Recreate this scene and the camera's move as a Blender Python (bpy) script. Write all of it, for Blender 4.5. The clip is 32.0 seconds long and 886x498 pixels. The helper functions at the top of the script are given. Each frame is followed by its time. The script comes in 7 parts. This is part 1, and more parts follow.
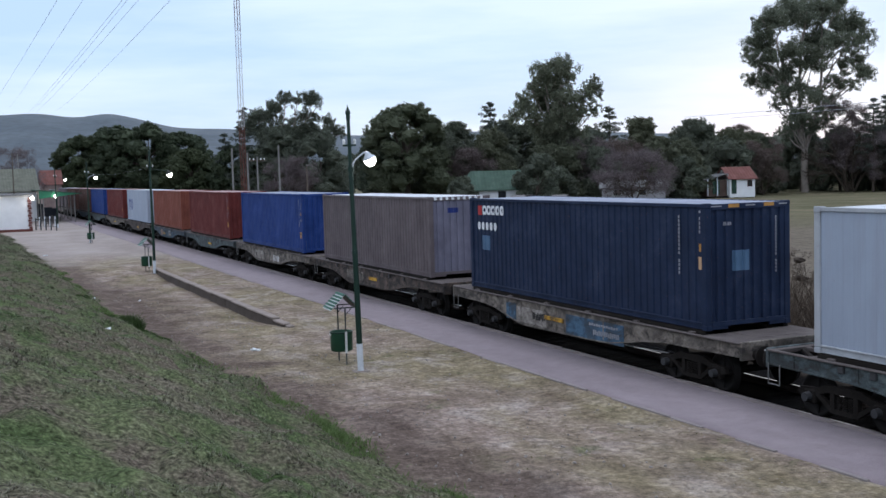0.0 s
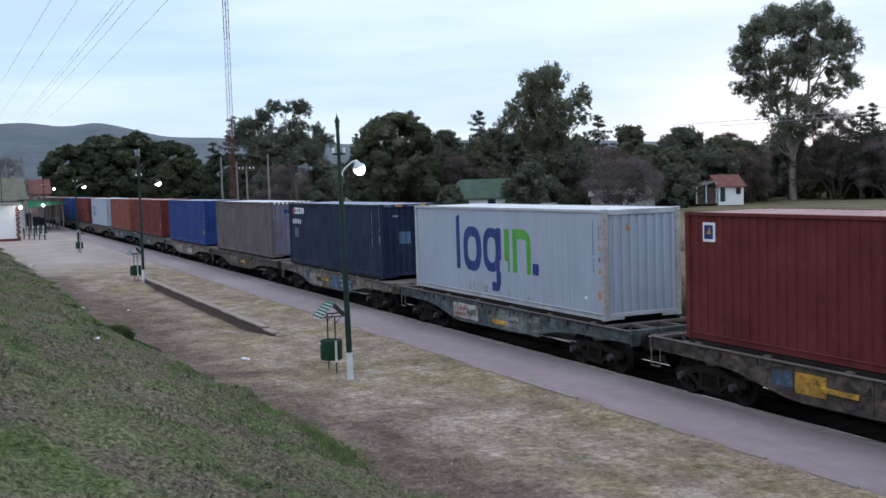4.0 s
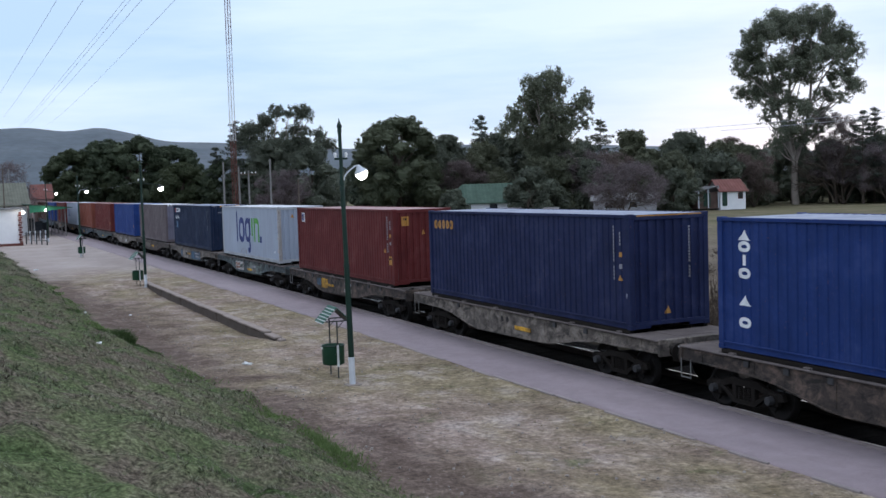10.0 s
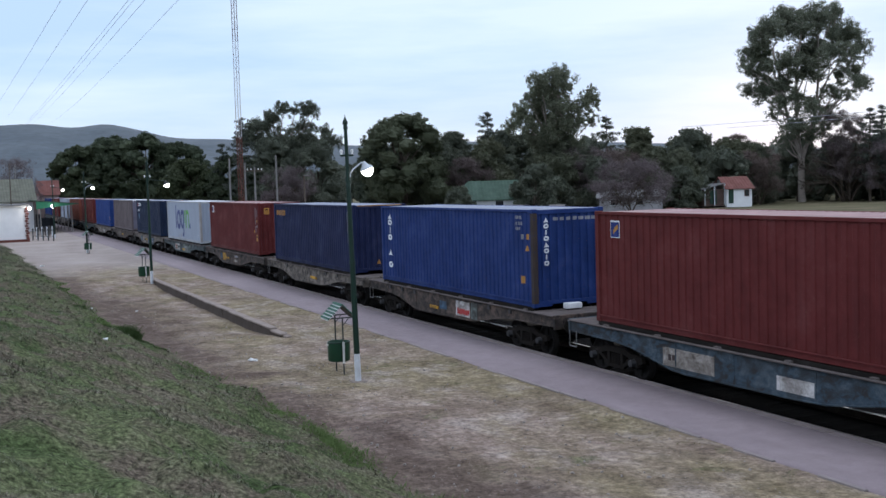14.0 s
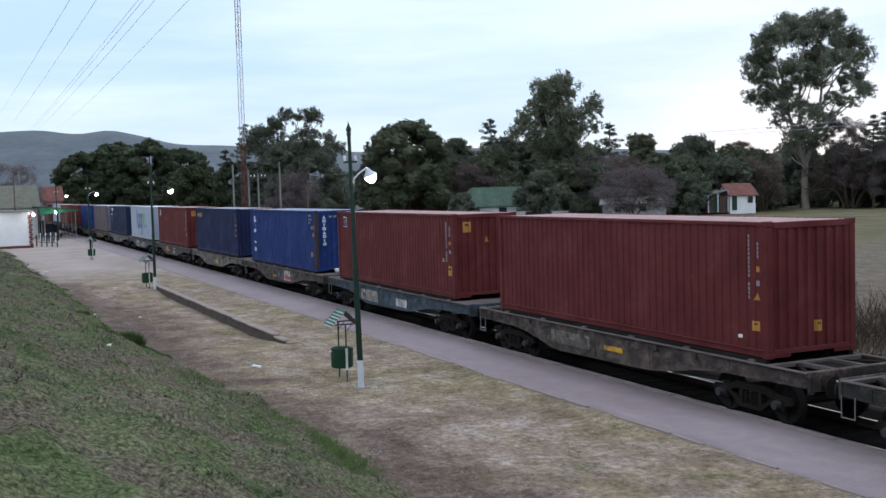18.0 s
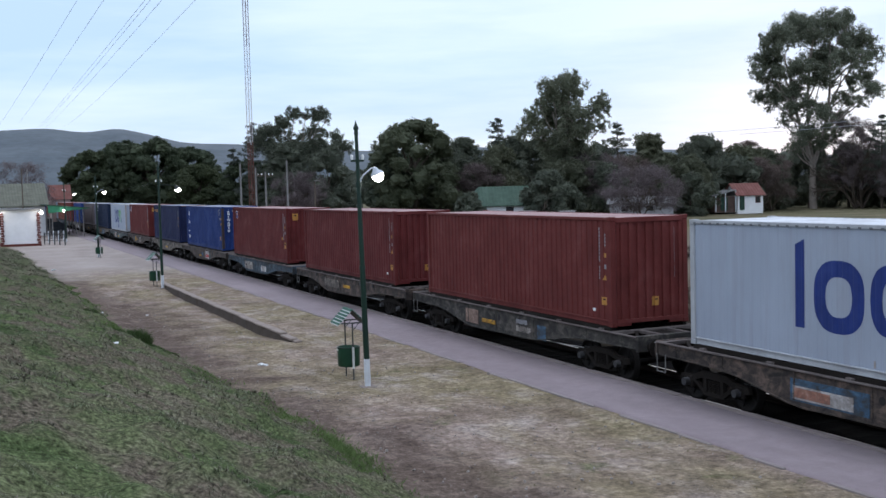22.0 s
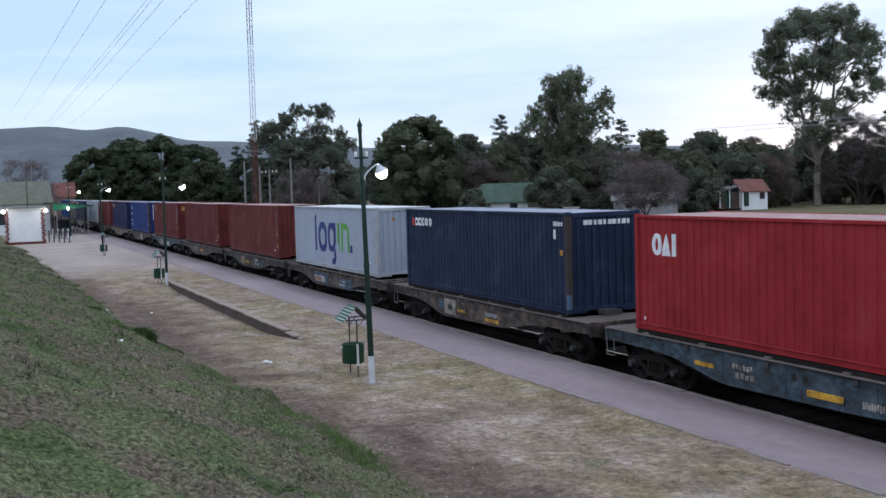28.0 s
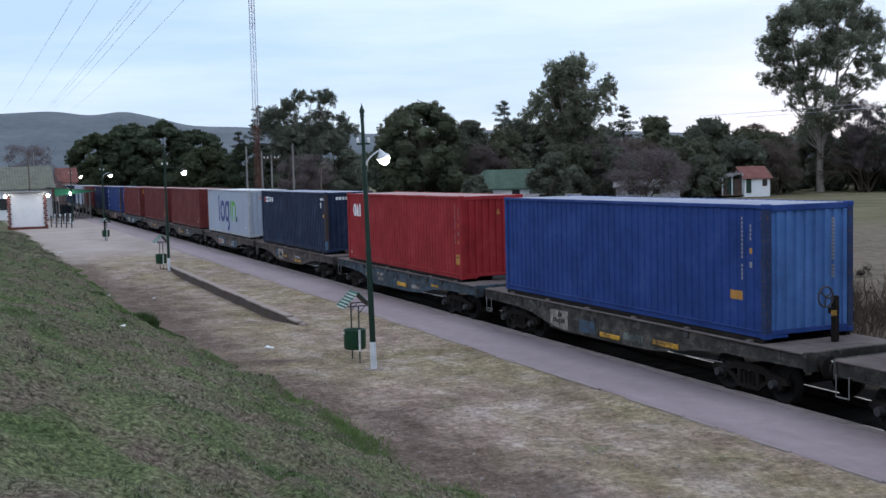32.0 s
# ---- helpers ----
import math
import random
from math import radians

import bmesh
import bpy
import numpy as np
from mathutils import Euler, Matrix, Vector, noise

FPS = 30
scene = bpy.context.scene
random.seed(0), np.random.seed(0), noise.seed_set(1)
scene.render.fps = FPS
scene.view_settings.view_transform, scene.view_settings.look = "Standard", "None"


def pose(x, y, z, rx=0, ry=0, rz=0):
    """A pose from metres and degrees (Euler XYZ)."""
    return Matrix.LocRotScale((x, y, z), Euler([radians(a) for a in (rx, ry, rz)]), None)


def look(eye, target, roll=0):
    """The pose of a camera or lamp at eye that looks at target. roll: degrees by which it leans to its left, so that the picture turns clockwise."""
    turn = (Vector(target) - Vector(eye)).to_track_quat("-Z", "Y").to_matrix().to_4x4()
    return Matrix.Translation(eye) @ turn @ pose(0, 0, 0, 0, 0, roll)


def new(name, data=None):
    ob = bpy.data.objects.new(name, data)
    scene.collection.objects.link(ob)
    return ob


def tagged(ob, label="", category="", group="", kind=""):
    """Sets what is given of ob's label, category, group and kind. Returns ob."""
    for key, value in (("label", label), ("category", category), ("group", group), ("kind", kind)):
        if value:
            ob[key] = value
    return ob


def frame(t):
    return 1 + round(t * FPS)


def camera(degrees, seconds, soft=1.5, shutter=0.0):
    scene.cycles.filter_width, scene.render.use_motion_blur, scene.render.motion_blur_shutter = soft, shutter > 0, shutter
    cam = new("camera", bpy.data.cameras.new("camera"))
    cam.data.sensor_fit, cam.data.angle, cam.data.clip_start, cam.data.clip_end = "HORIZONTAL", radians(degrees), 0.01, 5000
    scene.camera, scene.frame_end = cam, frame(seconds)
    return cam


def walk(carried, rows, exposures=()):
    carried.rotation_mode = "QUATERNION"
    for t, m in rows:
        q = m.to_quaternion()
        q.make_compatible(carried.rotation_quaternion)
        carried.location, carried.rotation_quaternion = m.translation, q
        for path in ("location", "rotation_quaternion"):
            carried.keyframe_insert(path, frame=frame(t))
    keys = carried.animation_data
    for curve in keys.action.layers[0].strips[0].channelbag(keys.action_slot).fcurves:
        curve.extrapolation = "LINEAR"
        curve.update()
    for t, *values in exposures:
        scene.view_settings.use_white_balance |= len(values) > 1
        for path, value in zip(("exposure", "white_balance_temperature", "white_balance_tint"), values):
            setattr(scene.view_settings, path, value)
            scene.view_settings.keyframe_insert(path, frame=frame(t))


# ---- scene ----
# metres; y runs along the track, x across it, z = 0 is the trodden ground of the platform
EYE = (0.0, 0.0, 4.95)
PATH = [  # seconds, heading, tilt and lean in degrees
    (0, 24.256, -4.111, -1.622),
    (0.5, 24.383, -4.215, -1.708),
    (1, 24.414, -4.317, -1.708),
    (1.5, 24.436, -4.400, -1.816),
    (2, 24.453, -4.611, -1.778),
    (2.5, 24.613, -4.677, -2.068),
    (3, 24.711, -4.128, -2.125),
    (3.5, 24.845, -3.803, -1.756),
    (5.5, 24.802, -3.345, -1.778),
    (6, 24.928, -3.291, -1.849),
    (6.5, 24.990, -3.105, -1.928),
    (7, 24.869, -2.984, -1.690),
    (7.5, 24.747, -2.922, -1.624),
    (8, 24.639, -2.920, -1.739),
    (8.5, 24.548, -2.991, -1.868),
    (9, 24.630, -3.106, -1.790),
    (9.5, 24.710, -3.312, -1.866),
    (10, 24.719, -3.429, -1.770),
    (10.5, 24.586, -3.373, -1.663),
    (11, 24.534, -3.005, -1.661),
    (11.5, 24.440, -3.004, -1.798),
    (12, 24.407, -3.179, -1.729),
    (12.5, 24.385, -3.305, -1.937),
    (13, 24.431, -3.370, -1.655),
    (13.5, 24.485, -3.403, -1.639),
    (14, 24.409, -3.585, -1.670),
    (14.5, 24.393, -3.805, -1.680),
    (16.5, 24.600, -4.023, -1.767),
    (17, 24.711, -3.661, -1.783),
    (17.5, 24.463, -3.462, -1.625),
    (18, 24.246, -3.234, -1.624),
    (18.5, 24.026, -3.297, -1.695),
    (19, 23.948, -3.401, -1.602),
    (19.5, 23.764, -3.354, -1.655),
    (20, 23.738, -3.207, -1.622),
    (20.5, 23.741, -3.095, -1.376),
    (21, 23.789, -3.161, -1.458),
    (21.5, 23.808, -3.175, -1.498),
    (22, 23.876, -3.273, -1.484),
    (22.5, 23.927, -3.416, -1.399),
    (23, 23.927, -3.502, -1.284),
    (23.5, 23.865, -3.630, -1.251),
    (24, 23.888, -3.750, -1.402),
    (24.5, 23.948, -3.901, -1.618),
    (25, 23.867, -3.980, -1.663),
    (25.5, 23.835, -4.010, -1.675),
    (27.5, 23.757, -3.624, -1.614),
    (28, 23.656, -3.434, -1.625),
    (28.5, 23.653, -3.225, -1.408),
    (29, 23.700, -3.126, -1.282),
    (29.5, 23.764, -3.006, -1.438),
    (30, 23.780, -3.223, -1.295),
    (30.5, 23.784, -3.521, -1.508),
    (31, 23.694, -3.845, -1.560),
    (31.5, 23.628, -4.117, -1.522),
    (32, 23.531, -4.165, -1.468),
]


def eye_pose(yaw, tilt, lean):
    a, b = radians(yaw), radians(tilt)
    way = Vector((math.sin(a) * math.cos(b), math.cos(a) * math.cos(b), math.sin(b)))
    return look(EYE, Vector(EYE) + way * 10, lean)


cam = camera(44.82, 32.0, soft=1.52)
walk(cam, [(t, eye_pose(a, b, c)) for t, a, b, c in PATH], exposures=[(0, 0.03, 6570, 10), (3, 0.08, 6700, 9), (6, 0.0, 6520, 10), (14, 0.0, 6540, 10), (17, 0.11, 6760, 8), (20, 0.08, 6640, 9), (24, 0.04, 6570, 10), (28, 0.03, 6570, 10), (31, 0.0, 6520, 10), (32, 0.0, 6520, 10)])

# ---- sky and sun: a dull evening, the last light low behind the trees ----
SUN_YAW, SUN_HIGH = 42.0, 7.0
world = bpy.data.worlds.new("evening_sky")
scene.world = world
world.use_nodes = True
wn, wl = world.node_tree.nodes, world.node_tree.links
wn.clear()


def wnode(kind, **values):
    n = wn.new(kind)
    for k, v in values.items():
        n.inputs[k].default_value = v
    return n


w_out = wn.new("ShaderNodeOutputWorld")
w_sky = wn.new("ShaderNodeTexSky")
w_sky.sky_type, w_sky.sun_disc = "NISHITA", False
w_sky.sun_elevation, w_sky.sun_rotation = radians(SUN_HIGH), radians(SUN_YAW)
w_co = wn.new("ShaderNodeTexCoord")
w_sep = wn.new("ShaderNodeSeparateXYZ")
wl.new(w_co.outputs["Generated"], w_sep.inputs[0])
w_high = wn.new("ShaderNodeValToRGB")
w_high.color_ramp.elements[0].position, w_high.color_ramp.elements[0].color = 0.0, (0.95, 0.955, 1.01, 1)
w_high.color_ramp.elements[1].position, w_high.color_ramp.elements[1].color = 0.22, (0.74, 0.91, 1.15, 1)
for place, tone in ((0.045, (0.78, 0.93, 1.10, 1)), (0.11, (0.71, 0.90, 1.13, 1)), (0.55, (1.23, 1.32, 1.56, 1))):
    w_high.color_ramp.elements.new(place).color = tone
wl.new(w_sep.outputs["Z"], w_high.inputs[0])
# long thin cloud bars
w_map = wn.new("ShaderNodeMapping")
w_map.inputs["Scale"].default_value = (1.6, 1.6, 11.0)
wl.new(w_co.outputs["Generated"], w_map.inputs[0])
w_noise = wnode("ShaderNodeTexNoise", Scale=1.7, Detail=7.0, Roughness=0.55)
wl.new(w_map.outputs[0], w_noise.inputs["Vector"])
w_ramp = wn.new("ShaderNodeValToRGB")
w_ramp.color_ramp.elements[0].position, w_ramp.color_ramp.elements[0].color = 0.36, (0.76, 0.84, 0.94, 1)
w_ramp.color_ramp.elements[1].position, w_ramp.color_ramp.elements[1].color = 0.62, (1.02, 1.01, 1.0, 1)
wl.new(w_noise.outputs["Fac"], w_ramp.inputs[0])
w_mul = wn.new("ShaderNodeMix")
w_mul.data_type, w_mul.blend_type = "RGBA", "MULTIPLY"
w_mul.inputs["Factor"].default_value = 1.0
wl.new(w_high.outputs[0], w_mul.inputs["A"])
wl.new(w_ramp.outputs[0], w_mul.inputs["B"])
w_mix = wn.new("ShaderNodeMix")
w_mix.data_type, w_mix.blend_type = "RGBA", "MIX"
w_mix.inputs["Factor"].default_value = 0.997
wl.new(w_sky.outputs[0], w_mix.inputs["A"])
wl.new(w_mul.outputs["Result"], w_mix.inputs["B"])
w_dot = wn.new("ShaderNodeVectorMath")
w_dot.operation = "DOT_PRODUCT"
w_dot.inputs[1].default_value = (math.sin(radians(SUN_YAW)), math.cos(radians(SUN_YAW)), 0.02)
wl.new(w_co.outputs["Generated"], w_dot.inputs[0])
w_glow = wn.new("ShaderNodeValToRGB")
w_glow.color_ramp.elements[0].position, w_glow.color_ramp.elements[0].color = 0.975, (0, 0, 0, 1)
w_glow.color_ramp.elements[1].position, w_glow.color_ramp.elements[1].color = 1.0, (0.16, 0.07, 0.03, 1)
w_glow.color_ramp.elements.new(0.994).color = (0.05, 0.028, 0.018, 1)
wl.new(w_dot.outputs["Value"], w_glow.inputs[0])
w_add = wn.new("ShaderNodeMix")
w_add.data_type, w_add.blend_type = "RGBA", "ADD"
w_add.inputs["Factor"].default_value = 1.0
wl.new(w_mix.outputs["Result"], w_add.inputs["A"])
wl.new(w_glow.outputs[0], w_add.inputs["B"])
w_bg = wnode("ShaderNodeBackground", Strength=1.0)
wl.new(w_add.outputs["Result"], w_bg.inputs["Color"])
wl.new(w_bg.outputs[0], w_out.inputs[0])

sun = new("sun", bpy.data.lights.new("sun", "SUN"))
sun.data.energy, sun.data.angle, sun.data.color = 0.2, radians(30), (1.0, 0.86, 0.74)
_a, _b = radians(SUN_YAW), radians(SUN_HIGH + 8)
sun.matrix_world = look((60, 60, 60), Vector((60, 60, 60)) - Vector((math.sin(_a) * math.cos(_b), math.cos(_a) * math.cos(_b), math.sin(_b))))

# ---- materials ----
MATS = {}


def material(name, build):
    """A node material made once."""
    if name not in MATS:
        m = bpy.data.materials.new(name)
        m.use_nodes = True
        build(m.node_tree.nodes, m.node_tree.links, m.node_tree.nodes["Principled BSDF"])
        MATS[name] = m
    return MATS[name]


def noise_of(n, l, scale, detail=5.0, rough=0.6, stretch=None, space="Object", warp=0.0):
    co = n.new("ShaderNodeTexCoord")
    mp = n.new("ShaderNodeMapping")
    if stretch:
        mp.inputs["Scale"].default_value = stretch
    l.new(co.outputs[space], mp.inputs[0])
    t = n.new("ShaderNodeTexNoise")
    t.inputs["Scale"].default_value, t.inputs["Detail"].default_value, t.inputs["Roughness"].default_value = scale, detail, rough
    t.inputs["Distortion"].default_value = warp
    l.new(mp.outputs[0], t.inputs["Vector"])
    return t.outputs["Fac"]


def ramp_of(n, l, fac, stops):
    r = n.new("ShaderNodeValToRGB")
    while len(r.color_ramp.elements) < len(stops):
        r.color_ramp.elements.new(0.5)
    for e, (p, c) in zip(r.color_ramp.elements, stops):
        e.position, e.color = p, (*c, 1) if len(c) == 3 else c
    l.new(fac, r.inputs[0])
    return r.outputs[0]


def blend(n, l, fac, a, b, kind="MIX"):
    m = n.new("ShaderNodeMix")
    m.data_type, m.blend_type = "RGBA", kind
    for key, v in (("Factor", fac), ("A", a), ("B", b)):
        s = m.inputs[key]
        if isinstance(v, (int, float)):
            s.default_value = v
        elif isinstance(v, tuple):
            s.default_value = (*v, 1) if len(v) == 3 else v
        else:
            l.new(v, s)
    return m.outputs["Result"]


def relief(n, l, b, fac, strength, distance):
    bump = n.new("ShaderNodeBump")
    bump.inputs["Strength"].default_value, bump.inputs["Distance"].default_value = strength, distance
    l.new(fac, bump.inputs["Height"])
    l.new(bump.outputs[0], b.inputs["Normal"])


def painted(name, colour, wear=(0.16, 0.09, 0.06), amount=0.5, rough=0.5, metal=0.0, scale=1.0):
    """Old paint: streaks, patches and chips of another colour."""
    def build(n, l, b):
        big = noise_of(n, l, 1.1 * scale, 6, 0.65)
        streak = noise_of(n, l, 2.4 * scale, 5, 0.6, (2.5, 2.5, 0.22))
        fine = noise_of(n, l, 14 * scale, 6, 0.7)
        dark = tuple(c * 0.72 for c in colour)
        pale = tuple(min(1, c * 1.12 + 0.015) for c in colour)
        base = ramp_of(n, l, big, [(0.3, dark), (0.55, colour), (0.75, pale)])
        base = blend(n, l, ramp_of(n, l, streak, [(0.48, (0, 0, 0)), (0.75, (0.35, 0.35, 0.35))]), base, tuple(c * 0.62 + 0.008 for c in colour))
        chips = ramp_of(n, l, fine, [(0.66 - 0.1 * amount, (0, 0, 0)), (0.72 - 0.08 * amount, (amount, amount, amount))])
        l.new(blend(n, l, chips, base, wear), b.inputs["Base Color"])
        l.new(ramp_of(n, l, big, [(0.3, (rough + 0.12,) * 3), (0.7, (rough - 0.08,) * 3)]), b.inputs["Roughness"])
        b.inputs["Metallic"].default_value = metal
        b.inputs["Specular IOR Level"].default_value = 0.3
        relief(n, l, b, fine, 0.25, 0.004)
    return material(name, build)


def sun_bleached(name, colour):
    """Even chalky paint with faint clouds and small rust specks."""
    def build(n, l, b):
        big, fine = noise_of(n, l, 0.8, 5, 0.6, (1, 1, 0.7)), noise_of(n, l, 9, 6, 0.7)
        c = ramp_of(n, l, big, [(0.3, tuple(v * 0.92 for v in colour)), (0.7, tuple(v * 1.05 for v in colour))])
        run = noise_of(n, l, 2.2, 6, 0.65, (2.2, 2.2, 0.13))
        c = blend(n, l, ramp_of(n, l, run, [(0.50, (0, 0, 0)), (0.72, (0.5, 0.5, 0.5))]), c, tuple(v * f for v, f in zip(colour, (0.82, 0.74, 0.70))))
        c = blend(n, l, ramp_of(n, l, fine, [(0.68, (0, 0, 0)), (0.75, (0.6, 0.6, 0.6))]), c, (0.20, 0.13, 0.10))
        l.new(c, b.inputs["Base Color"])
        b.inputs["Roughness"].default_value = 0.75
        b.inputs["Specular IOR Level"].default_value = 0.3
        relief(n, l, b, big, 0.15, 0.01)
    return material(name, build)


def plain(name, colour, rough=0.6, metal=0.0, vary=0.12, scale=6.0):
    def build(n, l, b):
        f = noise_of(n, l, scale, 5, 0.6)
        l.new(ramp_of(n, l, f, [(0.3, tuple(c * (1 - vary) for c in colour)), (0.7, tuple(min(1, c * (1 + vary)) for c in colour))]), b.inputs["Base Color"])
        b.inputs["Roughness"].default_value, b.inputs["Metallic"].default_value = rough, metal
    return material(name, build)


def glowing(name, colour, power):
    def build(n, l, b):
        b.inputs["Base Color"].default_value = (*colour, 1)
        b.inputs["Emission Color"].default_value = (*colour, 1)
        b.inputs["Emission Strength"].default_value = power
    return material(name, build)


def foliage(name, dark, light, shine=0.6, turf=False):
    """Leaves, each with a shade of its own; turf blades lie close to the ground and take its light."""
    def build(n, l, b):
        g = n.new("ShaderNodeNewGeometry")
        o = n.new("ShaderNodeObjectInfo")
        c = ramp_of(n, l, g.outputs["Random Per Island"], [(0.0, dark), (0.75, tuple((p + q) / 2 for p, q in zip(dark, light))), (1.0, light)])
        c = blend(n, l, ramp_of(n, l, noise_of(n, l, 0.35, 3), [(0.35, (0, 0, 0)), (0.7, (0.6, 0.6, 0.6))]), c, tuple(v * 0.65 for v in dark))
        if not turf:
            c = blend(n, l, ramp_of(n, l, o.outputs["Random"], [(0.0, (0, 0, 0)), (0.5, (0.05, 0.05, 0.05)), (1.0, (0.4, 0.4, 0.4))]), c, (dark[0] * 1.25, dark[1] * 1.05, dark[2] * 0.6))
        l.new(c, b.inputs["Base Color"])
        b.inputs["Roughness"].default_value = shine
        b.inputs["Specular IOR Level"].default_value = 0.2
        if turf:
            up = n.new("ShaderNodeCombineXYZ")
            up.inputs[2].default_value = 1.0
            l.new(up.outputs[0], b.inputs["Normal"])
            return
        t = n.new("ShaderNodeBsdfTranslucent")
        l.new(c, t.inputs["Color"])
        mix = n.new("ShaderNodeMixShader")
        mix.inputs[0].default_value = 0.4
        l.new(b.outputs[0], mix.inputs[1])
        l.new(t.outputs[0], mix.inputs[2])
        l.new(mix.outputs[0], n["Material Output"].inputs["Surface"])
    return material(name, build)


def grimy(name, colour, dark, pale):
    """Paint under years of brake dust: broad patches, runs and flakes."""
    def build(n, l, b):
        big, mid, fine = noise_of(n, l, 0.9, 5, 0.65, (1, 1, 1.6), warp=0.8), noise_of(n, l, 3.4, 7, 0.7, (1, 0.7, 1.1), warp=0.4), noise_of(n, l, 22, 5, 0.7)
        c = ramp_of(n, l, mid, [(0.38, tuple(v * 0.8 for v in dark)), (0.49, colour), (0.62, tuple(v * 1.2 for v in pale))])
        c = blend(n, l, ramp_of(n, l, big, [(0.44, (0, 0, 0)), (0.56, (0.8, 0.8, 0.8))]), c, ramp_of(n, l, mid, [(0.35, tuple(v * 0.7 for v in dark)), (0.65, tuple(0.5 * (p + q) for p, q in zip(dark, colour)))]))
        l.new(blend(n, l, 0.35, c, ramp_of(n, l, fine, [(0.3, (0.25, 0.25, 0.25)), (0.7, (0.8, 0.8, 0.8))]), "OVERLAY"), b.inputs["Base Color"])
        b.inputs["Roughness"].default_value = 0.88
        relief(n, l, b, mid, 0.3, 0.01)
    return material(name, build)


# ---- mesh helpers ----
class Shape:
    """Collects simple solids into one mesh."""

    def __init__(self):
        self.v, self.f, self.smooth = [], [], []

    def add(self, verts, faces, smooth=False):
        k = len(self.v)
        self.v += [tuple(p) for p in verts]
        self.f += [tuple(k + i for i in q) for q in faces]
        self.smooth += [smooth] * len(faces)
        return self

    def box(self, x0, x1, y0, y1, z0, z1, bevel=0.0, m=None):
        if bevel <= 0:
            v = [(x, y, z) for z in (z0, z1) for y in (y0, y1) for x in (x0, x1)]
            q = [(0, 2, 3, 1), (4, 5, 7, 6), (0, 1, 5, 4), (2, 6, 7, 3), (0, 4, 6, 2), (1, 3, 7, 5)]
        else:
            bm = bmesh.new()
            bmesh.ops.create_cube(bm, size=1)
            for p in bm.verts:
                p.co = Vector(((x0 + x1) / 2 + p.co.x * (x1 - x0), (y0 + y1) / 2 + p.co.y * (y1 - y0), (z0 + z1) / 2 + p.co.z * (z1 - z0)))
            bmesh.ops.bevel(bm, geom=bm.edges[:], offset=bevel, segments=1, affect="EDGES")
            bm.verts.index_update()
            v, q = [tuple(p.co) for p in bm.verts], [tuple(p.index for p in g.verts) for g in bm.faces]
            bm.free()
        if m is not None:
            v = [tuple(m @ Vector(p)) for p in v]
        return self.add(v, q)

    def cyl(self, a, b, r0, r1=None, n=12, caps=True):
        r1 = r0 if r1 is None else r1
        a, b = Vector(a), Vector(b)
        w = (b - a).normalized()
        u = w.orthogonal().normalized()
        s = w.cross(u)
        ring = [(math.cos(2 * math.pi * i / n), math.sin(2 * math.pi * i / n)) for i in range(n)]
        self.add([a + (u * c + s * d) * r0 for c, d in ring] + [b + (u * c + s * d) * r1 for c, d in ring], [(i, (i + 1) % n, n + (i + 1) % n, n + i) for i in range(n)], True)
        if caps:
            self.add([a + (u * c + s * d) * r0 for c, d in ring], [tuple(range(n))[::-1]])
            self.add([b + (u * c + s * d) * r1 for c, d in ring], [tuple(range(n))])
        return self

    def path(self, pts, r, n=8):
        for a, b in zip(pts[:-1], pts[1:]):
            self.cyl(a, b, r, n=n)
        return self

    def lathe(self, profile, n=20, m=None):
        """profile: (radius, height) pairs round the z axis."""
        v = [(r * math.cos(2 * math.pi * i / n), r * math.sin(2 * math.pi * i / n), z) for r, z in profile for i in range(n)]
        if m is not None:
            v = [tuple(m @ Vector(p)) for p in v]
        q = [(k * n + i, k * n + (i + 1) % n, (k + 1) * n + (i + 1) % n, (k + 1) * n + i) for k in range(len(profile) - 1) for i in range(n)]
        return self.add(v, q, True)

    def prism(self, outline, a, b, axis="x"):
        """An outline of two coordinates pushed along the axis from a to b."""
        def at(p, d):
            return (d, p[0], p[1]) if axis == "x" else (p[0], d, p[1]) if axis == "y" else (p[0], p[1], d)
        n = len(outline)
        self.add([at(p, a) for p in outline] + [at(p, b) for p in outline],
                 [tuple(range(n)), tuple(range(n, 2 * n))[::-1]] + [(i, n + i, n + (i + 1) % n, (i + 1) % n) for i in range(n)])
        return self

    def mesh(self, name, mat):
        me = bpy.data.meshes.new(name)
        me.from_pydata(self.v, [], self.f)
        me.polygons.foreach_set("use_smooth", self.smooth)
        bm = bmesh.new()
        bm.from_mesh(me)
        bmesh.ops.recalc_face_normals(bm, faces=bm.faces[:])
        bm.to_mesh(me)
        bm.free()
        me.materials.append(mat)
        return me


def part(name, shape, mat, parent, label="", at=None):
    """One mesh object under a thing or a part. shape: a Shape, or a mesh that pieces share."""
    ob = new(name, shape if isinstance(shape, bpy.types.Mesh) else shape.mesh(name, mat))
    ob.parent = parent
    if at is not None:
        ob.matrix_basis = at
    return tagged(ob, label)


def thing(name, label, category, at=None, group="", kind=""):
    ob = new(name)
    ob.empty_display_size = 0.2
    if at is not None:
        ob.matrix_basis = at
    return tagged(ob, label, category, group, kind)


def solid(name, shape, mat, label, category, at=None, group="", kind=""):
    ob = new(name, shape if isinstance(shape, bpy.types.Mesh) else shape.mesh(name, mat))
    if at is not None:
        ob.matrix_basis = at
    return tagged(ob, label, category, group, kind)


def smooth_step(a, b, x):
    t = np.clip((x - a) / (b - a), 0, 1)
    return t * t * (3 - 2 * t)


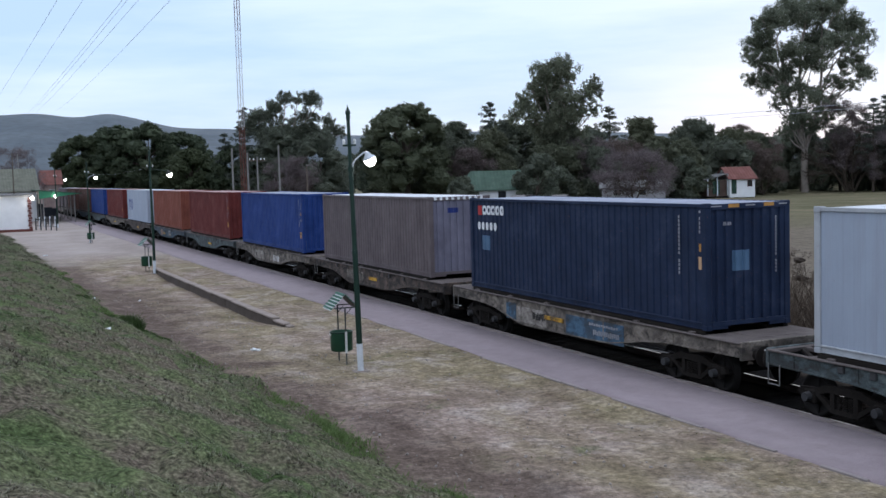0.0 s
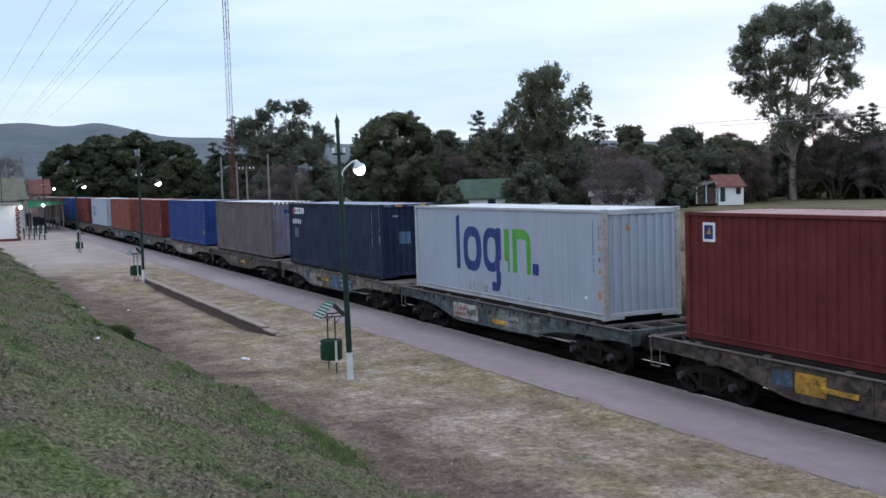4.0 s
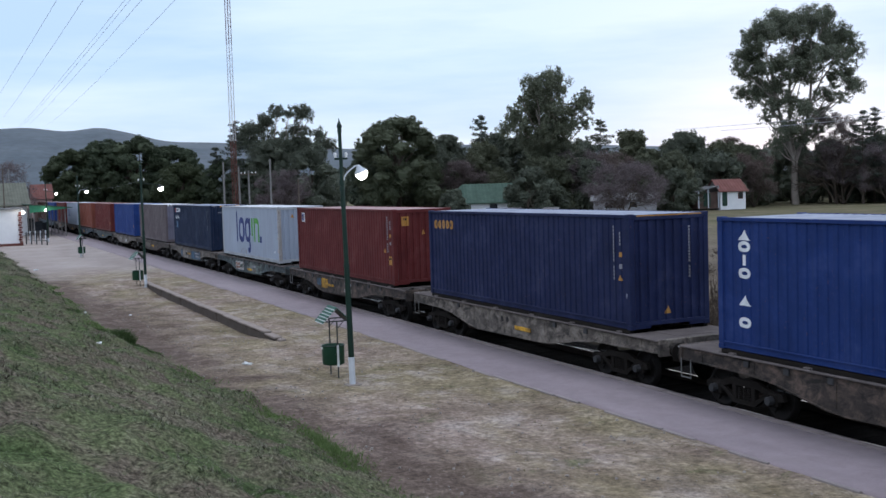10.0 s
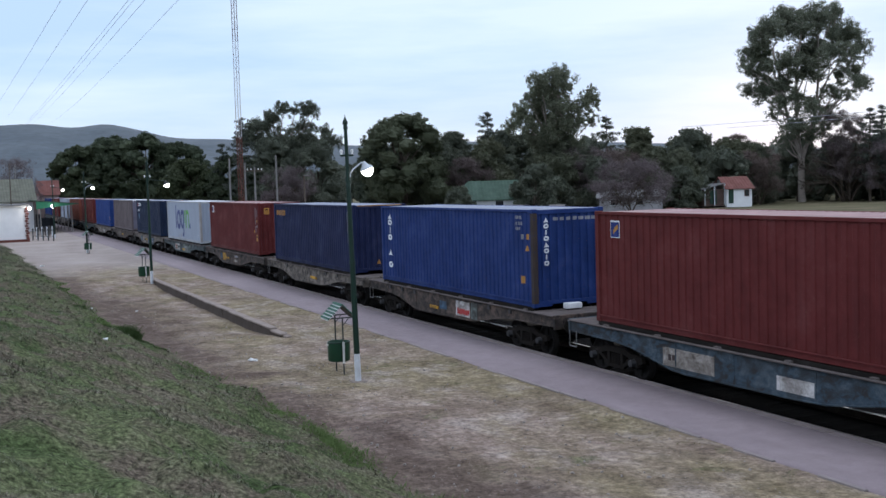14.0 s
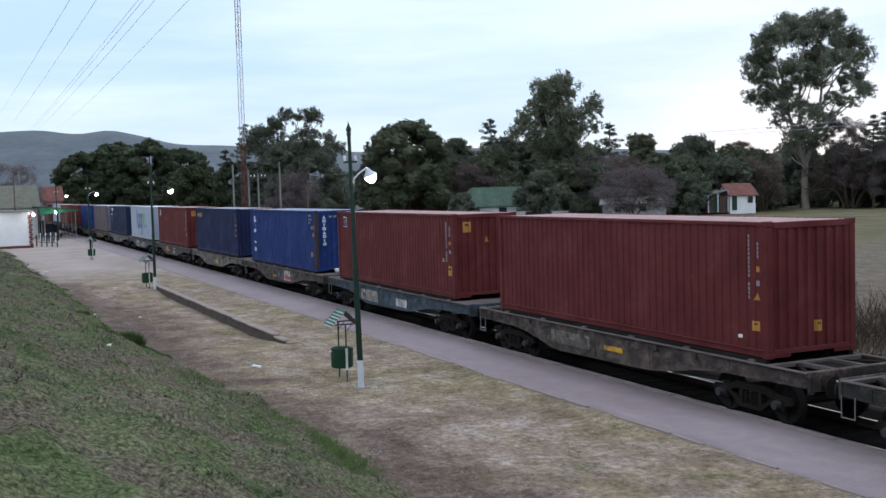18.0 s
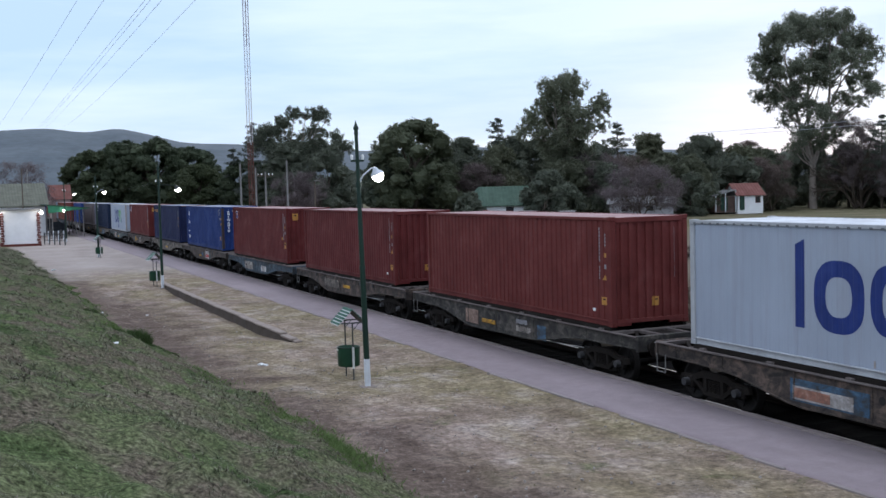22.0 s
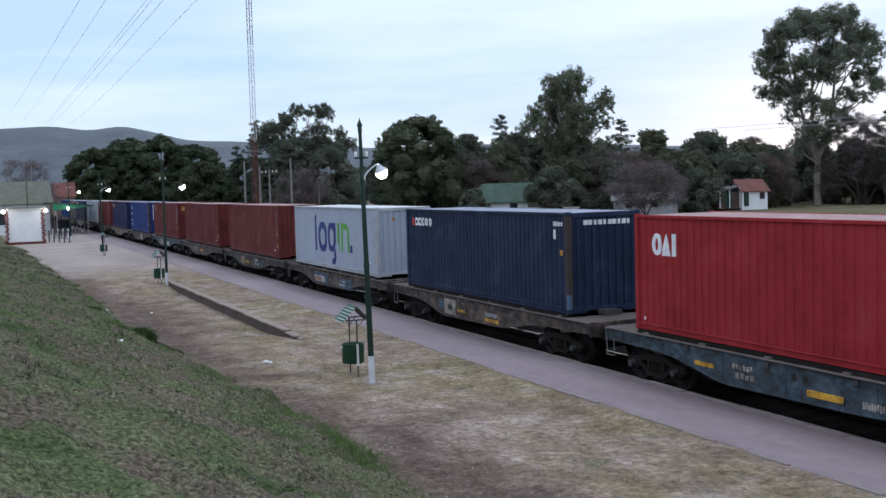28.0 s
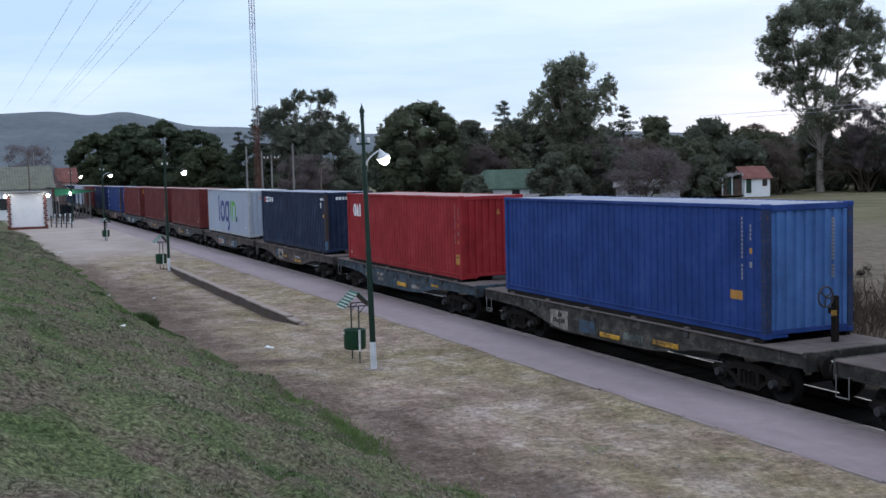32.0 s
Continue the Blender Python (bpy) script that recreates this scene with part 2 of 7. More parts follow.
def quads_mesh(name, v, q, mat, smooth=False):
    """A mesh from arrays of corners and quads."""
    me = bpy.data.meshes.new(name)
    me.from_pydata(v.tolist() if hasattr(v, "tolist") else v, [], q.tolist() if hasattr(q, "tolist") else q)
    if smooth:
        me.polygons.foreach_set("use_smooth", [True] * len(me.polygons))
    me.materials.append(mat)
    return me


# ---- the ground: bank, trodden platform, track bed and field in one sheet ----
BANK_FOOT = ([-40, 10, 16, 20, 24, 31, 38, 51, 80, 115, 160, 400], [7.2, 6.55, 6.32, 6.15, 5.95, 5.7, 5.05, 4.8, 4.5, 4.0, 3.0, 3.0])
BANK_STEEP = ([-40, 0, 20, 40, 60, 90, 112, 130], [0.55, 0.55, 0.52, 0.44, 0.38, 0.26, 0.10, 0.02])
TRACK_X, RAIL_Z, DECK_Z = 16.535, -0.20, 1.17


def foot(y):
    return np.interp(y, *BANK_FOOT)


LATTICE = np.random.default_rng(21).uniform(-1, 1, (256, 256))


def lumps(x, y, s, k=0.0, octaves=3):
    """Smooth value noise from -1 to 1, about s * 3 metres from lump to lump."""
    x, y = np.broadcast_arrays(np.asarray(x, float), np.asarray(y, float))
    out, amp, total, f = np.zeros(x.shape), 1.0, 0.0, 1.0 / (s * 3)
    for o in range(octaves):
        u, v = x * f + 37.7 * k + 11.3 * o + 100, y * f + 19.1 * k + 7.9 * o + 100
        i, j = np.floor(u).astype(int), np.floor(v).astype(int)
        a, b = u - i, v - j
        a, b = a * a * (3 - 2 * a), b * b * (3 - 2 * b)
        g = lambda p, q: LATTICE[p % 256, q % 256]
        out = out + amp * ((g(i, j) * (1 - a) + g(i + 1, j) * a) * (1 - b) + (g(i, j + 1) * (1 - a) + g(i + 1, j + 1) * a) * b)
        total, amp, f = total + amp, amp * 0.5, f * 2.1
    return out / total * 1.4


def ground_z(x, y):
    x, y = np.asarray(x, float), np.asarray(y, float)
    edge = foot(y) + 0.30 * lumps(0, y, 0.6) + 0.12 * lumps(x, y, 0.2, 5.0)
    u = np.clip(edge - x, 0, 40)
    bank = np.interp(y, *BANK_STEEP) * np.minimum(u, 14) - 0.016 * np.minimum(u, 14) ** 2
    lip = 0.13 * smooth_step(0.0, 0.16, u) * np.clip(0.55 + 0.75 * lumps(x * 0, y, 0.8, 7.0), 0, 1) * (1 - smooth_step(50, 75, y))
    bank = bank + lip + (0.055 * lumps(x, y, 0.15, 8.0, 1) + 0.035 * lumps(x, y, 0.075, 9.0, 1)) * smooth_step(0, 0.5, u)
    bank = bank * smooth_step(0, 1.0, u + 0.45) + 0.10 * lumps(x, y, 0.22) * smooth_step(0, 0.6, u) + 0.11 * lumps(x, y, 0.9, 2.0) * smooth_step(0, 1.5, u)
    hollow = -0.23 * smooth_step(33.0, 38.5, y) * (1 - smooth_step(55, 60, y)) * (1 - smooth_step(9.58, 9.64, x)) * smooth_step(4.5, 6.5, x)
    flat = 0.03 + 0.025 * lumps(x, y, 0.6) * (1 - smooth_step(11.5, 12.3, x)) + hollow + 0.055 * smooth_step(11.6, 12.35, x)
    flat = flat * (1 - smooth_step(12.45, 12.6, x))
    bed = -0.372 * smooth_step(14.55, 14.62, x) + 0.02 * lumps(x, y, 0.2) * smooth_step(14.7, 15, x)
    field = 1.15 * smooth_step(19.5, 30, x) - 0.45 * smooth_step(50, 112, x) + 0.10 * lumps(x, y, 1.5) * smooth_step(20, 23, x)
    far = 0.15 * lumps(x, y, 40) * smooth_step(200, 500, np.hypot(x, y))
    return np.where(u > 0, bank, 0) + flat + bed + field + far


def ground_masks(x, y):
    edge = foot(y) + 0.30 * lumps(0, y, 0.6) + 0.12 * lumps(x, y, 0.2, 5.0)
    grass = smooth_step(-0.5, 0.45, edge - x + 0.22 * lumps(x, y, 0.3))
    damp = (1 - smooth_step(0.5, 2.6, x - edge + 0.7 * lumps(x, y, 0.4, 1.0))) * (0.85 + 0.4 * lumps(x, y, 0.5, 4.0)) * (1 - smooth_step(60, 90, y))
    damp = np.clip(damp + 0.6 * smooth_step(33, 40, y) * (1 - smooth_step(50, 60, y)) * (1 - smooth_step(7.5, 9.3, x)), 0, 0.9)
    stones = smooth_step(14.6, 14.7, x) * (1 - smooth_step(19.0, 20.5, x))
    field = smooth_step(19.2, 20.8, x + 0.3 * lumps(x, y, 0.5))
    verge = (1 - smooth_step(42, 62, x + 6 * lumps(x, y, 2.0, 6.0))) * 0.85
    dust = smooth_step(60, 80, y + 5 * lumps(x, y, 1.6, 2.5)) * (1 - grass) * (1 - stones) * (1 - field)
    return grass, stones, field, damp, verge, dust * 0.8


def spaced(*runs):
    out = []
    for a, b, s in runs:
        out += list(np.arange(a, b - 1e-6, s))
    return np.array(out + [runs[-1][1]])


gx = spaced((-3000, -300, 300), (-300, -40, 40), (-40, -10, 3), (-10, -4, 0.3), (-4, 8.2, 0.13), (8.2, 9.0, 0.27), (9.0, 9.72, 0.06), (9.72, 14.5, 0.35), (14.5, 14.74, 0.06), (14.74, 32, 0.8), (32, 160, 6), (160, 400, 30), (400, 3000, 300))
gy = spaced((-3000, -300, 300), (-300, -20, 20), (-20, 4, 1.5), (4, 8, 0.33), (8, 42, 0.14), (42, 62, 0.33), (62, 150, 1.2), (150, 300, 10), (300, 900, 60), (900, 3600, 300))
GX, GY = np.meshgrid(gx, gy)
gv = np.stack([GX.ravel(), GY.ravel(), ground_z(GX, GY).ravel()], 1)
nx, ny = len(gx), len(gy)
gi = (np.arange(ny - 1)[:, None] * nx + np.arange(nx - 1)[None, :]).ravel()
gq = np.stack([gi, gi + 1, gi + nx + 1, gi + nx], 1)


def build_ground(n, l, b):
    def mask(name):
        a = n.new("ShaderNodeAttribute")
        a.attribute_name = name
        return a.outputs["Fac"]
    # trodden earth: dust, moss and bare brown patches
    big, mid, fine = noise_of(n, l, 0.30, 5, 0.60, (1, 0.6, 1), warp=0.2), noise_of(n, l, 1.1, 6, 0.66, (1, 0.8, 1), warp=0.1), noise_of(n, l, 13.0, 5, 0.78, (1, 0.75, 1))
    spot = noise_of(n, l, 0.7, 6, 0.64, (1, 0.7, 1))
    grit = noise_of(n, l, 26.0, 3, 0.6)
    earth = ramp_of(n, l, mid, [(0.32, (0.165, 0.124, 0.100)), (0.48, (0.235, 0.182, 0.150)), (0.60, (0.295, 0.236, 0.198)), (0.72, (0.37, 0.31, 0.27))])
    moss = ramp_of(n, l, mid, [(0.33, (0.150, 0.124, 0.072)), (0.55, (0.235, 0.198, 0.122)), (0.70, (0.33, 0.283, 0.200))])
    earth = blend(n, l, ramp_of(n, l, big, [(0.38, (0, 0, 0)), (0.60, (0.85, 0.85, 0.85))]), earth, moss)
    earth = blend(n, l, ramp_of(n, l, spot, [(0.52, (0, 0, 0)), (0.66, (0.55, 0.55, 0.55))]), earth, (0.40, 0.35, 0.31))
    earth = blend(n, l, ramp_of(n, l, noise_of(n, l, 0.8, 5, 0.6, warp=0.5), [(0.60, (0, 0, 0)), (0.70, (0.7, 0.7, 0.7))]), earth, (0.105, 0.118, 0.052))
    earth = blend(n, l, ramp_of(n, l, noise_of(n, l, 0.45, 5, 0.62, (1, 0.6, 1), warp=0.2), [(0.52, (0, 0, 0)), (0.64, (0.55, 0.55, 0.55))]), earth, ramp_of(n, l, mid, [(0.35, (0.115, 0.088, 0.062)), (0.65, (0.205, 0.162, 0.122))]))
    earth = blend(n, l, mask("damp"), earth, ramp_of(n, l, mid, [(0.35, (0.074, 0.055, 0.046)), (0.65, (0.150, 0.114, 0.096))]))
    earth = blend(n, l, 0.55, earth, ramp_of(n, l, noise_of(n, l, 5.0, 5, 0.7), [(0.34, (0.22, 0.22, 0.22)), (0.66, (0.8, 0.8, 0.8))]), "OVERLAY")
    earth = blend(n, l, 0.5, earth, ramp_of(n, l, fine, [(0.34, (0.10, 0.10, 0.10)), (0.66, (0.92, 0.92, 0.92))]), "OVERLAY")
    earth = blend(n, l, ramp_of(n, l, grit, [(0.69, (0, 0, 0)), (0.75, (0.3, 0.3, 0.3))]), earth, (0.36, 0.31, 0.27))
    earth = blend(n, l, ramp_of(n, l, grit, [(0.26, (0.4, 0.4, 0.4)), (0.32, (0, 0, 0))]), earth, (0.06, 0.045, 0.035))
    earth = blend(n, l, mask("dust"), earth, ramp_of(n, l, big, [(0.35, (0.30, 0.262, 0.240)), (0.65, (0.40, 0.355, 0.335))]))
    # short turf of the bank, thin and brown in places
    g1, g2, g3 = noise_of(n, l, 0.5, 3, 0.6, warp=0.6), noise_of(n, l, 22.0, 4, 0.7), noise_of(n, l, 0.8, 4, 0.65, warp=0.5)
    turf = ramp_of(n, l, g1, [(0.32, (0.044, 0.066, 0.026)), (0.44, (0.078, 0.104, 0.046)), (0.56, (0.108, 0.122, 0.064)), (0.68, (0.132, 0.118, 0.086))])
    turf = blend(n, l, ramp_of(n, l, g3, [(0.45, (0, 0, 0)), (0.60, (0.85, 0.85, 0.85))]), turf, (0.122, 0.098, 0.078))
    turf = blend(n, l, 0.75, turf, ramp_of(n, l, noise_of(n, l, 15.0, 4, 0.7), [(0.34, (0.08, 0.08, 0.08)), (0.66, (0.85, 0.85, 0.85))]), "OVERLAY")
    turf = blend(n, l, 0.85, turf, ramp_of(n, l, g2, [(0.28, (0.12, 0.12, 0.12)), (0.72, (0.92, 0.92, 0.92))]), "OVERLAY")
    # ballast, coloured near black for the shade under the train
    v = n.new("ShaderNodeTexVoronoi")
    v.inputs["Scale"].default_value = 16
    co = n.new("ShaderNodeTexCoord")
    l.new(co.outputs["Object"], v.inputs["Vector"])
    shaded_ballast = ramp_of(n, l, v.outputs["Distance"], [(0.0, (0.008, 0.007, 0.0065)), (0.6, (0.004, 0.0035, 0.0035))])
    # dry winter grass of the field
    f1, f2 = noise_of(n, l, 0.16, 6, 0.6), noise_of(n, l, 2.0, 8, 0.75, (1, 1, 0.3))
    hay = ramp_of(n, l, f1, [(0.33, (0.094, 0.094, 0.052)), (0.55, (0.138, 0.124, 0.078)), (0.72, (0.185, 0.155, 0.105))])
    hay = blend(n, l, 0.3, hay, ramp_of(n, l, f2, [(0.3, (0.2, 0.2, 0.2)), (0.7, (0.85, 0.85, 0.85))]), "OVERLAY")
    hay = blend(n, l, mask("verge"), hay, ramp_of(n, l, f2, [(0.30, (0.080, 0.064, 0.050)), (0.5, (0.145, 0.122, 0.098)), (0.7, (0.205, 0.174, 0.142))]))
    c = blend(n, l, mask("turf"), earth, turf)
    c = blend(n, l, mask("ballast"), c, shaded_ballast)
    c = blend(n, l, mask("field"), c, hay)
    l.new(c, b.inputs["Base Color"])
    b.inputs["Roughness"].default_value = 0.95
    b.inputs["Specular IOR Level"].default_value = 0.03
    relief(n, l, b, blend(n, l, mask("turf"), fine, g2), 0.8, 0.04)


ground_me = quads_mesh("ground", gv, gq, material("ground", build_ground), True)
for key, values in zip(("turf", "ballast", "field", "damp", "verge", "dust"), ground_masks(GX, GY)):
    ground_me.attributes.new(key, "FLOAT", "POINT").data.foreach_set("value", values.ravel().astype(np.float32))
tagged(new("ground", ground_me), "grassy bank, trodden earth platform and dry field", "ground", kind="structure")


def build_asphalt(n, l, b):
    a, c, d = noise_of(n, l, 0.5, 6, 0.6, (1, 0.35, 1)), noise_of(n, l, 2.5, 6, 0.7), noise_of(n, l, 60, 4, 0.7)
    col = ramp_of(n, l, a, [(0.3, (0.215, 0.174, 0.182)), (0.55, (0.243, 0.198, 0.208)), (0.75, (0.28, 0.230, 0.236))])
    col = blend(n, l, 0.2, col, ramp_of(n, l, c, [(0.3, (0.2, 0.2, 0.2)), (0.7, (0.8, 0.8, 0.8))]), "OVERLAY")
    l.new(blend(n, l, 0.3, col, ramp_of(n, l, d, [(0.3, (0.2, 0.2, 0.2)), (0.7, (0.8, 0.8, 0.8))]), "OVERLAY"), b.inputs["Base Color"])
    b.inputs["Roughness"].default_value = 0.9
    relief(n, l, b, d, 0.4, 0.01)


def pavement_edge(y):
    return 12.42 + 0.05 * lumps(y * 0, y, 0.5) + 0.03 * lumps(y * 0, y, 0.13)


def build_pavement():
    ys = spaced((-40, 4, 2.0), (4, 60, 0.3), (60, 240, 2.0))
    xs = [0, 0.02, 0.25, 1.05, 2.16]
    v, q = [], []
    for y in ys:
        e = float(pavement_edge(np.array(y)))
        for k, u in enumerate(xs):
            x = e + u if k < 4 else 14.5
            z = (0.03, 0.088, 0.10, 0.105, 0.10)[k] + 0.006 * float(lumps(np.array(x), np.array(y), 0.6))
            v.append((x, y, z))
        v.append((14.5, y, -0.3))
    w = len(xs) + 1
    for j in range(len(ys) - 1):
        for i in range(w - 1):
            q.append((j * w + i, j * w + i + 1, (j + 1) * w + i + 1, (j + 1) * w + i))
    me = quads_mesh("pavement", np.array(v), np.array(q), material("asphalt", build_asphalt), True)
    return tagged(new("pavement", me), "worn grey asphalt platform path beside the track", "pavement", kind="structure")


build_pavement()

# ---- track ----
STEEL = plain("rail_steel", (0.36, 0.34, 0.33), 0.36, 0.9)
RUST = painted("rail_rust", (0.045, 0.030, 0.024), (0.09, 0.05, 0.03), 0.6, 0.85)
for side in (-1, 1):
    x = TRACK_X + side * 0.875
    s = Shape()
    prof = [(-0.07, -0.17), (0.07, -0.17), (0.07, -0.155), (0.012, -0.13), (0.012, -0.045), (0.036, -0.035), (0.036, -0.004), (0.028, 0), (-0.028, 0), (-0.036, -0.004), (-0.036, -0.035), (-0.012, -0.045), (-0.012, -0.13), (-0.07, -0.155)]
    s.prism([(x + a, RAIL_Z + b) for a, b in prof], -260, 420, "y")
    rail = solid("rail", s, RUST, "rusty steel rail with a worn bright head", "rail", group="rails", kind="structure")
    part("rail_head", Shape().box(x - 0.026, x + 0.026, -260, 420, RAIL_Z - 0.001, RAIL_Z + 0.003), STEEL, rail, "bright worn running surface")
track_bed = thing("sleepers", "wooden sleepers under the rails, darkened for the train's shade", "sleepers", kind="structure")
# the sleeper colour also holds the shade of the wagons above
TIE = painted("shaded_sleeper_wood", (0.006, 0.0055, 0.005), (0.010, 0.008, 0.007), 0.5, 0.95)
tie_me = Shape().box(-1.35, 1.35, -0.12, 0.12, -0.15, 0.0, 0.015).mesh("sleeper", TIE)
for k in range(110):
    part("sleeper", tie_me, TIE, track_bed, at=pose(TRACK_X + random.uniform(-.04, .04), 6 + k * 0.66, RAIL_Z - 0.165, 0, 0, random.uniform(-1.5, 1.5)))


# ---- the freight train ----
GAP = 15.529  # from wagon to wagon
CL, CW, CH = 12.192, 2.438, 2.896
SPEED = (-7.717884e-05, 0.0199627282, 4.7311382759, -11.4890745680)


def gone(t):
    """Where the train stands at t seconds, along the track."""
    return float(np.polyval(SPEED, t))


def corrugated(length, height, pitch, depth, flat=0.42):
    """A sheet with trapezoid ribs, standing in the y-z plane, outer flats at x = 0."""
    n = max(3, round(length / pitch))
    p = length / n
    ys, xs = [], []
    for k in range(n):
        for a, d in ((0, 0), (flat, 0), (flat + 0.09, 1), (0.91, 1)):
            ys.append(-length / 2 + (k + a) * p)
            xs.append(d * depth)
    ys.append(length / 2)
    xs.append(0)
    m = len(ys)
    v = [(x, y, 0) for x, y in zip(xs, ys)] + [(x, y, height) for x, y in zip(xs, ys)]
    return Shape().add(v, [(i, i + 1, m + i + 1, m + i) for i in range(m - 1)])


def turned(shape, m):
    shape.v = [tuple(m @ Vector(p)) for p in shape.v]
    return shape


WHITE = painted("mark_white", (0.72, 0.74, 0.75), (0.45, 0.45, 0.45), 0.4)
YELLOW = painted("mark_yellow", (0.42, 0.205, 0.045), (0.3, 0.2, 0.08), 0.4)
CASTING = painted("casting_steel", (0.10, 0.075, 0.06), (0.2, 0.11, 0.06), 0.6, 0.6)


def rib_depth(q, length, pitch, depth, flat):
    """How far a corrugated wall lies behind its outer flats at q metres along it."""
    n = max(3, round(length / pitch))
    a = ((q + length / 2) / (length / n)) % 1.0
    if abs(q) > length / 2 or a < flat:
        return 0.0
    if a < flat + 0.09:
        return depth * (a - flat) / 0.09
    return depth if a < 0.91 else depth * (1 - a) / 0.09


RIB = [0.024]


class Paint:
    """Paint laid on a ribbed container wall: it follows the ribs. u runs from the left end of the wall."""

    def __init__(self, wall, lift=0.0):
        self.wall, self.s, self.lift = wall, Shape(), lift

    def at(self, u, z):
        if self.wall == "side":
            y = CL / 2 - u
            return (-CW / 2 + 0.029 - self.lift + rib_depth(y, CL - 0.34, 0.278, RIB[0], 0.42), y, z)
        x = -CW / 2 + u
        return (x, -CL / 2 + 0.015 - self.lift + rib_depth(-x, CW - 0.34, 0.25, 0.045, 0.40), z)

    def cover(self, u0, u1, spans, step=0.0125):
        """spans(u in 0..1): the stretches of z that are painted there."""
        n = max(1, math.ceil((u1 - u0) / step))
        for i in range(n):
            a, b = u0 + (u1 - u0) * i / n, u0 + (u1 - u0) * (i + 1) / n
            sa, sb = spans(i / n), spans((i + 1) / n)
            if len(sa) < len(sb):
                sa = [(sa[0][0], sum(sa[0]) / 2), (sum(sa[0]) / 2, sa[0][1])]
            elif len(sb) < len(sa):
                sb = [(sb[0][0], sum(sb[0]) / 2), (sum(sb[0]) / 2, sb[0][1])]
            for (p, q), (r, t) in zip(sa, sb):
                self.s.add([self.at(a, p), self.at(b, r), self.at(b, t), self.at(a, q)], [(0, 1, 2, 3)])
        return self

    def bar(self, u0, u1, z0, z1):
        return self.cover(u0, u1, lambda a: [(z0, z1)])

    def ring(self, u0, u1, z0, z1, thick):
        c, h, k = (z0 + z1) / 2, (z1 - z0) / 2, thick / (u1 - u0)

        def spans(a):
            o = h * (1 - abs(2 * a - 1) ** 2.6) ** (1 / 2.6)
            if a < k or a > 1 - k:
                return [(c - o, c + o)]
            e = (2 * a - 1) / (1 - 2 * k)
            i = (h - thick) * (1 - min(1, abs(e)) ** 2.6) ** (1 / 2.6)
            return [(c - o, c - i), (c + i, c + o)] if i > 0 else [(c - o, c + o)]
        return self.cover(u0, u1, spans)

    def arch(self, u0, u1, z0, z1, thick):
        k, h = thick / (u1 - u0), (z1 - z0) * 0.45
        def spans(a):
            o = z1 - h + h * (1 - max(0, 2 * a - 1) ** 2.4) ** (1 / 2.4)
            return [(z0, o)] if a < k + 1e-6 or a > 1 - k - 1e-6 else [(max(z0, o - thick * 1.1), o)]
        return self.cover(u0, u1, spans)

    def wedge(self, u0, u1, z0, z1):
        return self.cover(u0, u1, lambda a: [(z0, z0 + (z1 - z0) * max(0.05, 1 - abs(2 * a - 1)))])

    def column(self, u0, u1, z0, z1, n):
        """A column of small signs that nobody can read, as bars."""
        p = (z1 - z0) / n
        for i in range(n):
            if i != 4:
                self.bar(u0, u1, z0 + i * p + p * 0.16, z0 + (i + 1) * p - p * 0.10)
        return self

    def line(self, u0, u1, z0, z1, n):
        p = (u1 - u0) / n
        for i in range(n):
            self.bar(u0 + i * p + p * 0.12, u0 + (i + 1) * p - p * 0.16, z0, z1)
        return self

    def done(self, name, mat, parent, label=""):
        ob = part(name, self.s, mat, parent, label)
        bm = bmesh.new()
        bm.from_mesh(ob.data)
        bmesh.ops.remove_doubles(bm, verts=bm.verts[:], dist=0.0005)
        bm.to_mesh(ob.data)
        bm.free()
        return tagged(ob, kind="stuff") if name in ("code_marking", "label_print", "painted_mark") else ob


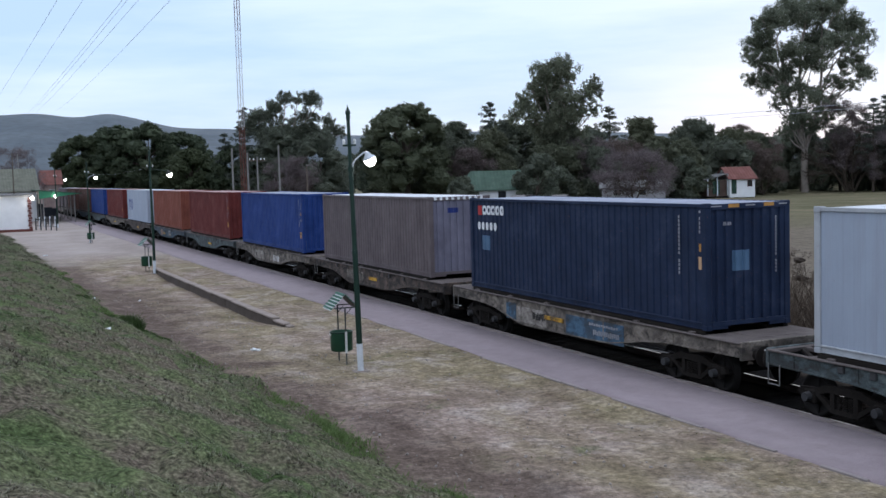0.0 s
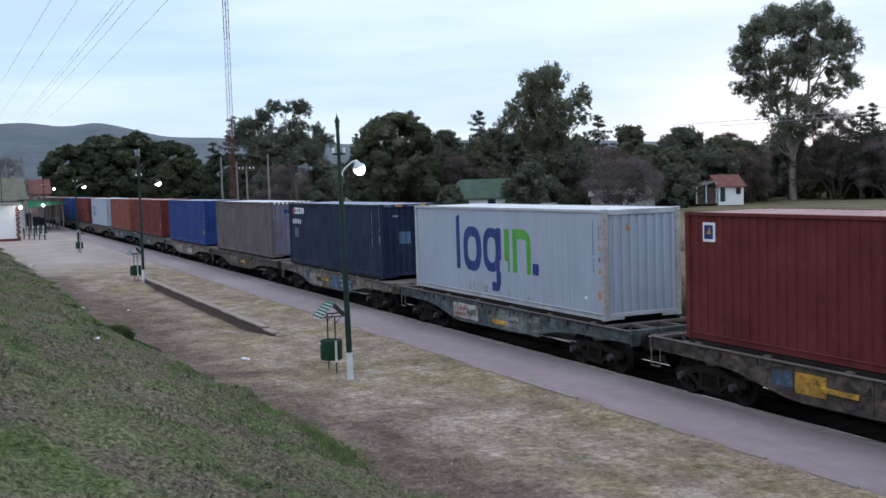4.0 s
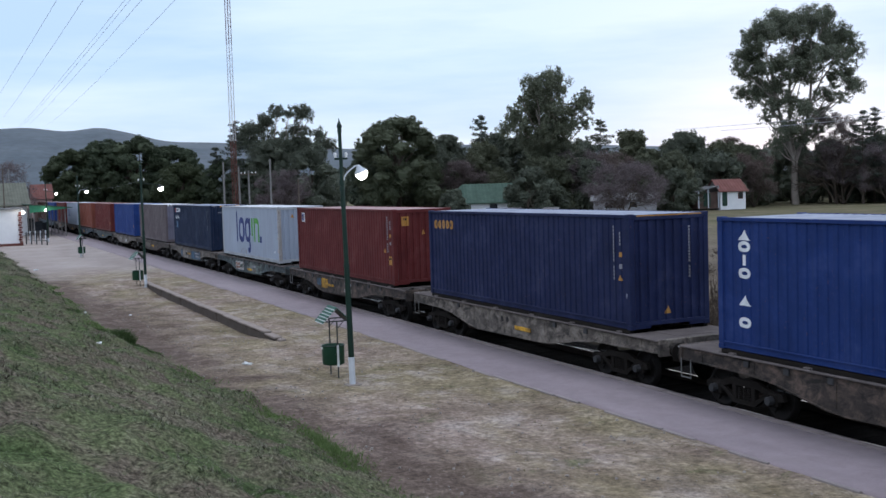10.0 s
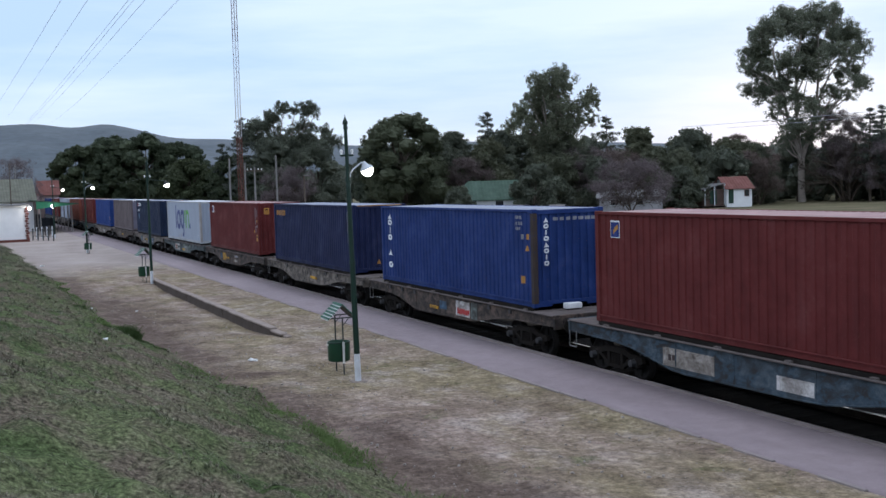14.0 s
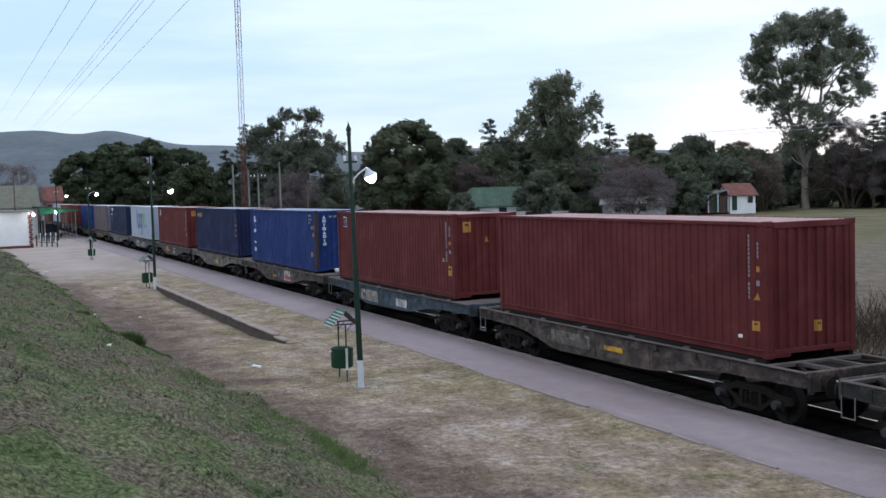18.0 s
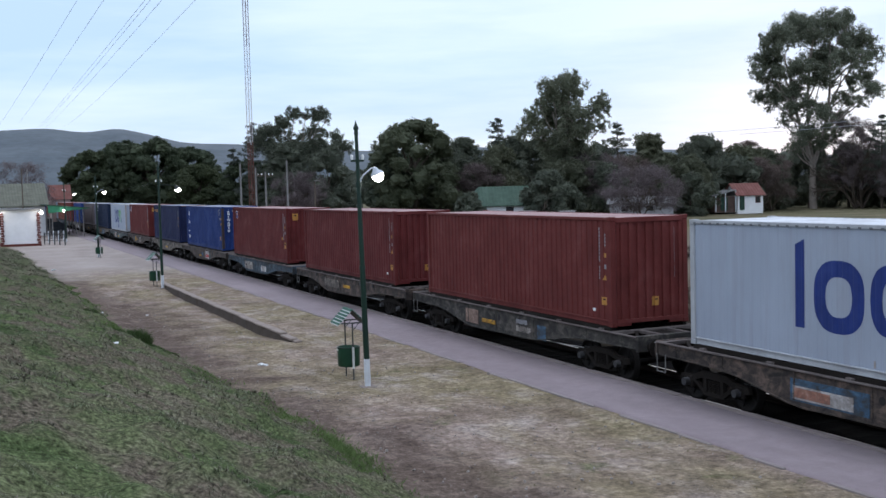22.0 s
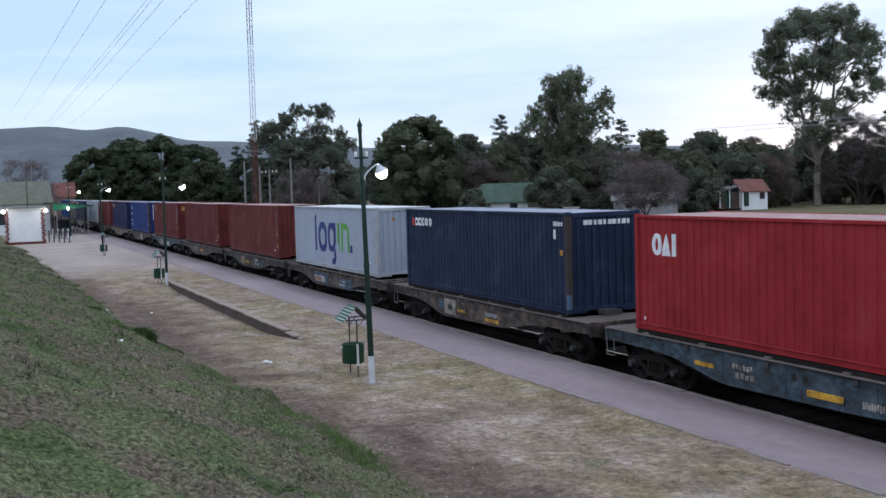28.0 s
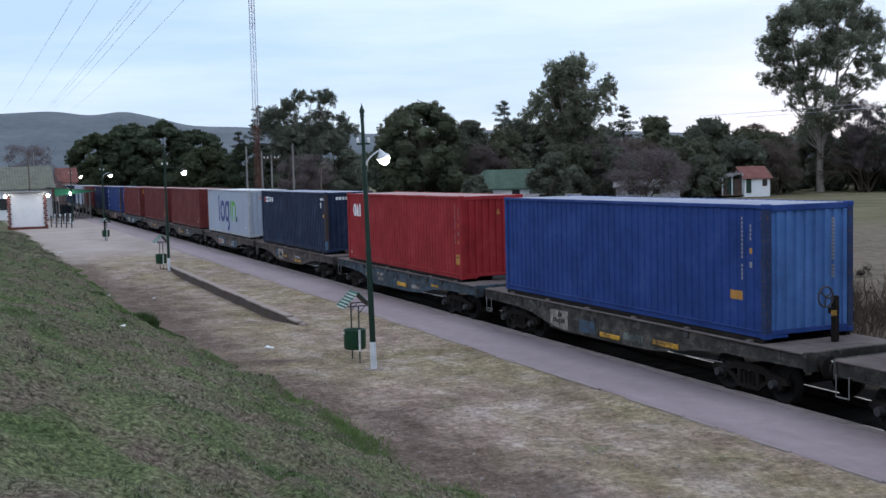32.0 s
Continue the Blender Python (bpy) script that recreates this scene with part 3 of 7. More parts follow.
def container(label, paint, frame_paint, roof_paint, marks=None, post_paint=None, end_paint=None, rib=0.024):
    c = thing("shipping_container", label, "container", group="containers on the train")
    RIB[0] = rib
    hx, hy = CW / 2, CL / 2
    # walls
    part("side_panel", turned(corrugated(CL - 0.34, CH - 0.257, 0.278, rib), pose(-hx + 0.034, 0, 0.17)), paint, c)
    part("side_panel", turned(corrugated(CL - 0.34, CH - 0.257, 0.278, rib), pose(hx - 0.034, 0, 0.17, 0, 0, 180)), paint, c)
    part("end_panel", turned(corrugated(CW - 0.34, CH - 0.34, 0.25, 0.045, 0.40), pose(0, -hy + 0.02, 0.19, 0, 0, 90)), end_paint or paint, c)
    # roof with shallow cross ribs
    n = 46
    v, q = [], []
    for k in range(n * 2 + 1):
        y = -hy + 0.1 + (CL - 0.2) * k / (2 * n)
        z = CH - 0.035 + (0.014 if k % 2 else 0.0)
        v += [(-hx + 0.05, y, z), (hx - 0.05, y, z)]
    q = [(2 * k, 2 * k + 1, 2 * k + 3, 2 * k + 2) for k in range(n * 2)]
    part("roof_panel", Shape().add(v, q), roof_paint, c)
    # frame
    for sx in (-1, 1):
        part("top_rail", Shape().box(sx * hx - (0.06 if sx > 0 else 0), sx * hx + (0 if sx > 0 else 0.06), -hy + 0.17, hy - 0.17, CH - 0.092, CH - 0.012, 0.008), frame_paint, c)
        e = sx * hx
        part("bottom_rail", Shape().box(min(e, e - sx * 0.05), max(e, e - sx * 0.05), -hy + 0.17, hy - 0.17, 0.140, 0.176, 0.008).box(min(e - sx * 0.032, e - sx * 0.045), max(e - sx * 0.032, e - sx * 0.045), -hy + 0.17, hy - 0.17, 0.03, 0.15).box(min(e - sx * 0.004, e - sx * 0.05), max(e - sx * 0.004, e - sx * 0.05), -hy + 0.17, hy - 0.17, 0.024, 0.042), frame_paint, c)
        for sy in (-1, 1):
            x0, y0 = sx * hx - (0.16 if sx > 0 else 0), sy * hy - (0.17 if sy > 0 else 0)
            part("corner_post", Shape().box(x0, x0 + 0.16, y0 + 0.004, y0 + 0.166, 0.118, CH - 0.118, 0.012), (post_paint if post_paint and sy < 0 else frame_paint), c)
            for z0 in (0, CH - 0.118):
                part("corner_casting", Shape().box(x0 - 0.003, x0 + 0.163, y0 - 0.003, y0 + 0.173, z0, z0 + 0.118, 0.012), frame_paint, c)
    for x0 in (-hx + 0.16, hx - 0.62):
        part("end_foot", Shape().box(x0, x0 + 0.46, -hy + 0.01, -hy + 0.07, 0.012, 0.10, 0.01), frame_paint, c)
    for z0, z1 in ((0.015, 0.19), (CH - 0.155, CH - 0.02)):
        part("end_rail", Shape().box(-hx + 0.16, hx - 0.16, -hy, -hy + 0.06, z0 + (0.0 if z0 > 1 else 0.07), z1, 0.008), frame_paint, c)
    part("floor", Shape().box(-hx + 0.06, hx - 0.06, -hy + 0.1, hy - 0.1, 0.10, 0.168), CASTING, c)
    # doors at the far end, with lock rods
    for sx in (-1, 1):
        d = part("door_leaf", Shape().box(min(0.01 * sx, sx * (hx - 0.165)), max(0.01 * sx, sx * (hx - 0.165)), hy - 0.07, hy - 0.02, 0.14, CH - 0.14, 0.01), paint, c)
        for k in (0.3, 0.85):
            part("lock_rod", Shape().cyl((sx * k, hy + 0.01, 0.12), (sx * k, hy + 0.01, CH - 0.12), 0.017, n=6), CASTING, d)
    if marks:
        marks(c)
    return c


# wagon
def sill_outline(z_top):
    h = 7.30
    return [(-h, z_top), (h, z_top), (h, z_top - 0.29), (5.0, z_top - 0.33), (4.3, z_top - 0.40), (3.5, z_top - 0.56), (2.8, z_top - 0.70), (2.3, z_top - 0.735), (-1.2, z_top - 0.70), (-2.2, z_top - 0.665), (-2.9, z_top - 0.56), (-3.7, z_top - 0.42), (-4.6, z_top - 0.33), (-h, z_top - 0.29)]


BOGIE_Y, AXLE_Y, WHEEL_R = 5.40, 0.90, 0.45
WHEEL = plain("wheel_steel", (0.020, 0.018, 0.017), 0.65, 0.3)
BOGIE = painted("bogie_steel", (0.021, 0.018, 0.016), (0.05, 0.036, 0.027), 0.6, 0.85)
STEP = plain("step_steel", (0.17, 0.165, 0.16), 0.6, 0.2)
ROD = plain("rod_steel", (0.34, 0.33, 0.32), 0.5, 0.3)
CAP = plain("bearing_cap", (0.042, 0.041, 0.043), 0.6, 0.2)
DUST = painted("deck_dust", (0.135, 0.116, 0.110), (0.07, 0.06, 0.054), 0.7, 0.9)

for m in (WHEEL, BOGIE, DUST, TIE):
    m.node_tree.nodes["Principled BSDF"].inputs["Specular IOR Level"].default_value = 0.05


def wheelset_mesh():
    s = Shape()
    turn = pose(0, 0, 0, 0, 90, 0)
    for sx in (-1, 1):
        prof = [(0.06, -0.07), (0.10, -0.07), (0.13, -0.02), (0.36, -0.03), (0.385, -0.068), (WHEEL_R, -0.068), (WHEEL_R, 0.04), (WHEEL_R + 0.028, 0.045), (WHEEL_R + 0.028, 0.07), (0.385, 0.07), (0.36, 0.025), (0.13, 0.03), (0.10, 0.08), (0.06, 0.08)]
        if sx > 0:
            prof = [(r, -z) for r, z in prof]
        s.lathe(prof, 28, pose(sx * 0.875, 0, 0, 0, 90, 0))
    s.cyl((-1.1, 0, 0), (1.1, 0, 0), 0.075, n=12)
    # spoke ribs cast on the web, so that the turning shows
    for sx in (-1, 1):
        for k in range(4):
            a = k * math.pi / 2
            s.box(sx * 0.875 - 0.05, sx * 0.875 + 0.05, -0.03, 0.03, 0.12, 0.37, 0.008, m=Matrix.Rotation(a, 4, "X"))
    return s.mesh("wheelset", WHEEL)


def side_frame(x):
    """A cast bogie side frame, an arch over the springs and a tie below."""
    s = Shape()
    t = 0.10
    top = [(-1.25, 0.02), (-1.18, 0.16), (-0.72, 0.20), (-0.45, 0.30), (0.45, 0.30), (0.72, 0.20), (1.18, 0.16), (1.25, 0.02), (1.05, -0.02), (0.72, 0.06), (0.40, 0.15), (-0.40, 0.15), (-0.72, 0.06), (-1.05, -0.02)]
    s.prism(top, x - t / 2, x + t / 2)
    low = [(-0.80, 0.08), (-0.34, -0.24), (0.34, -0.24), (0.80, 0.08), (0.66, 0.08), (0.28, -0.15), (-0.28, -0.15), (-0.66, 0.08)]
    s.prism(low, x - t / 2, x + t / 2)
    for y in (-0.30, 0.30):
        s.box(x - t / 2 - 0.01, x + t / 2 + 0.01, y - 0.06, y + 0.06, -0.16, 0.16, 0.01)
    for y in (-AXLE_Y, AXLE_Y):
        s.box(x - 0.08, x + 0.08, y - 0.15, y + 0.15, -0.14, 0.14, 0.03)
    return s


def springs(x):
    s = Shape()
    for y in (-0.15, 0.0, 0.15):
        for k in range(6):
            s.cyl((x, y, -0.14 + k * 0.045), (x, y, -0.115 + k * 0.045), 0.062, n=10)
    return s


BOGIE_ME = {}


def bogie_meshes():
    if not BOGIE_ME:
        BOGIE_ME["wheelset"] = wheelset_mesh()
        BOGIE_ME["bolster"] = Shape().box(-1.0, 1.0, -0.16, 0.16, 0.02, 0.30, 0.03).box(-0.3, 0.3, -0.3, 0.3, 0.30, 0.42, 0.03).mesh("bolster", BOGIE)
        BOGIE_ME["brake_beam"] = Shape().box(-0.9, 0.9, 0.30, 0.38, -0.12, -0.04, 0.015).box(-0.9, 0.9, -0.38, -0.30, -0.12, -0.04, 0.015).mesh("brake_beam", BOGIE)
        for k, x in (("near", -1.08), ("far", 1.08)):
            BOGIE_ME["frame_" + k] = side_frame(x).mesh("side_frame", BOGIE)
            BOGIE_ME["spring_" + k] = springs(x).mesh("spring_nest", BOGIE)
            BOGIE_ME["cap_" + k] = Shape().cyl((x * 1.07, 0, 0), (x * 1.19, 0, 0), 0.10, 0.085, 14).mesh("bearing_cap", CAP)
    return BOGIE_ME


WHEELSETS = []


def wagon(label, paint, deck_paint, marks=None, skeletal=False):
    w = thing("container_flat_wagon", label, "wagon", group="wagons of the train")
    hx = 1.31
    zt = DECK_Z - 0.125
    for sx in (-1, 1):
        s = Shape()
        o = sill_outline(zt)
        s.prism(o, sx * hx - sx * 0.03, sx * hx - sx * 0.045)
        sill = part("side_sill", s, paint, w, label)
        # rolled edge along the belly, posts on the web
        e = Shape()
        pts = o[2:]
        for (y0, z0), (y1, z1) in zip(pts[:-1], pts[1:]):
            v = [(sx * hx, y0, z0), (sx * hx, y1, z1), (sx * hx, y1, z1 + 0.03), (sx * hx, y0, z0 + 0.03), (sx * (hx - 0.12), y0, z0), (sx * (hx - 0.12), y1, z1), (sx * (hx - 0.12), y1, z1 + 0.03), (sx * (hx - 0.12), y0, z0 + 0.03)]
            e.add(v, [(0, 1, 2, 3), (4, 5, 6, 7), (0, 1, 5, 4), (3, 2, 6, 7), (0, 3, 7, 4), (1, 2, 6, 5)])
        part("sill_flange", e, paint, sill)
        part("deck_edge", Shape().box(sx * hx - 0.045, sx * hx + 0.05, -7.32, 7.32, zt, zt + 0.04, 0.01), deck_paint, w)
        part("container_rail", Shape().box(sx * 1.14 - 0.07, sx * 1.14 + 0.07, -6.02, 6.02, zt + 0.02, DECK_Z - 0.002, 0.01), BOGIE, w)
    # ends of the deck, plated
    for sy in (-1, 1):
        y0, y1 = sorted((sy * 6.05, sy * 7.30))
        if skeletal:
            for a, b in ((y0, y0 + 0.14), (y1 - 0.16, y1)):
                part("deck_beam", Shape().box(-hx + 0.05, hx - 0.05, a, b, zt - 0.06, zt + 0.03, 0.008), deck_paint, w)
            for x in (-0.42, 0.42):
                part("deck_beam", Shape().box(x - 0.06, x + 0.06, y0 + 0.145, y1 - 0.165, zt - 0.06, zt + 0.025, 0.008), deck_paint, w)
            for sx in (-1, 1):
                part("deck_brace", Shape().prism([(sx * 1.20, y0 + 0.16), (sx * 1.10, y0 + 0.16), (sx * 0.50, y1 - 0.18), (sx * 0.60, y1 - 0.18)], zt - 0.05, zt + 0.01, "z"), BOGIE, w)
        else:
            part("end_deck", Shape().box(-hx + 0.02, hx - 0.02, y0, y1, zt - 0.02, zt + 0.045, 0.008), deck_paint, w)
            part("deck_plate", Shape().box(-0.55, 0.55, y0 + 0.25, y1 - 0.12, zt + 0.04, zt + 0.056, 0.006), deck_paint, w)
        y0, y1 = sorted((sy * 7.30, sy * 7.40))
        part("headstock", Shape().box(-hx, hx, y0, y1, zt - 0.36, zt + 0.05, 0.015), paint, w)
        for sx in (-1, 1):
            b = Shape().cyl((sx * 0.93, sy * 7.38, 0.80), (sx * 0.93, sy * 7.62, 0.80), 0.11, 0.09, 12).cyl((sx * 0.93, sy * 7.62, 0.80), (sx * 0.93, sy * 7.66, 0.80), 0.22, 0.23, 18)
            part("buffer", b, BOGIE, w)
        part("coupler", Shape().box(-0.09, 0.09, min(sy * 7.3, sy * 7.70), max(sy * 7.3, sy * 7.70), 0.68, 0.86, 0.02).box(-0.15, 0.15, min(sy * 7.58, sy * 7.745), max(sy * 7.58, sy * 7.745), 0.62, 0.92, 0.04), BOGIE, w)
        # step under the far corner; grab iron and hose at the near one
        if sy > 0:
            st = Shape()
            y = sy * 7.12
            for dy in (-0.17, 0.17):
                st.cyl((-hx - 0.02, y + dy, zt - 0.25), (-hx - 0.02, y + dy, zt - 0.68), 0.014, n=6)
            st.cyl((-hx - 0.02, y - 0.17, zt - 0.68), (-hx - 0.02, y + 0.17, zt - 0.68), 0.016, n=6)
            part("foot_step", st, STEP, w, "grey bent-rod step")
            gi = Shape().path([(-hx + 0.06, 7.42, zt - 0.04), (-hx + 0.06, 7.50, zt - 0.02), (-hx + 0.5, 7.50, zt - 0.02), (-hx + 0.5, 7.42, zt - 0.04)], 0.012, 6)
            part("grab_iron", gi, ROD, w)
        hose = [(0.30, sy * 7.40, zt - 0.22), (0.31, sy * 7.52, zt - 0.34), (0.30, sy * 7.60, zt - 0.52), (0.22, sy * 7.70, zt - 0.60)]
        part("air_hose", Shape().path(hose, 0.022, 6), WHEEL, w)
    part("centre_sill", Shape().box(-0.28, 0.28, -7.3, 7.3, zt - 0.42, zt - 0.02, 0.01), BOGIE, w)
    for k in range(9):
        y = -5.2 + k * 1.3
        part("cross_bearer", Shape().box(-hx + 0.05, hx - 0.05, y - 0.05, y + 0.05, zt - 0.22, zt - 0.005), BOGIE, w)
    for k in range(6):
        y = -5.6 + k * 2.24
        part("twist_lock", Shape().box(-1.30, -1.20, y - 0.09, y + 0.09, zt + 0.03, zt + 0.075, 0.012), deck_paint, w)
    for y in (-1.9, 0.55, 2.6):
        part("web_stiffener", Shape().box(-1.295, -1.272, y - 0.025, y + 0.025, zt - 0.60, zt - 0.01, 0.004), paint, w)
    for y in (-6.6, -4.9, 4.9, 6.6):
        part("web_stiffener", Shape().box(-1.295, -1.272, y - 0.025, y + 0.025, zt - 0.28, zt - 0.01, 0.004), paint, w)
    part("brake_rod", Shape().cyl((-0.9, -4.6, zt - 0.62), (-0.9, 4.6, zt - 0.62), 0.018, n=6), CAP, w)
    for sy in (-1,):
        part("pull_rod", Shape().cyl((-1.12, sy * 2.6, zt - 0.66), (-1.12, sy * 4.5, zt - 0.60), 0.012, n=6), ROD, w, "bare pale brake pull rod")
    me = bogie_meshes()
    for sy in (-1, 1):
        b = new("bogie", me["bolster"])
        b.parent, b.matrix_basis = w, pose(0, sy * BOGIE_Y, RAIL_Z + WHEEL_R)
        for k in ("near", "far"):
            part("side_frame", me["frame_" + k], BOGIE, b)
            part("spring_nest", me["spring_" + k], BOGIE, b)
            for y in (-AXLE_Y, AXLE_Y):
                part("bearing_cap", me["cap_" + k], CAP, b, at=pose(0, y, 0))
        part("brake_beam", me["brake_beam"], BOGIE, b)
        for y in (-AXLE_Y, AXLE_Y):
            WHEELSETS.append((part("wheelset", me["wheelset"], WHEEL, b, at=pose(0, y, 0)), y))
    if marks:
        marks(w)
    return w


# ---- the train's make-up, from its head to its tail ----
def box_paint(name, colour, wear=(0.16, 0.08, 0.05), amount=0.35):
    if name == "pale":
        return sun_bleached("paint_pale", colour)
    return painted("paint_" + name, colour, wear, amount, 0.72)


RED, RUSTRED, ORANGE, BRIGHT = (0.104, 0.0138, 0.0132), (0.118, 0.0195, 0.0165), (0.19, 0.055, 0.035), (0.27, 0.013, 0.017)
NAVY, BLUE, ROYAL = (0.0052, 0.0118, 0.055), (0.0095, 0.040, 0.178), (0.0060, 0.0285, 0.136)
DULL_NAVY = (0.0058, 0.0165, 0.048)
PALE, GREY, BROWN = (0.305, 0.350, 0.420), (0.128, 0.104, 0.108), (0.075, 0.035, 0.027)
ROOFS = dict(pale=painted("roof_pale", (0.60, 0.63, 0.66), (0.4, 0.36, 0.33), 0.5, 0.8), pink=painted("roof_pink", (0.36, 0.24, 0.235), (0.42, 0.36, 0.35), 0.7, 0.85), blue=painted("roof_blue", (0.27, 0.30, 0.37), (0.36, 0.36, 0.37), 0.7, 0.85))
CARS = [  # number in the train, colour name, paint, roof, words
    (-12, "grey", GREY, "pale", "grey steel container on a dusty flat wagon"),
    (-11, "brown", BROWN, "pink", "dark brown steel container on a flat wagon"),
    (-10, "brown", BROWN, "pink", "dark brown steel container on a flat wagon"),
    (-9, "blue", BLUE, "blue", "blue corrugated steel container on a flat wagon"),
    (-8, "rust_red", RUSTRED, "pink", "rust-red corrugated container on a flat wagon"),
    (-7, "pale", PALE, "pale", "pale grey container with blue mark on a flat wagon"),
    (-6, "orange", ORANGE, "pink", "orange-red corrugated container on a flat wagon"),
    (-5, "rust_red", RUSTRED, "pink", "rust-red corrugated container on a flat wagon"),
    (-4, "blue", BLUE, "blue", "blue corrugated steel container on a flat wagon"),
    (-3, "grey", GREY, "pale", "faded grey-brown corrugated container with a mauve end"),
    (-2, "dull_navy", DULL_NAVY, "blue", "navy container with white mark and striped top edge"),
    (-1, "pale", PALE, "pale", "pale grey container with large blue and green sign"),
    (0, "red", RED, "pink", "dark red container with yellow labels and white codes"),
    (1, "navy", NAVY, "blue", "navy container with yellow mark and white codes"),
    (2, "royal", ROYAL, "blue", "royal blue container with rusty posts and white letters"),
    (3, "red", RED, "pink", "dark red container with a small blue emblem"),
    (4, "red", RED, "pink", "dark red container with white codes and yellow labels"),
    (5, "rust_red", RUSTRED, "pink", "brownish red container with white codes"),
    (6, "pale", PALE, "pale", "pale grey container with large blue and green sign"),
    (7, "dull_navy", DULL_NAVY, "blue", "navy container with small red and white mark"),
    (8, "bright", BRIGHT, "pink", "bright red container with white mark"),
    (9, "blue", BLUE, "blue", "blue container with rusty corner posts"),
    (10, "orange", ORANGE, "pink", "orange-red container at the end of the row"),
]
SILLS = [grimy("sill_grime", (0.145, 0.121, 0.100), (0.042, 0.036, 0.031), (0.205, 0.178, 0.152)), grimy("sill_rust", (0.062, 0.046, 0.038), (0.018, 0.015, 0.013), (0.115, 0.080, 0.062)),
         grimy("sill_blue", (0.030, 0.056, 0.080), (0.030, 0.028, 0.027), (0.065, 0.085, 0.10)), grimy("sill_slate", (0.056, 0.078, 0.082), (0.034, 0.035, 0.034), (0.095, 0.112, 0.11)), grimy("sill_dark", (0.040, 0.036, 0.031), (0.016, 0.0145, 0.013), (0.085, 0.074, 0.062))]
SILL_OF = {-2: 0, -1: 3, 0: 1, 1: 0, 2: 1, 3: 2, 4: 1, 5: 4, 6: 1, 7: 1, 8: 2, 9: 4, 10: 4}
MARKS, WAGON_MARKS, FRAME_OF, END_OF, POST_OF = {}, {}, {}, {}, {}
SIGN_BLUE = painted("sign_blue", (0.011, 0.031, 0.165), (0.03, 0.06, 0.20), 0.3)
SIGN_GREEN = painted("sign_green", (0.070, 0.30, 0.040), (0.12, 0.36, 0.06), 0.3)
MARK_RED = painted("mark_red", (0.42, 0.03, 0.03), (0.3, 0.05, 0.04), 0.3)
PATCH_BLUE = painted("patch_blue", (0.065, 0.13, 0.215), (0.15, 0.22, 0.3), 0.3)
SILL_PANEL = grimy("panel_pale", (0.27, 0.245, 0.215), (0.12, 0.095, 0.08), (0.36, 0.33, 0.30))
PANEL_TAN = grimy("panel_tan", (0.25, 0.165, 0.125), (0.14, 0.09, 0.07), (0.31, 0.22, 0.18))
SILL_WHITE = grimy("panel_white", (0.40, 0.385, 0.37), (0.2, 0.17, 0.15), (0.5, 0.49, 0.48))
LABEL_PALE = painted("label_pale", (0.56, 0.36, 0.20), (0.4, 0.25, 0.12), 0.4)
FADED = painted("mark_faded", (0.25, 0.25, 0.27), (0.2, 0.2, 0.2), 0.6)
SILL_BLUE = grimy("panel_blue", (0.034, 0.075, 0.125), (0.045, 0.05, 0.055), (0.055, 0.115, 0.18))
SILL_GREEN = grimy("panel_green", (0.10, 0.125, 0.115), (0.05, 0.045, 0.04), (0.15, 0.18, 0.165))
LEVER = grimy("lever_yellow", (0.42, 0.22, 0.02), (0.15, 0.09, 0.03), (0.55, 0.30, 0.03))
SHADE_GREY, RUST_STAIN = plain("rib_grey", (0.12, 0.13, 0.14), 0.8), painted("rust_stain", (0.30, 0.27, 0.25), (0.36, 0.38, 0.40), 0.9, 0.9, 0.0, 3.0)
RUST_MARK = grimy("mark_rust", (0.30, 0.12, 0.08), (0.2, 0.12, 0.09), (0.38, 0.25, 0.2))
DARK_HOLE = plain("dark_hole", (0.012, 0.011, 0.011), 0.9)
RUSTY_POST = painted("post_rusty", (0.052, 0.038, 0.033), (0.015, 0.025, 0.07), 0.9, 0.8)
STAINED_POST = painted("post_stained", (0.016, 0.034, 0.095), (0.085, 0.055, 0.038), 1.0, 0.8)


def usual_codes(c, near, end=None, plate=None, end_plate=None, tri=None, end_tri=None, light=FADED):
    """White codes in two columns at the right of the side wall, and one on the end wall."""
    Paint("side").column(near, near + 0.05, 1.22, 2.62, 15).done("code_marking", light, c)
    Paint("side").column(near + 0.28, near + 0.33, 2.10, 2.55, 5).done("code_marking", light, c)
    Paint("side").bar(near + 0.26, near + 0.36, 1.82, 1.94).done("warning_label", YELLOW, c, "small yellow label")
    Paint("side").bar(near + 0.26, near + 0.36, 1.52, 1.64).done("data_label", light, c)
    if tri is not None:
        Paint("side").wedge(near + tri, near + tri + 0.18, 1.22, 1.38).done("warning_label", YELLOW, c, "yellow warning triangle")
    if plate:
        Paint("side").bar(*plate).done("height_label", YELLOW, c, "yellow height label")
        a, b, z0, z1 = plate
        Paint("side", 0.004).line(a + 0.07, b - 0.07, z0 + (z1 - z0) * 0.60, z1 - (z1 - z0) * 0.18, 2).done("label_print", DARK_HOLE, c)
    if end is not None:
        Paint("end").column(end, end + 0.045, 1.22, 2.56, 17).done("code_marking", light, c)
    if end_plate:
        Paint("end").bar(*end_plate).done("height_label", YELLOW, c, "yellow height label")
        a, b, z0, z1 = end_plate
        Paint("end", 0.004).line(a + 0.07, b - 0.07, z0 + (z1 - z0) * 0.60, z1 - (z1 - z0) * 0.18, 2).done("label_print", DARK_HOLE, c)
    if end_tri:
        Paint("end").wedge(end_tri[0], end_tri[0] + 0.18, end_tri[1], end_tri[1] + 0.2).done("warning_label", YELLOW, c, "yellow warning triangle")


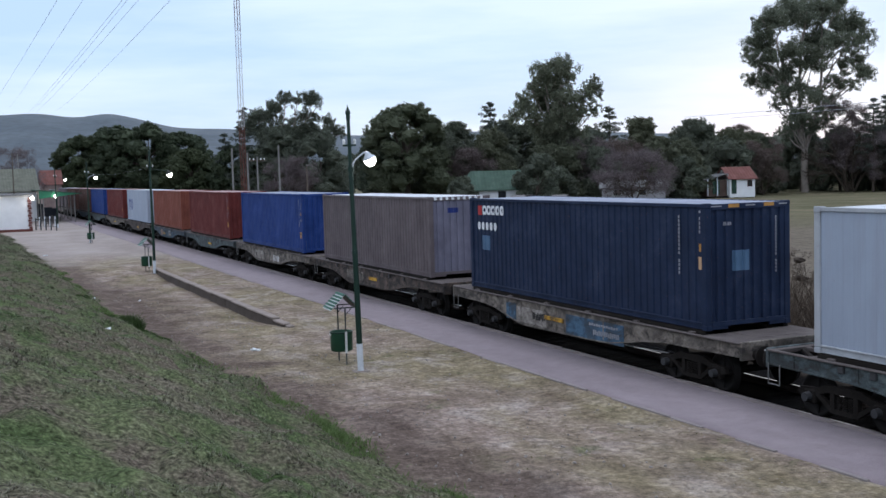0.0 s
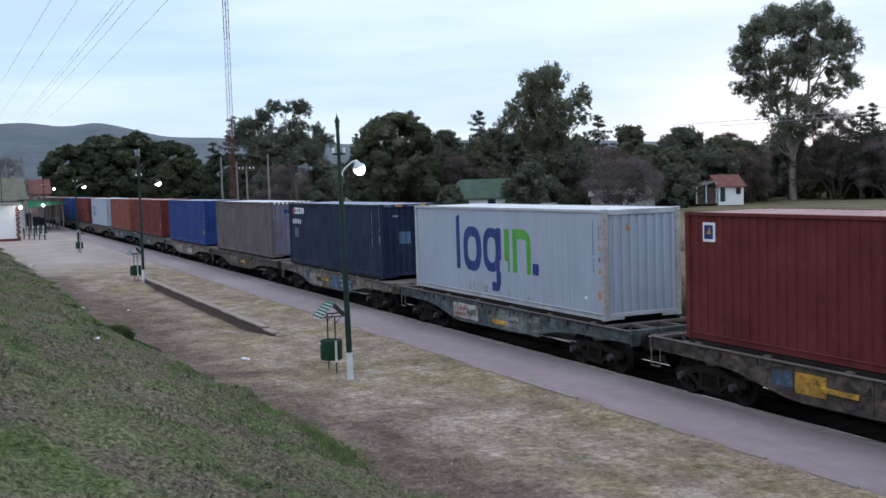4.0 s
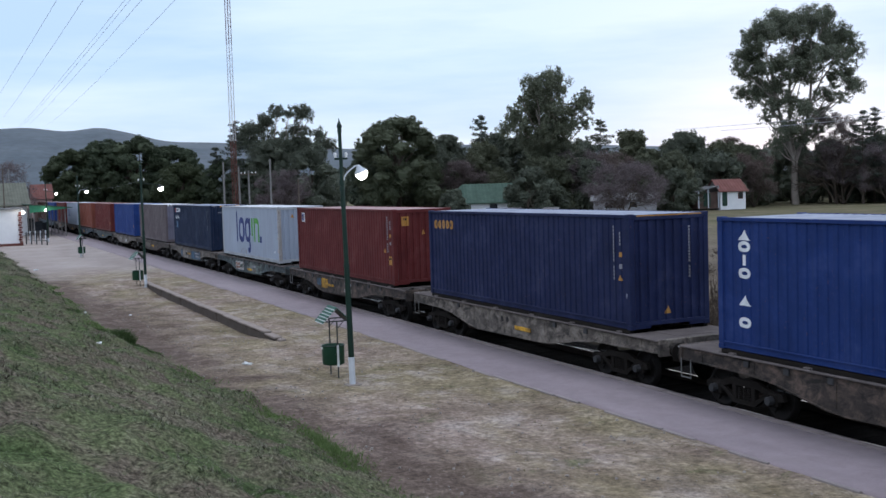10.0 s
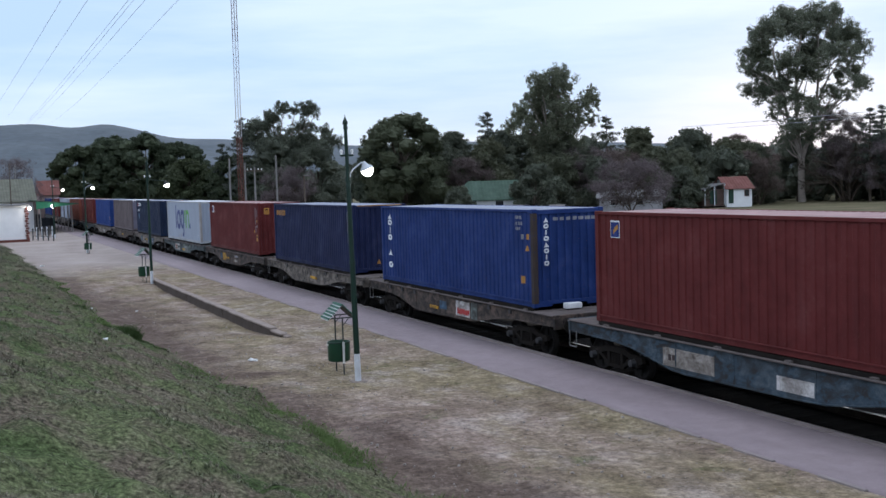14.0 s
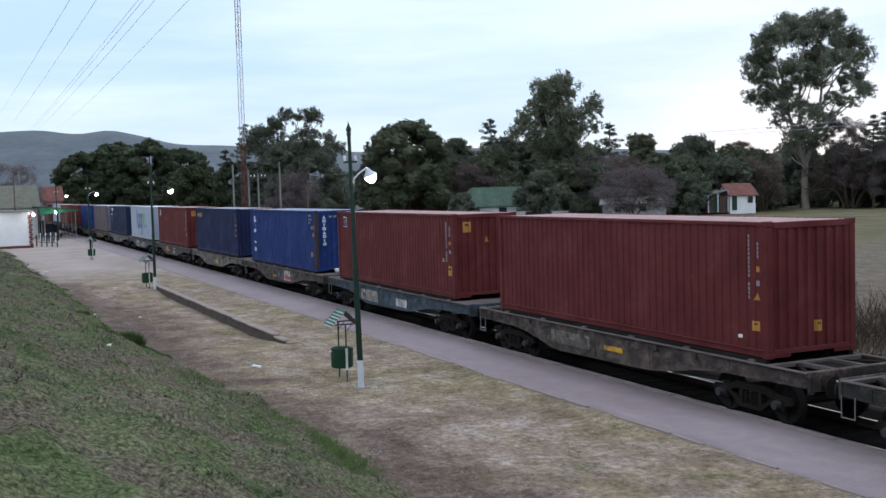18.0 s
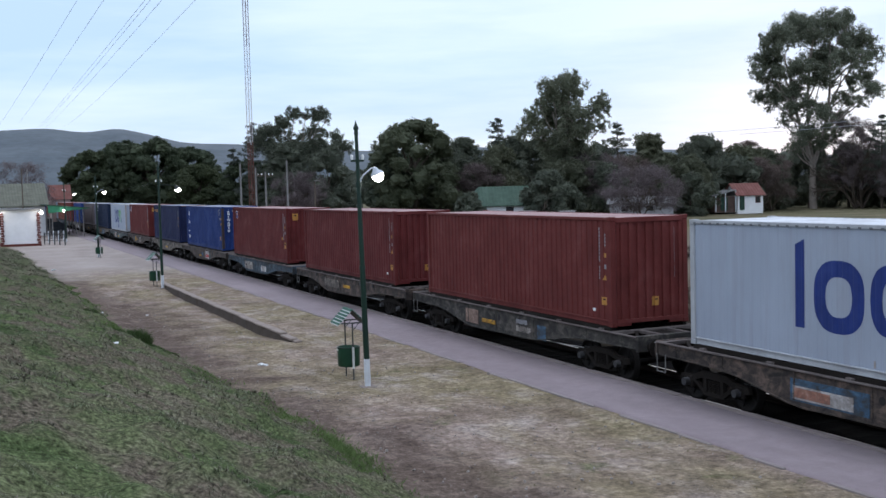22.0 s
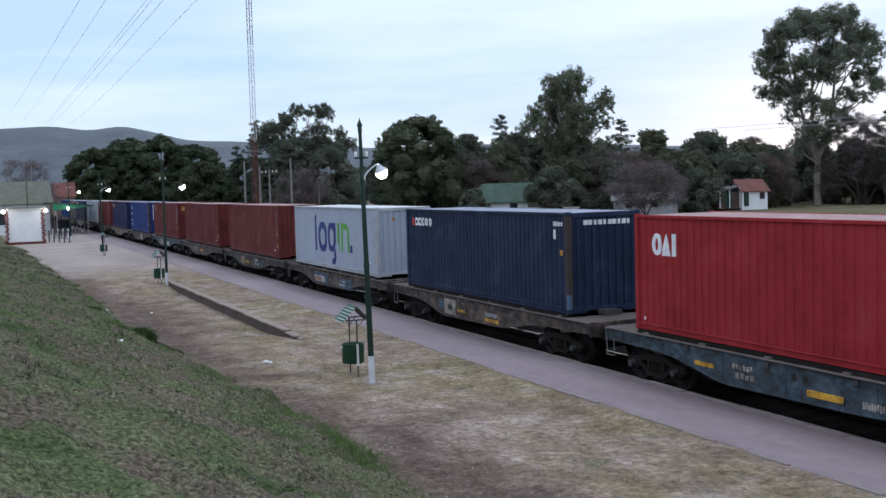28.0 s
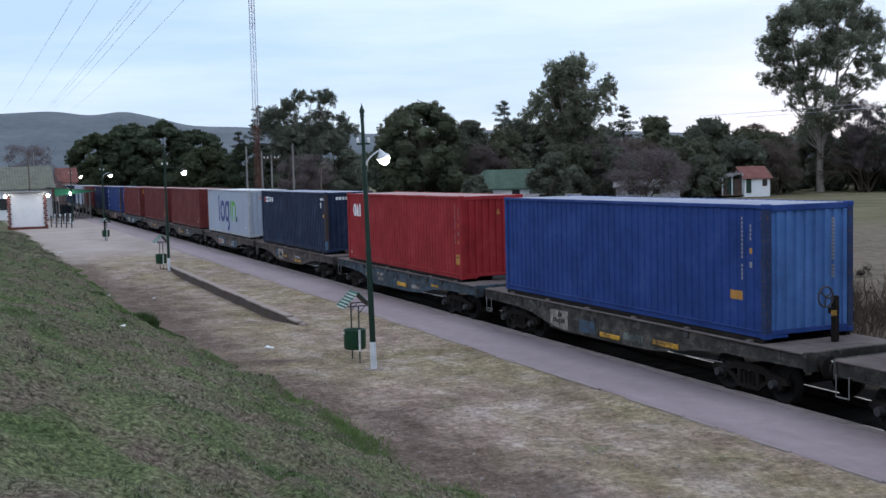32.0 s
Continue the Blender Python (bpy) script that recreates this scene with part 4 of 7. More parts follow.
def big_sign(c, ticks=False, slide=0.0, rise=0.0, wide=1.0):
    def along(u):
        return 3.44 + slide + (u - 3.44) * wide

    def letter(name, mat, lift, kind, u0, u1, z0, z1, *thick):
        p = Paint("side", lift)
        (p.bar if kind == "bar" else p.ring if kind == "ring" else p.arch)(along(u0), along(u1), z0 + rise, z1 + rise, *thick)
        p.done(name, mat, c, "large painted shape of a sign")

    def cut(name, mat, u0, u1, spans):
        p = Paint("side", 0.003).cover(along(u0), along(u1), lambda a: [(spans(a)[0] + rise, spans(a)[1] + rise)])
        p.done(name, mat, c, "large painted shape of a sign")

    cut("painted_bar", SIGN_BLUE, 3.44, 3.70, lambda a: (0.765, 2.45 + 0.11 * a))
    letter("painted_ring", SIGN_BLUE, 0.0, "ring", 3.96, 5.28, 0.74, 2.17, 0.32)
    letter("painted_ring", SIGN_BLUE, 0.0, "ring", 5.42, 6.58, 0.79, 2.16, 0.29)
    letter("painted_bar", SIGN_BLUE, 0.003, "bar", 6.33, 6.65, 1.19, 2.16)
    letter("painted_neck", SIGN_BLUE, 0.003, "bar", 6.32, 6.53, 0.815, 1.188)
    cut("painted_hook", SIGN_BLUE, 6.01, 6.61, lambda a: (0.21 + 1.3 * max(0.0, a - 0.55) ** 2, 0.49 if a < 0.50 else 0.812))
    cut("painted_bar", SIGN_GREEN, 6.88, 7.19, lambda a: (1.19 - 0.02 * a if a < 0.66 else 0.86, 2.15))
    letter("painted_arch", SIGN_GREEN, 0.0, "arch", 7.41, 8.54, 0.86, 2.17, 0.27)
    letter("painted_square", SIGN_BLUE, 0.003, "bar", 8.64, 8.97, 0.86, 1.19)
    if ticks:
        s = Shape()
        for k in range(43):
            s.box(-CW / 2 - 0.005, -CW / 2 + 0.002, -CL / 2 + 0.28 + k * 0.278, -CL / 2 + 0.36 + k * 0.278, CH - 0.10, CH - 0.06)
        tagged(part("rib_end", s, SHADE_GREY, c, "dark rib ends under the roof edge"), kind="stuff")
    if not ticks:
        for u, w, z0, z1 in ((4.28, 0.05, 0.22, 0.42), (4.55, 0.09, 0.40, 0.47), (4.60, 0.03, 0.20, 0.40), (4.98, 0.07, 0.26, 0.52), (5.04, 0.025, 0.20, 0.30), (5.22, 0.05, 0.34, 0.46), (6.9, 0.05, 0.22, 0.38), (8.1, 0.06, 0.20, 0.33)):
            Paint("side", 0.002).bar(u, u + w, z0, z1).done("rust_run", RUST_STAIN, c, "rust stain running down")
        Paint("side", 0.004).bar(5.28, 5.54, 0.20, 0.44).done("data_label", FADED, c, "pale scuffed sticker")
    else:
        Paint("side", 0.002).bar(5.5, 5.55, 0.20, 0.34).done("rust_run", RUST_STAIN, c, "rust stain running down")
    usual_codes(c, 11.62, None, (11.85, 12.0, 0.55, 0.75), tri=0.24, end_tri=(0.68, 2.33), light=PATCH_BLUE)
    Paint("side").bar(11.2, 11.32, 0.50, 0.58).done("data_label", WHITE, c)


def small_mark(c, u, z0, z1, w, n, mat):
    """A row of round marks."""
    p, s = Paint("side"), w / n
    for i in range(n):
        p.ring(u + i * s + 0.02, u + (i + 1) * s - 0.02, z0, z1, 0.085)
    p.done("painted_mark", mat, c)


def marks_sea(c):
    Paint("side").bar(0.50, 0.78, 2.36, 2.66).done("painted_mark", MARK_RED, c, "red painted square")
    small_mark(c, 0.84, 2.37, 2.67, 1.5, 5, WHITE)
    small_mark(c, 0.45, 1.88, 2.14, 1.4, 5, WHITE)
    Paint("side").bar(0.77, 1.31, 1.25, 1.71).done("painted_patch", PATCH_BLUE, c, "lighter blue patch")
    Paint("end").bar(0.78, 1.28, 1.33, 1.80).done("painted_patch", PATCH_BLUE, c, "lighter blue patch")
    Paint("side").column(11.13, 11.19, 1.22, 2.62, 15).done("code_marking", FADED, c)
    Paint("side").column(11.88, 11.95, 2.20, 2.60, 4).bar(11.87, 11.97, 2.68, 2.74).done("code_marking", FADED, c)
    Paint("side").bar(11.87, 11.98, 1.80, 1.98).done("warning_label", YELLOW, c, "small yellow label")
    Paint("side").bar(11.85, 11.99, 1.39, 1.68).done("height_label", LABEL_PALE, c, "pale orange height label")
    Paint("end").column(2.04, 2.085, 1.22, 2.56, 17).done("code_marking", FADED, c)
    Paint("end").line(0.52, 0.78, 2.38, 2.46, 3).done("code_marking", FADED, c)
    for a, b, mat, words in ((-1.08, -0.78, FADED, "worn pale print on the top edge"), (-0.58, -0.28, YELLOW, "yellow stripe on the top edge"), (-0.09, 0.19, FADED, "worn pale print on the top edge"), (0.44, 0.73, YELLOW, "yellow stripe on the top edge"), (0.88, 1.12, FADED, "worn pale print on the top edge")):
        inset = 0.025 if mat is FADED else 0.0
        part("warning_stripe", Shape().box(a, b, -CL / 2 - 0.008, -CL / 2 - 0.002, CH - 0.11 + inset, CH - 0.03 - inset), mat, c, words)


def marks_r1(c):
    Paint("side").bar(0.62, 1.02, 2.23, 2.66).done("emblem", WHITE, c, "white square emblem")
    Paint("side", 0.004).bar(0.67, 0.97, 2.29, 2.60).done("emblem_field", SIGN_BLUE, c)
    Paint("side", 0.008).wedge(0.72, 0.92, 2.40, 2.56).done("emblem_wave", YELLOW, c)
    usual_codes(c, 11.46, 1.92, (11.56, 11.90, 0.76, 1.09), (0.36, 0.66, 2.25, 2.61), -0.34, (1.18, 1.90))


def marks_r2(c):
    Paint("side").bar(0.70, 1.08, 2.22, 2.66).done("emblem", WHITE, c, "small dark emblem with a thin white edge")
    Paint("side", 0.004).bar(0.72, 1.06, 2.24, 2.62).done("emblem_field", SIGN_BLUE, c)
    Paint("side", 0.008).cover(0.79, 1.02, lambda a: [(2.30 + 0.14 * a, 2.42 + 0.14 * a)]).done("emblem_wave", YELLOW, c)
    usual_codes(c, 11.46, 1.92, (11.56, 11.90, 0.76, 1.09), (0.36, 0.66, 2.25, 2.61), -0.34, (1.18, 1.90))


def marks_navy(c):
    small_mark(c, 0.40, 2.27, 2.57, 1.5, 5, YELLOW)
    usual_codes(c, 11.42, 1.84, tri=0.2, end_tri=(1.06, 0.35))
    Paint("side").bar(11.98, 12.01, 0.80, 0.92).done("data_label", WHITE, c)
    part("warning_stripe", Shape().box(-1.0, 1.0, -CL / 2 - 0.006, -CL / 2 - 0.001, CH - 0.06, CH - 0.03), YELLOW, c, "faded yellow edge strip")


def marks_letters(c):
    for wall, u, w, zs in (("side", 0.66, 0.36, (2.40, 2.15, 1.86, 1.58, 1.0, 0.52)), ("end", 0.37, 0.20, (2.50, 2.32, 2.135, 1.955, 1.77, 1.59, 1.405, 1.225))):
        for i, z in enumerate(zs):
            p, h = Paint(wall), 0.23 if wall == "side" else 0.145
            if i % 4 == 2:
                p.bar(u + w * 0.3, u + w * 0.65, z, z + h)
            elif i % 4 == 0:
                p.wedge(u, u + w, z, z + h)
            else:
                p.ring(u, u + w, z, z + h, 0.075 if wall == "side" else 0.05)
            p.done("painted_letter", WHITE, c, "white painted shape")
    Paint("side").line(11.02, 11.48, 2.60, 2.70, 4).line(11.02, 11.50, 2.42, 2.52, 5).line(11.02, 11.35, 2.27, 2.36, 3).bar(11.42, 11.54, 2.0, 2.15).done("code_marking", FADED, c)
    Paint("end").line(0.68, 2.24, 2.545, 2.64, 7).done("code_marking", FADED, c)
    Paint("side").bar(11.74, 11.88, 2.0, 2.16).done("warning_label", YELLOW, c)
    Paint("side").wedge(11.66, 11.88, 1.66, 1.84).done("warning_label", YELLOW, c)
    Paint("side").bar(11.36, 11.58, 0.68, 0.90).done("height_label", YELLOW, c, "yellow height label")


def marks_r3(c):
    usual_codes(c, 11.52, 2.0, (11.66, 11.90, 0.56, 0.77), (1.30, 1.52, 0.50, 0.74), tri=0.2)
    Paint("side").bar(11.2, 11.32, 0.36, 0.44).done("data_label", WHITE, c)


def marks_s2(c):
    Paint("side").bar(0.50, 0.75, 2.27, 2.56).done("painted_mark", MARK_RED, c, "red painted square")
    small_mark(c, 0.82, 2.27, 2.57, 1.6, 5, WHITE)
    Paint("side").line(11.35, 11.85, 2.50, 2.62, 5).bar(11.35, 11.48, 2.12, 2.40).done("code_marking", WHITE, c)
    Paint("side").bar(11.72, 11.84, 1.66, 1.82).done("warning_label", YELLOW, c)
    Paint("end").line(0.55, 2.15, 2.52, 2.66, 10).done("code_marking", WHITE, c)
    part("repair_patch", Shape().box(-CW / 2 - 0.006, -CW / 2 + 0.1, -CL / 2 - 0.006, -CL / 2 + 0.1, 0.14, 0.55), PATCH_BLUE, c, "lighter blue repaired foot of the post")


def marks_bright(c):
    p = Paint("side").ring(0.72, 1.10, 1.90, 2.44, 0.12).wedge(1.10, 1.50, 1.90, 2.44).bar(1.54, 1.70, 1.90, 2.44)
    p.done("painted_mark", WHITE, c, "bold white painted shapes")
    usual_codes(c, 11.56, 2.0, (11.66, 12.0, 0.50, 0.85), (1.76, 2.06, 0.38, 0.80), 0.2, (1.37, 2.23))
    Paint("side").bar(0.35, 0.42, 0.25, 0.34).done("data_label", WHITE, c)


def marks_blue(c):
    usual_codes(c, 11.36, 1.86)
    Paint("side").bar(10.95, 11.40, 0.78, 0.98).done("height_label", YELLOW, c, "yellow height label")


def marks_old_pale(c):
    p = Paint("side").arch(1.2, 2.2, 1.0, 2.0, 0.2).ring(2.4, 3.3, 1.0, 2.0, 0.2)
    p.done("painted_mark", SIGN_BLUE, c, "blue painted shapes")
    usual_codes(c, 11.5, 1.9)


def marks_plain(c):
    usual_codes(c, 11.5, 1.9, (11.60, 11.90, 0.7, 1.0))


def marks_grey(c):
    Paint("end").bar(0.75, 1.15, 2.30, 2.48).done("painted_patch", SIGN_BLUE, c, "dark blue smear")
    for i in range(9):
        part("warning_stripe", Shape().box(-1.02 + i * 0.23, -0.92 + i * 0.23, -CL / 2 - 0.006, -CL / 2 - 0.001, CH - 0.13, CH - 0.03), WHITE, c, "pale stripe on the top edge")


MARKS.update({-8: marks_plain, -7: marks_old_pale, -5: marks_plain, -4: marks_plain, -3: marks_grey, -2: marks_sea, -1: lambda c: big_sign(c, False, -0.07, 0.09, 0.975), 0: marks_r1, 1: marks_navy, 2: marks_letters, 3: marks_r2, 4: marks_r3, 5: marks_r3, 6: lambda c: big_sign(c, True), 7: marks_s2, 8: marks_bright, 9: marks_blue})
POST_OF.update({2: RUSTY_POST, 9: STAINED_POST, 7: RUSTY_POST, -1: painted("post_beige", (0.36, 0.345, 0.33), (0.16, 0.085, 0.055), 0.95)})
END_OF.update({-3: box_paint("mauve", (0.16, 0.155, 0.205)), 9: box_paint("faded_blue", (0.055, 0.14, 0.34), (0.02, 0.05, 0.16), 0.5)})
FRAME_OF.update({-1: box_paint("pale_frame", (0.37, 0.39, 0.41), (0.3, 0.2, 0.14), 0.5), 6: box_paint("pale_frame", (0.37, 0.39, 0.41))})


def on_sill(w, u0, u1, z0, z1, mat, name, label="", out=0.0):
    """A painted plate on the near side sill. u from the left end of the container, z from the deck."""
    return part(name, Shape().box(-1.290 - out, -1.278, CL / 2 - u1, CL / 2 - u0, DECK_Z + z0, DECK_Z + z1), mat, w, label)


def sill_line(w, u0, u1, z0, z1, n, mat):
    s, n = Shape(), n * 2
    p = (u1 - u0) / n
    for i in range(n):
        a = 0.12 * (z1 - z0) * (i * 7 % 3)
        s.box(-1.297, -1.290, CL / 2 - (u0 + (i + 0.82) * p), CL / 2 - (u0 + (i + 0.12) * p), DECK_Z + z0 + (a if i % 2 else 0), DECK_Z + z1 - (0 if i % 2 else a))
    part("number_marking", s, mat, w)


def lever(w, u0, u1, z0, z1):
    part("brake_lever", Shape().box(-1.33, -1.30, CL / 2 - u1, CL / 2 - u0, DECK_Z + z0, DECK_Z + z1, 0.01), LEVER, w, "yellow painted brake lever")


def holes(w, u):
    for a in (0, 0.32):
        part("lightening_hole", Shape().cyl((-1.284, CL / 2 - u - a, DECK_Z - 0.36), (-1.276, CL / 2 - u - a, DECK_Z - 0.36), 0.085, n=12), DARK_HOLE, w)


# small dark boxes added for the smudges below the deck edge
def smudges(w, us):
    for u in us:
        part("stake_bracket", Shape().box(-1.33, -1.27, CL / 2 - u - 0.08, CL / 2 - u + 0.08, DECK_Z - 0.29, DECK_Z - 0.15, 0.015), CAP, w)


def wagon_sea(w):
    on_sill(w, 2.55, 3.18, -0.75, -0.26, SILL_BLUE, "paint_panel")
    on_sill(w, 3.20, 5.0, -0.78, -0.32, SILL_PANEL, "paint_panel", "pale panel with dark scrawl")
    sill_line(w, 4.2, 4.95, -0.62, -0.40, 4, DARK_HOLE)
    lever(w, 4.96, 6.0, -0.53, -0.41)
    on_sill(w, 6.1, 8.95, -0.80, -0.26, SILL_BLUE, "paint_panel", "blue painted panel")
    sill_line(w, 7.3, 8.7, -0.42, -0.35, 6, FADED)
    sill_line(w, 7.5, 8.75, -0.66, -0.52, 7, FADED)


def wagon_sign(w):
    on_sill(w, 3.20, 5.0, -0.75, -0.28, SILL_WHITE, "paint_panel", "pale sign board with faded marks")
    sill_line(w, 3.3, 4.15, -0.52, -0.36, 3, RUST_MARK)
    sill_line(w, 3.3, 4.15, -0.70, -0.56, 4, RUST_MARK)
    sill_line(w, 4.25, 4.9, -0.62, -0.40, 4, SILL_GREEN)
    on_sill(w, 6.0, 8.9, -0.80, -0.22, SILL_GREEN, "paint_panel", "grey-green repainted panel")
    holes(w, 5.5)
    smudges(w, (0.8, 1.6, 2.4, 5.3, 6.3, 7.4, 8.4, 9.4, 10.4, 11.4))
    lever(w, 6.03, 6.9, -0.68, -0.56)
    sill_line(w, 6.9, 7.7, -0.50, -0.36, 4, FADED)
    sill_line(w, 6.9, 7.7, -0.70, -0.55, 5, SILL_PANEL)


def wagon_r1(w):
    smudges(w, (1.2, 2.4, 8.2, 9.6, 10.9))
    on_sill(w, 2.9, 3.45, -0.60, -0.28, SILL_BLUE, "paint_panel")
    on_sill(w, 3.56, 4.4, -0.68, -0.26, LEVER, "paint_panel", "rust and yellow stained panel")
    lever(w, 4.3, 5.25, -0.56, -0.45)
    holes(w, 5.5)
    sill_line(w, 6.67, 7.5, -0.40, -0.27, 4, FADED)
    sill_line(w, 6.63, 7.53, -0.68, -0.52, 7, SILL_PANEL)


def wagon_navy(w):
    holes(w, 5.45)
    lever(w, 6.3, 7.25, -0.60, -0.48)
    smudges(w, (2.4, 8.6, 10.2))


def wagon_letters(w):
    smudges(w, (1.0, 2.2, 3.4, 9.4, 10.8))
    lever(w, 4.8, 5.5, -0.66, -0.55)
    on_sill(w, 5.55, 6.15, -0.62, -0.34, SILL_BLUE, "paint_panel")
    on_sill(w, 6.9, 8.0, -0.72, -0.22, SILL_WHITE, "paint_panel", "white panel with red figures")
    sill_line(w, 7.0, 7.95, -0.66, -0.46, 6, MARK_RED)
    on_sill(w, 8.06, 8.5, -0.74, -0.2, SILL_GREEN, "paint_panel")
    part("stop_block", Shape().box(-0.42, 0.10, -6.62, -6.38, DECK_Z - 0.03, DECK_Z + 0.14, 0.02), WHITE, w, "white wooden stop block")


def wagon_r2(w):
    on_sill(w, 3.0, 4.9, -0.74, -0.30, SILL_PANEL, "paint_panel", "pale sign board")
    sill_line(w, 3.2, 3.5, -0.6, -0.45, 1, RUSTY_POST)
    on_sill(w, 6.9, 8.0, -0.70, -0.40, SILL_WHITE, "paint_panel")


def wagon_r3(w):
    on_sill(w, 3.25, 5.3, -0.66, -0.30, SILLS[0], "paint_panel", "worn patchy sign board")
    lever(w, 6.04, 6.9, -0.55, -0.42)
    smudges(w, (2.0, 8.3, 9.8))


def wagon_r4(w):
    on_sill(w, 3.3, 4.25, -0.74, -0.28, PANEL_TAN, "paint_panel", "brown-stained pale board")
    lever(w, 4.6, 5.55, -0.62, -0.49)
    holes(w, 5.45)
    sill_line(w, 6.95, 7.65, -0.42, -0.28, 4, FADED)
    sill_line(w, 6.95, 7.85, -0.66, -0.48, 6, SILL_PANEL)
    on_sill(w, 8.25, 8.75, -0.76, -0.34, SILL_BLUE, "paint_panel", "faded blue patch")


def wagon_sign_two(w):
    on_sill(w, 3.38, 5.5, -0.74, -0.28, SILL_BLUE, "paint_panel", "blue painted panel")
    on_sill(w, 3.46, 5.1, -0.70, -0.42, SILL_WHITE, "paint_panel", "white board with a red mark", out=0.005)
    part("painted_mark", Shape().box(-1.302, -1.294, CL / 2 - 4.5, CL / 2 - 3.5, DECK_Z - 0.66, DECK_Z - 0.46), RUST_MARK, w)
    holes(w, 5.8)
    on_sill(w, 7.15, 8.95, -0.80, -0.35, SILL_BLUE, "paint_panel", "blue painted panel")
    sill_line(w, 7.3, 8.2, -0.50, -0.42, 3, SILL_PANEL)
    sill_line(w, 7.2, 8.05, -0.71, -0.58, 6, FADED)


def wagon_s2(w):
    on_sill(w, 3.1, 3.55, -0.66, -0.3, SILL_BLUE, "paint_panel")
    on_sill(w, 3.6, 4.55, -0.77, -0.25, SILL_PANEL, "paint_panel", "pale panel with dark scrawl")
    sill_line(w, 3.9, 4.3, -0.62, -0.42, 2, DARK_HOLE)
    lever(w, 4.8, 5.4, -0.62, -0.52)
    sill_line(w, 6.9, 7.8, -0.56, -0.42, 6, FADED)
    on_sill(w, 6.9, 7.85, -0.73, -0.62, LEVER, "paint_panel")
    part("stop_frame", Shape().box(-0.35, 0.25, -6.58, -6.5, DECK_Z - 0.03, DECK_Z + 0.12, 0.01).box(-0.35, 0.25, -6.3, -6.22, DECK_Z - 0.03, DECK_Z + 0.12, 0.01), CAP, w)


def wagon_bright(w):
    on_sill(w, 2.5, 3.2, -0.56, -0.46, LEVER, "paint_panel", "rusty orange stripe")
    sill_line(w, 3.85, 4.55, -0.46, -0.34, 3, SILL_PANEL)
    sill_line(w, 3.95, 4.6, -0.66, -0.52, 2, SILL_PANEL)
    holes(w, 5.8)
    lever(w, 6.2, 7.2, -0.68, -0.54)
    sill_line(w, 7.65, 8.5, -0.68, -0.54, 6, SILL_PANEL)
    on_sill(w, 9.6, 10.25, -0.44, -0.36, LEVER, "paint_panel", "rusty orange stripe")
    smudges(w, (2.2, 5.0, 7.5, 9.2, 10.6))
    part("stop_block", Shape().box(-0.2, 0.3, -6.5, -6.35, DECK_Z - 0.03, DECK_Z + 0.1, 0.02), CAP, w)


def wagon_blue(w):
    on_sill(w, 2.95, 3.95, -0.82, -0.30, SILL_PANEL, "paint_panel", "pale panel with dark scrawl")
    sill_line(w, 3.1, 3.8, -0.66, -0.52, 3, DARK_HOLE)
    sill_line(w, 3.4, 3.65, -0.50, -0.36, 1, DARK_HOLE)
    on_sill(w, 4.6, 5.4, -0.76, -0.42, SILL_BLUE, "paint_panel")
    holes(w, 5.1)
    lever(w, 5.7, 6.65, -0.76, -0.63)
    lever(w, 8.15, 9.2, -0.63, -0.50)
    sill_line(w, 6.8, 7.7, -0.7, -0.5, 4, SILL_GREEN)
    smudges(w, (2.3, 9.5))
    stand = part("brake_stand", Shape().box(0.08, 0.22, -6.72, -6.60, DECK_Z - 0.06, DECK_Z + 0.92, 0.015).box(-0.02, 0.24, -6.70, -6.62, DECK_Z + 0.55, DECK_Z + 0.68, 0.01), BOGIE, w, "dark handbrake stand")
    wheel = Shape()
    for k in range(14):
        a, b = 2 * math.pi * k / 14, 2 * math.pi * (k + 1) / 14
        wheel.cyl((-0.22 + 0.2 * math.cos(a), -6.78, DECK_Z + 0.93 + 0.22 * math.sin(a)), (-0.22 + 0.2 * math.cos(b), -6.78, DECK_Z + 0.93 + 0.22 * math.sin(b)), 0.022, n=6)
    for a in (0.4, 2.5, 4.6):
        wheel.cyl((-0.22, -6.78, DECK_Z + 0.93), (-0.22 + 0.2 * math.cos(a), -6.78, DECK_Z + 0.93 + 0.22 * math.sin(a)), 0.018, n=6)
    wheel.cyl((-0.22, -6.80, DECK_Z + 0.93), (0.12, -6.66, DECK_Z + 0.85), 0.025, n=6)
    part("handwheel", wheel, CAP, stand)
    part("tag", Shape().box(-0.02, 0.12, -6.74, -6.725, DECK_Z + 0.50, DECK_Z + 0.62), LEVER, stand)


WAGON_MARKS.update({-2: wagon_sea, -1: wagon_sign, 0: wagon_r1, 1: wagon_navy, 2: wagon_letters, 3: wagon_r2, 4: wagon_r3, 5: wagon_r4, 6: wagon_sign_two, 7: wagon_s2, 8: wagon_bright, 9: wagon_blue,
                    -3: wagon_r3, -4: wagon_r2, -5: wagon_navy, -6: wagon_r4, -7: wagon_navy, -8: wagon_r3})
TRAIN = []
for k, tone, paint, roof, words in CARS:
    body = box_paint(tone, paint)
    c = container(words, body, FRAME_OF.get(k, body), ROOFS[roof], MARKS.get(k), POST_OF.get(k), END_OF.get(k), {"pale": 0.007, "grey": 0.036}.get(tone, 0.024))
    s = SILLS[SILL_OF.get(k, k % 4)]
    w = wagon(("grimy brown", "rusty brown", "faded blue", "slate grey", "dark grey")[SILL_OF.get(k, k % 4)] + " steel flat wagon under a container", s, DUST, WAGON_MARKS.get(k), k in (-1, 0, 4, 5, 6))
    for ob, z in ((c, DECK_Z), (w, 0.0)):
        TRAIN.append((ob, -GAP * k + CL / 2, z))


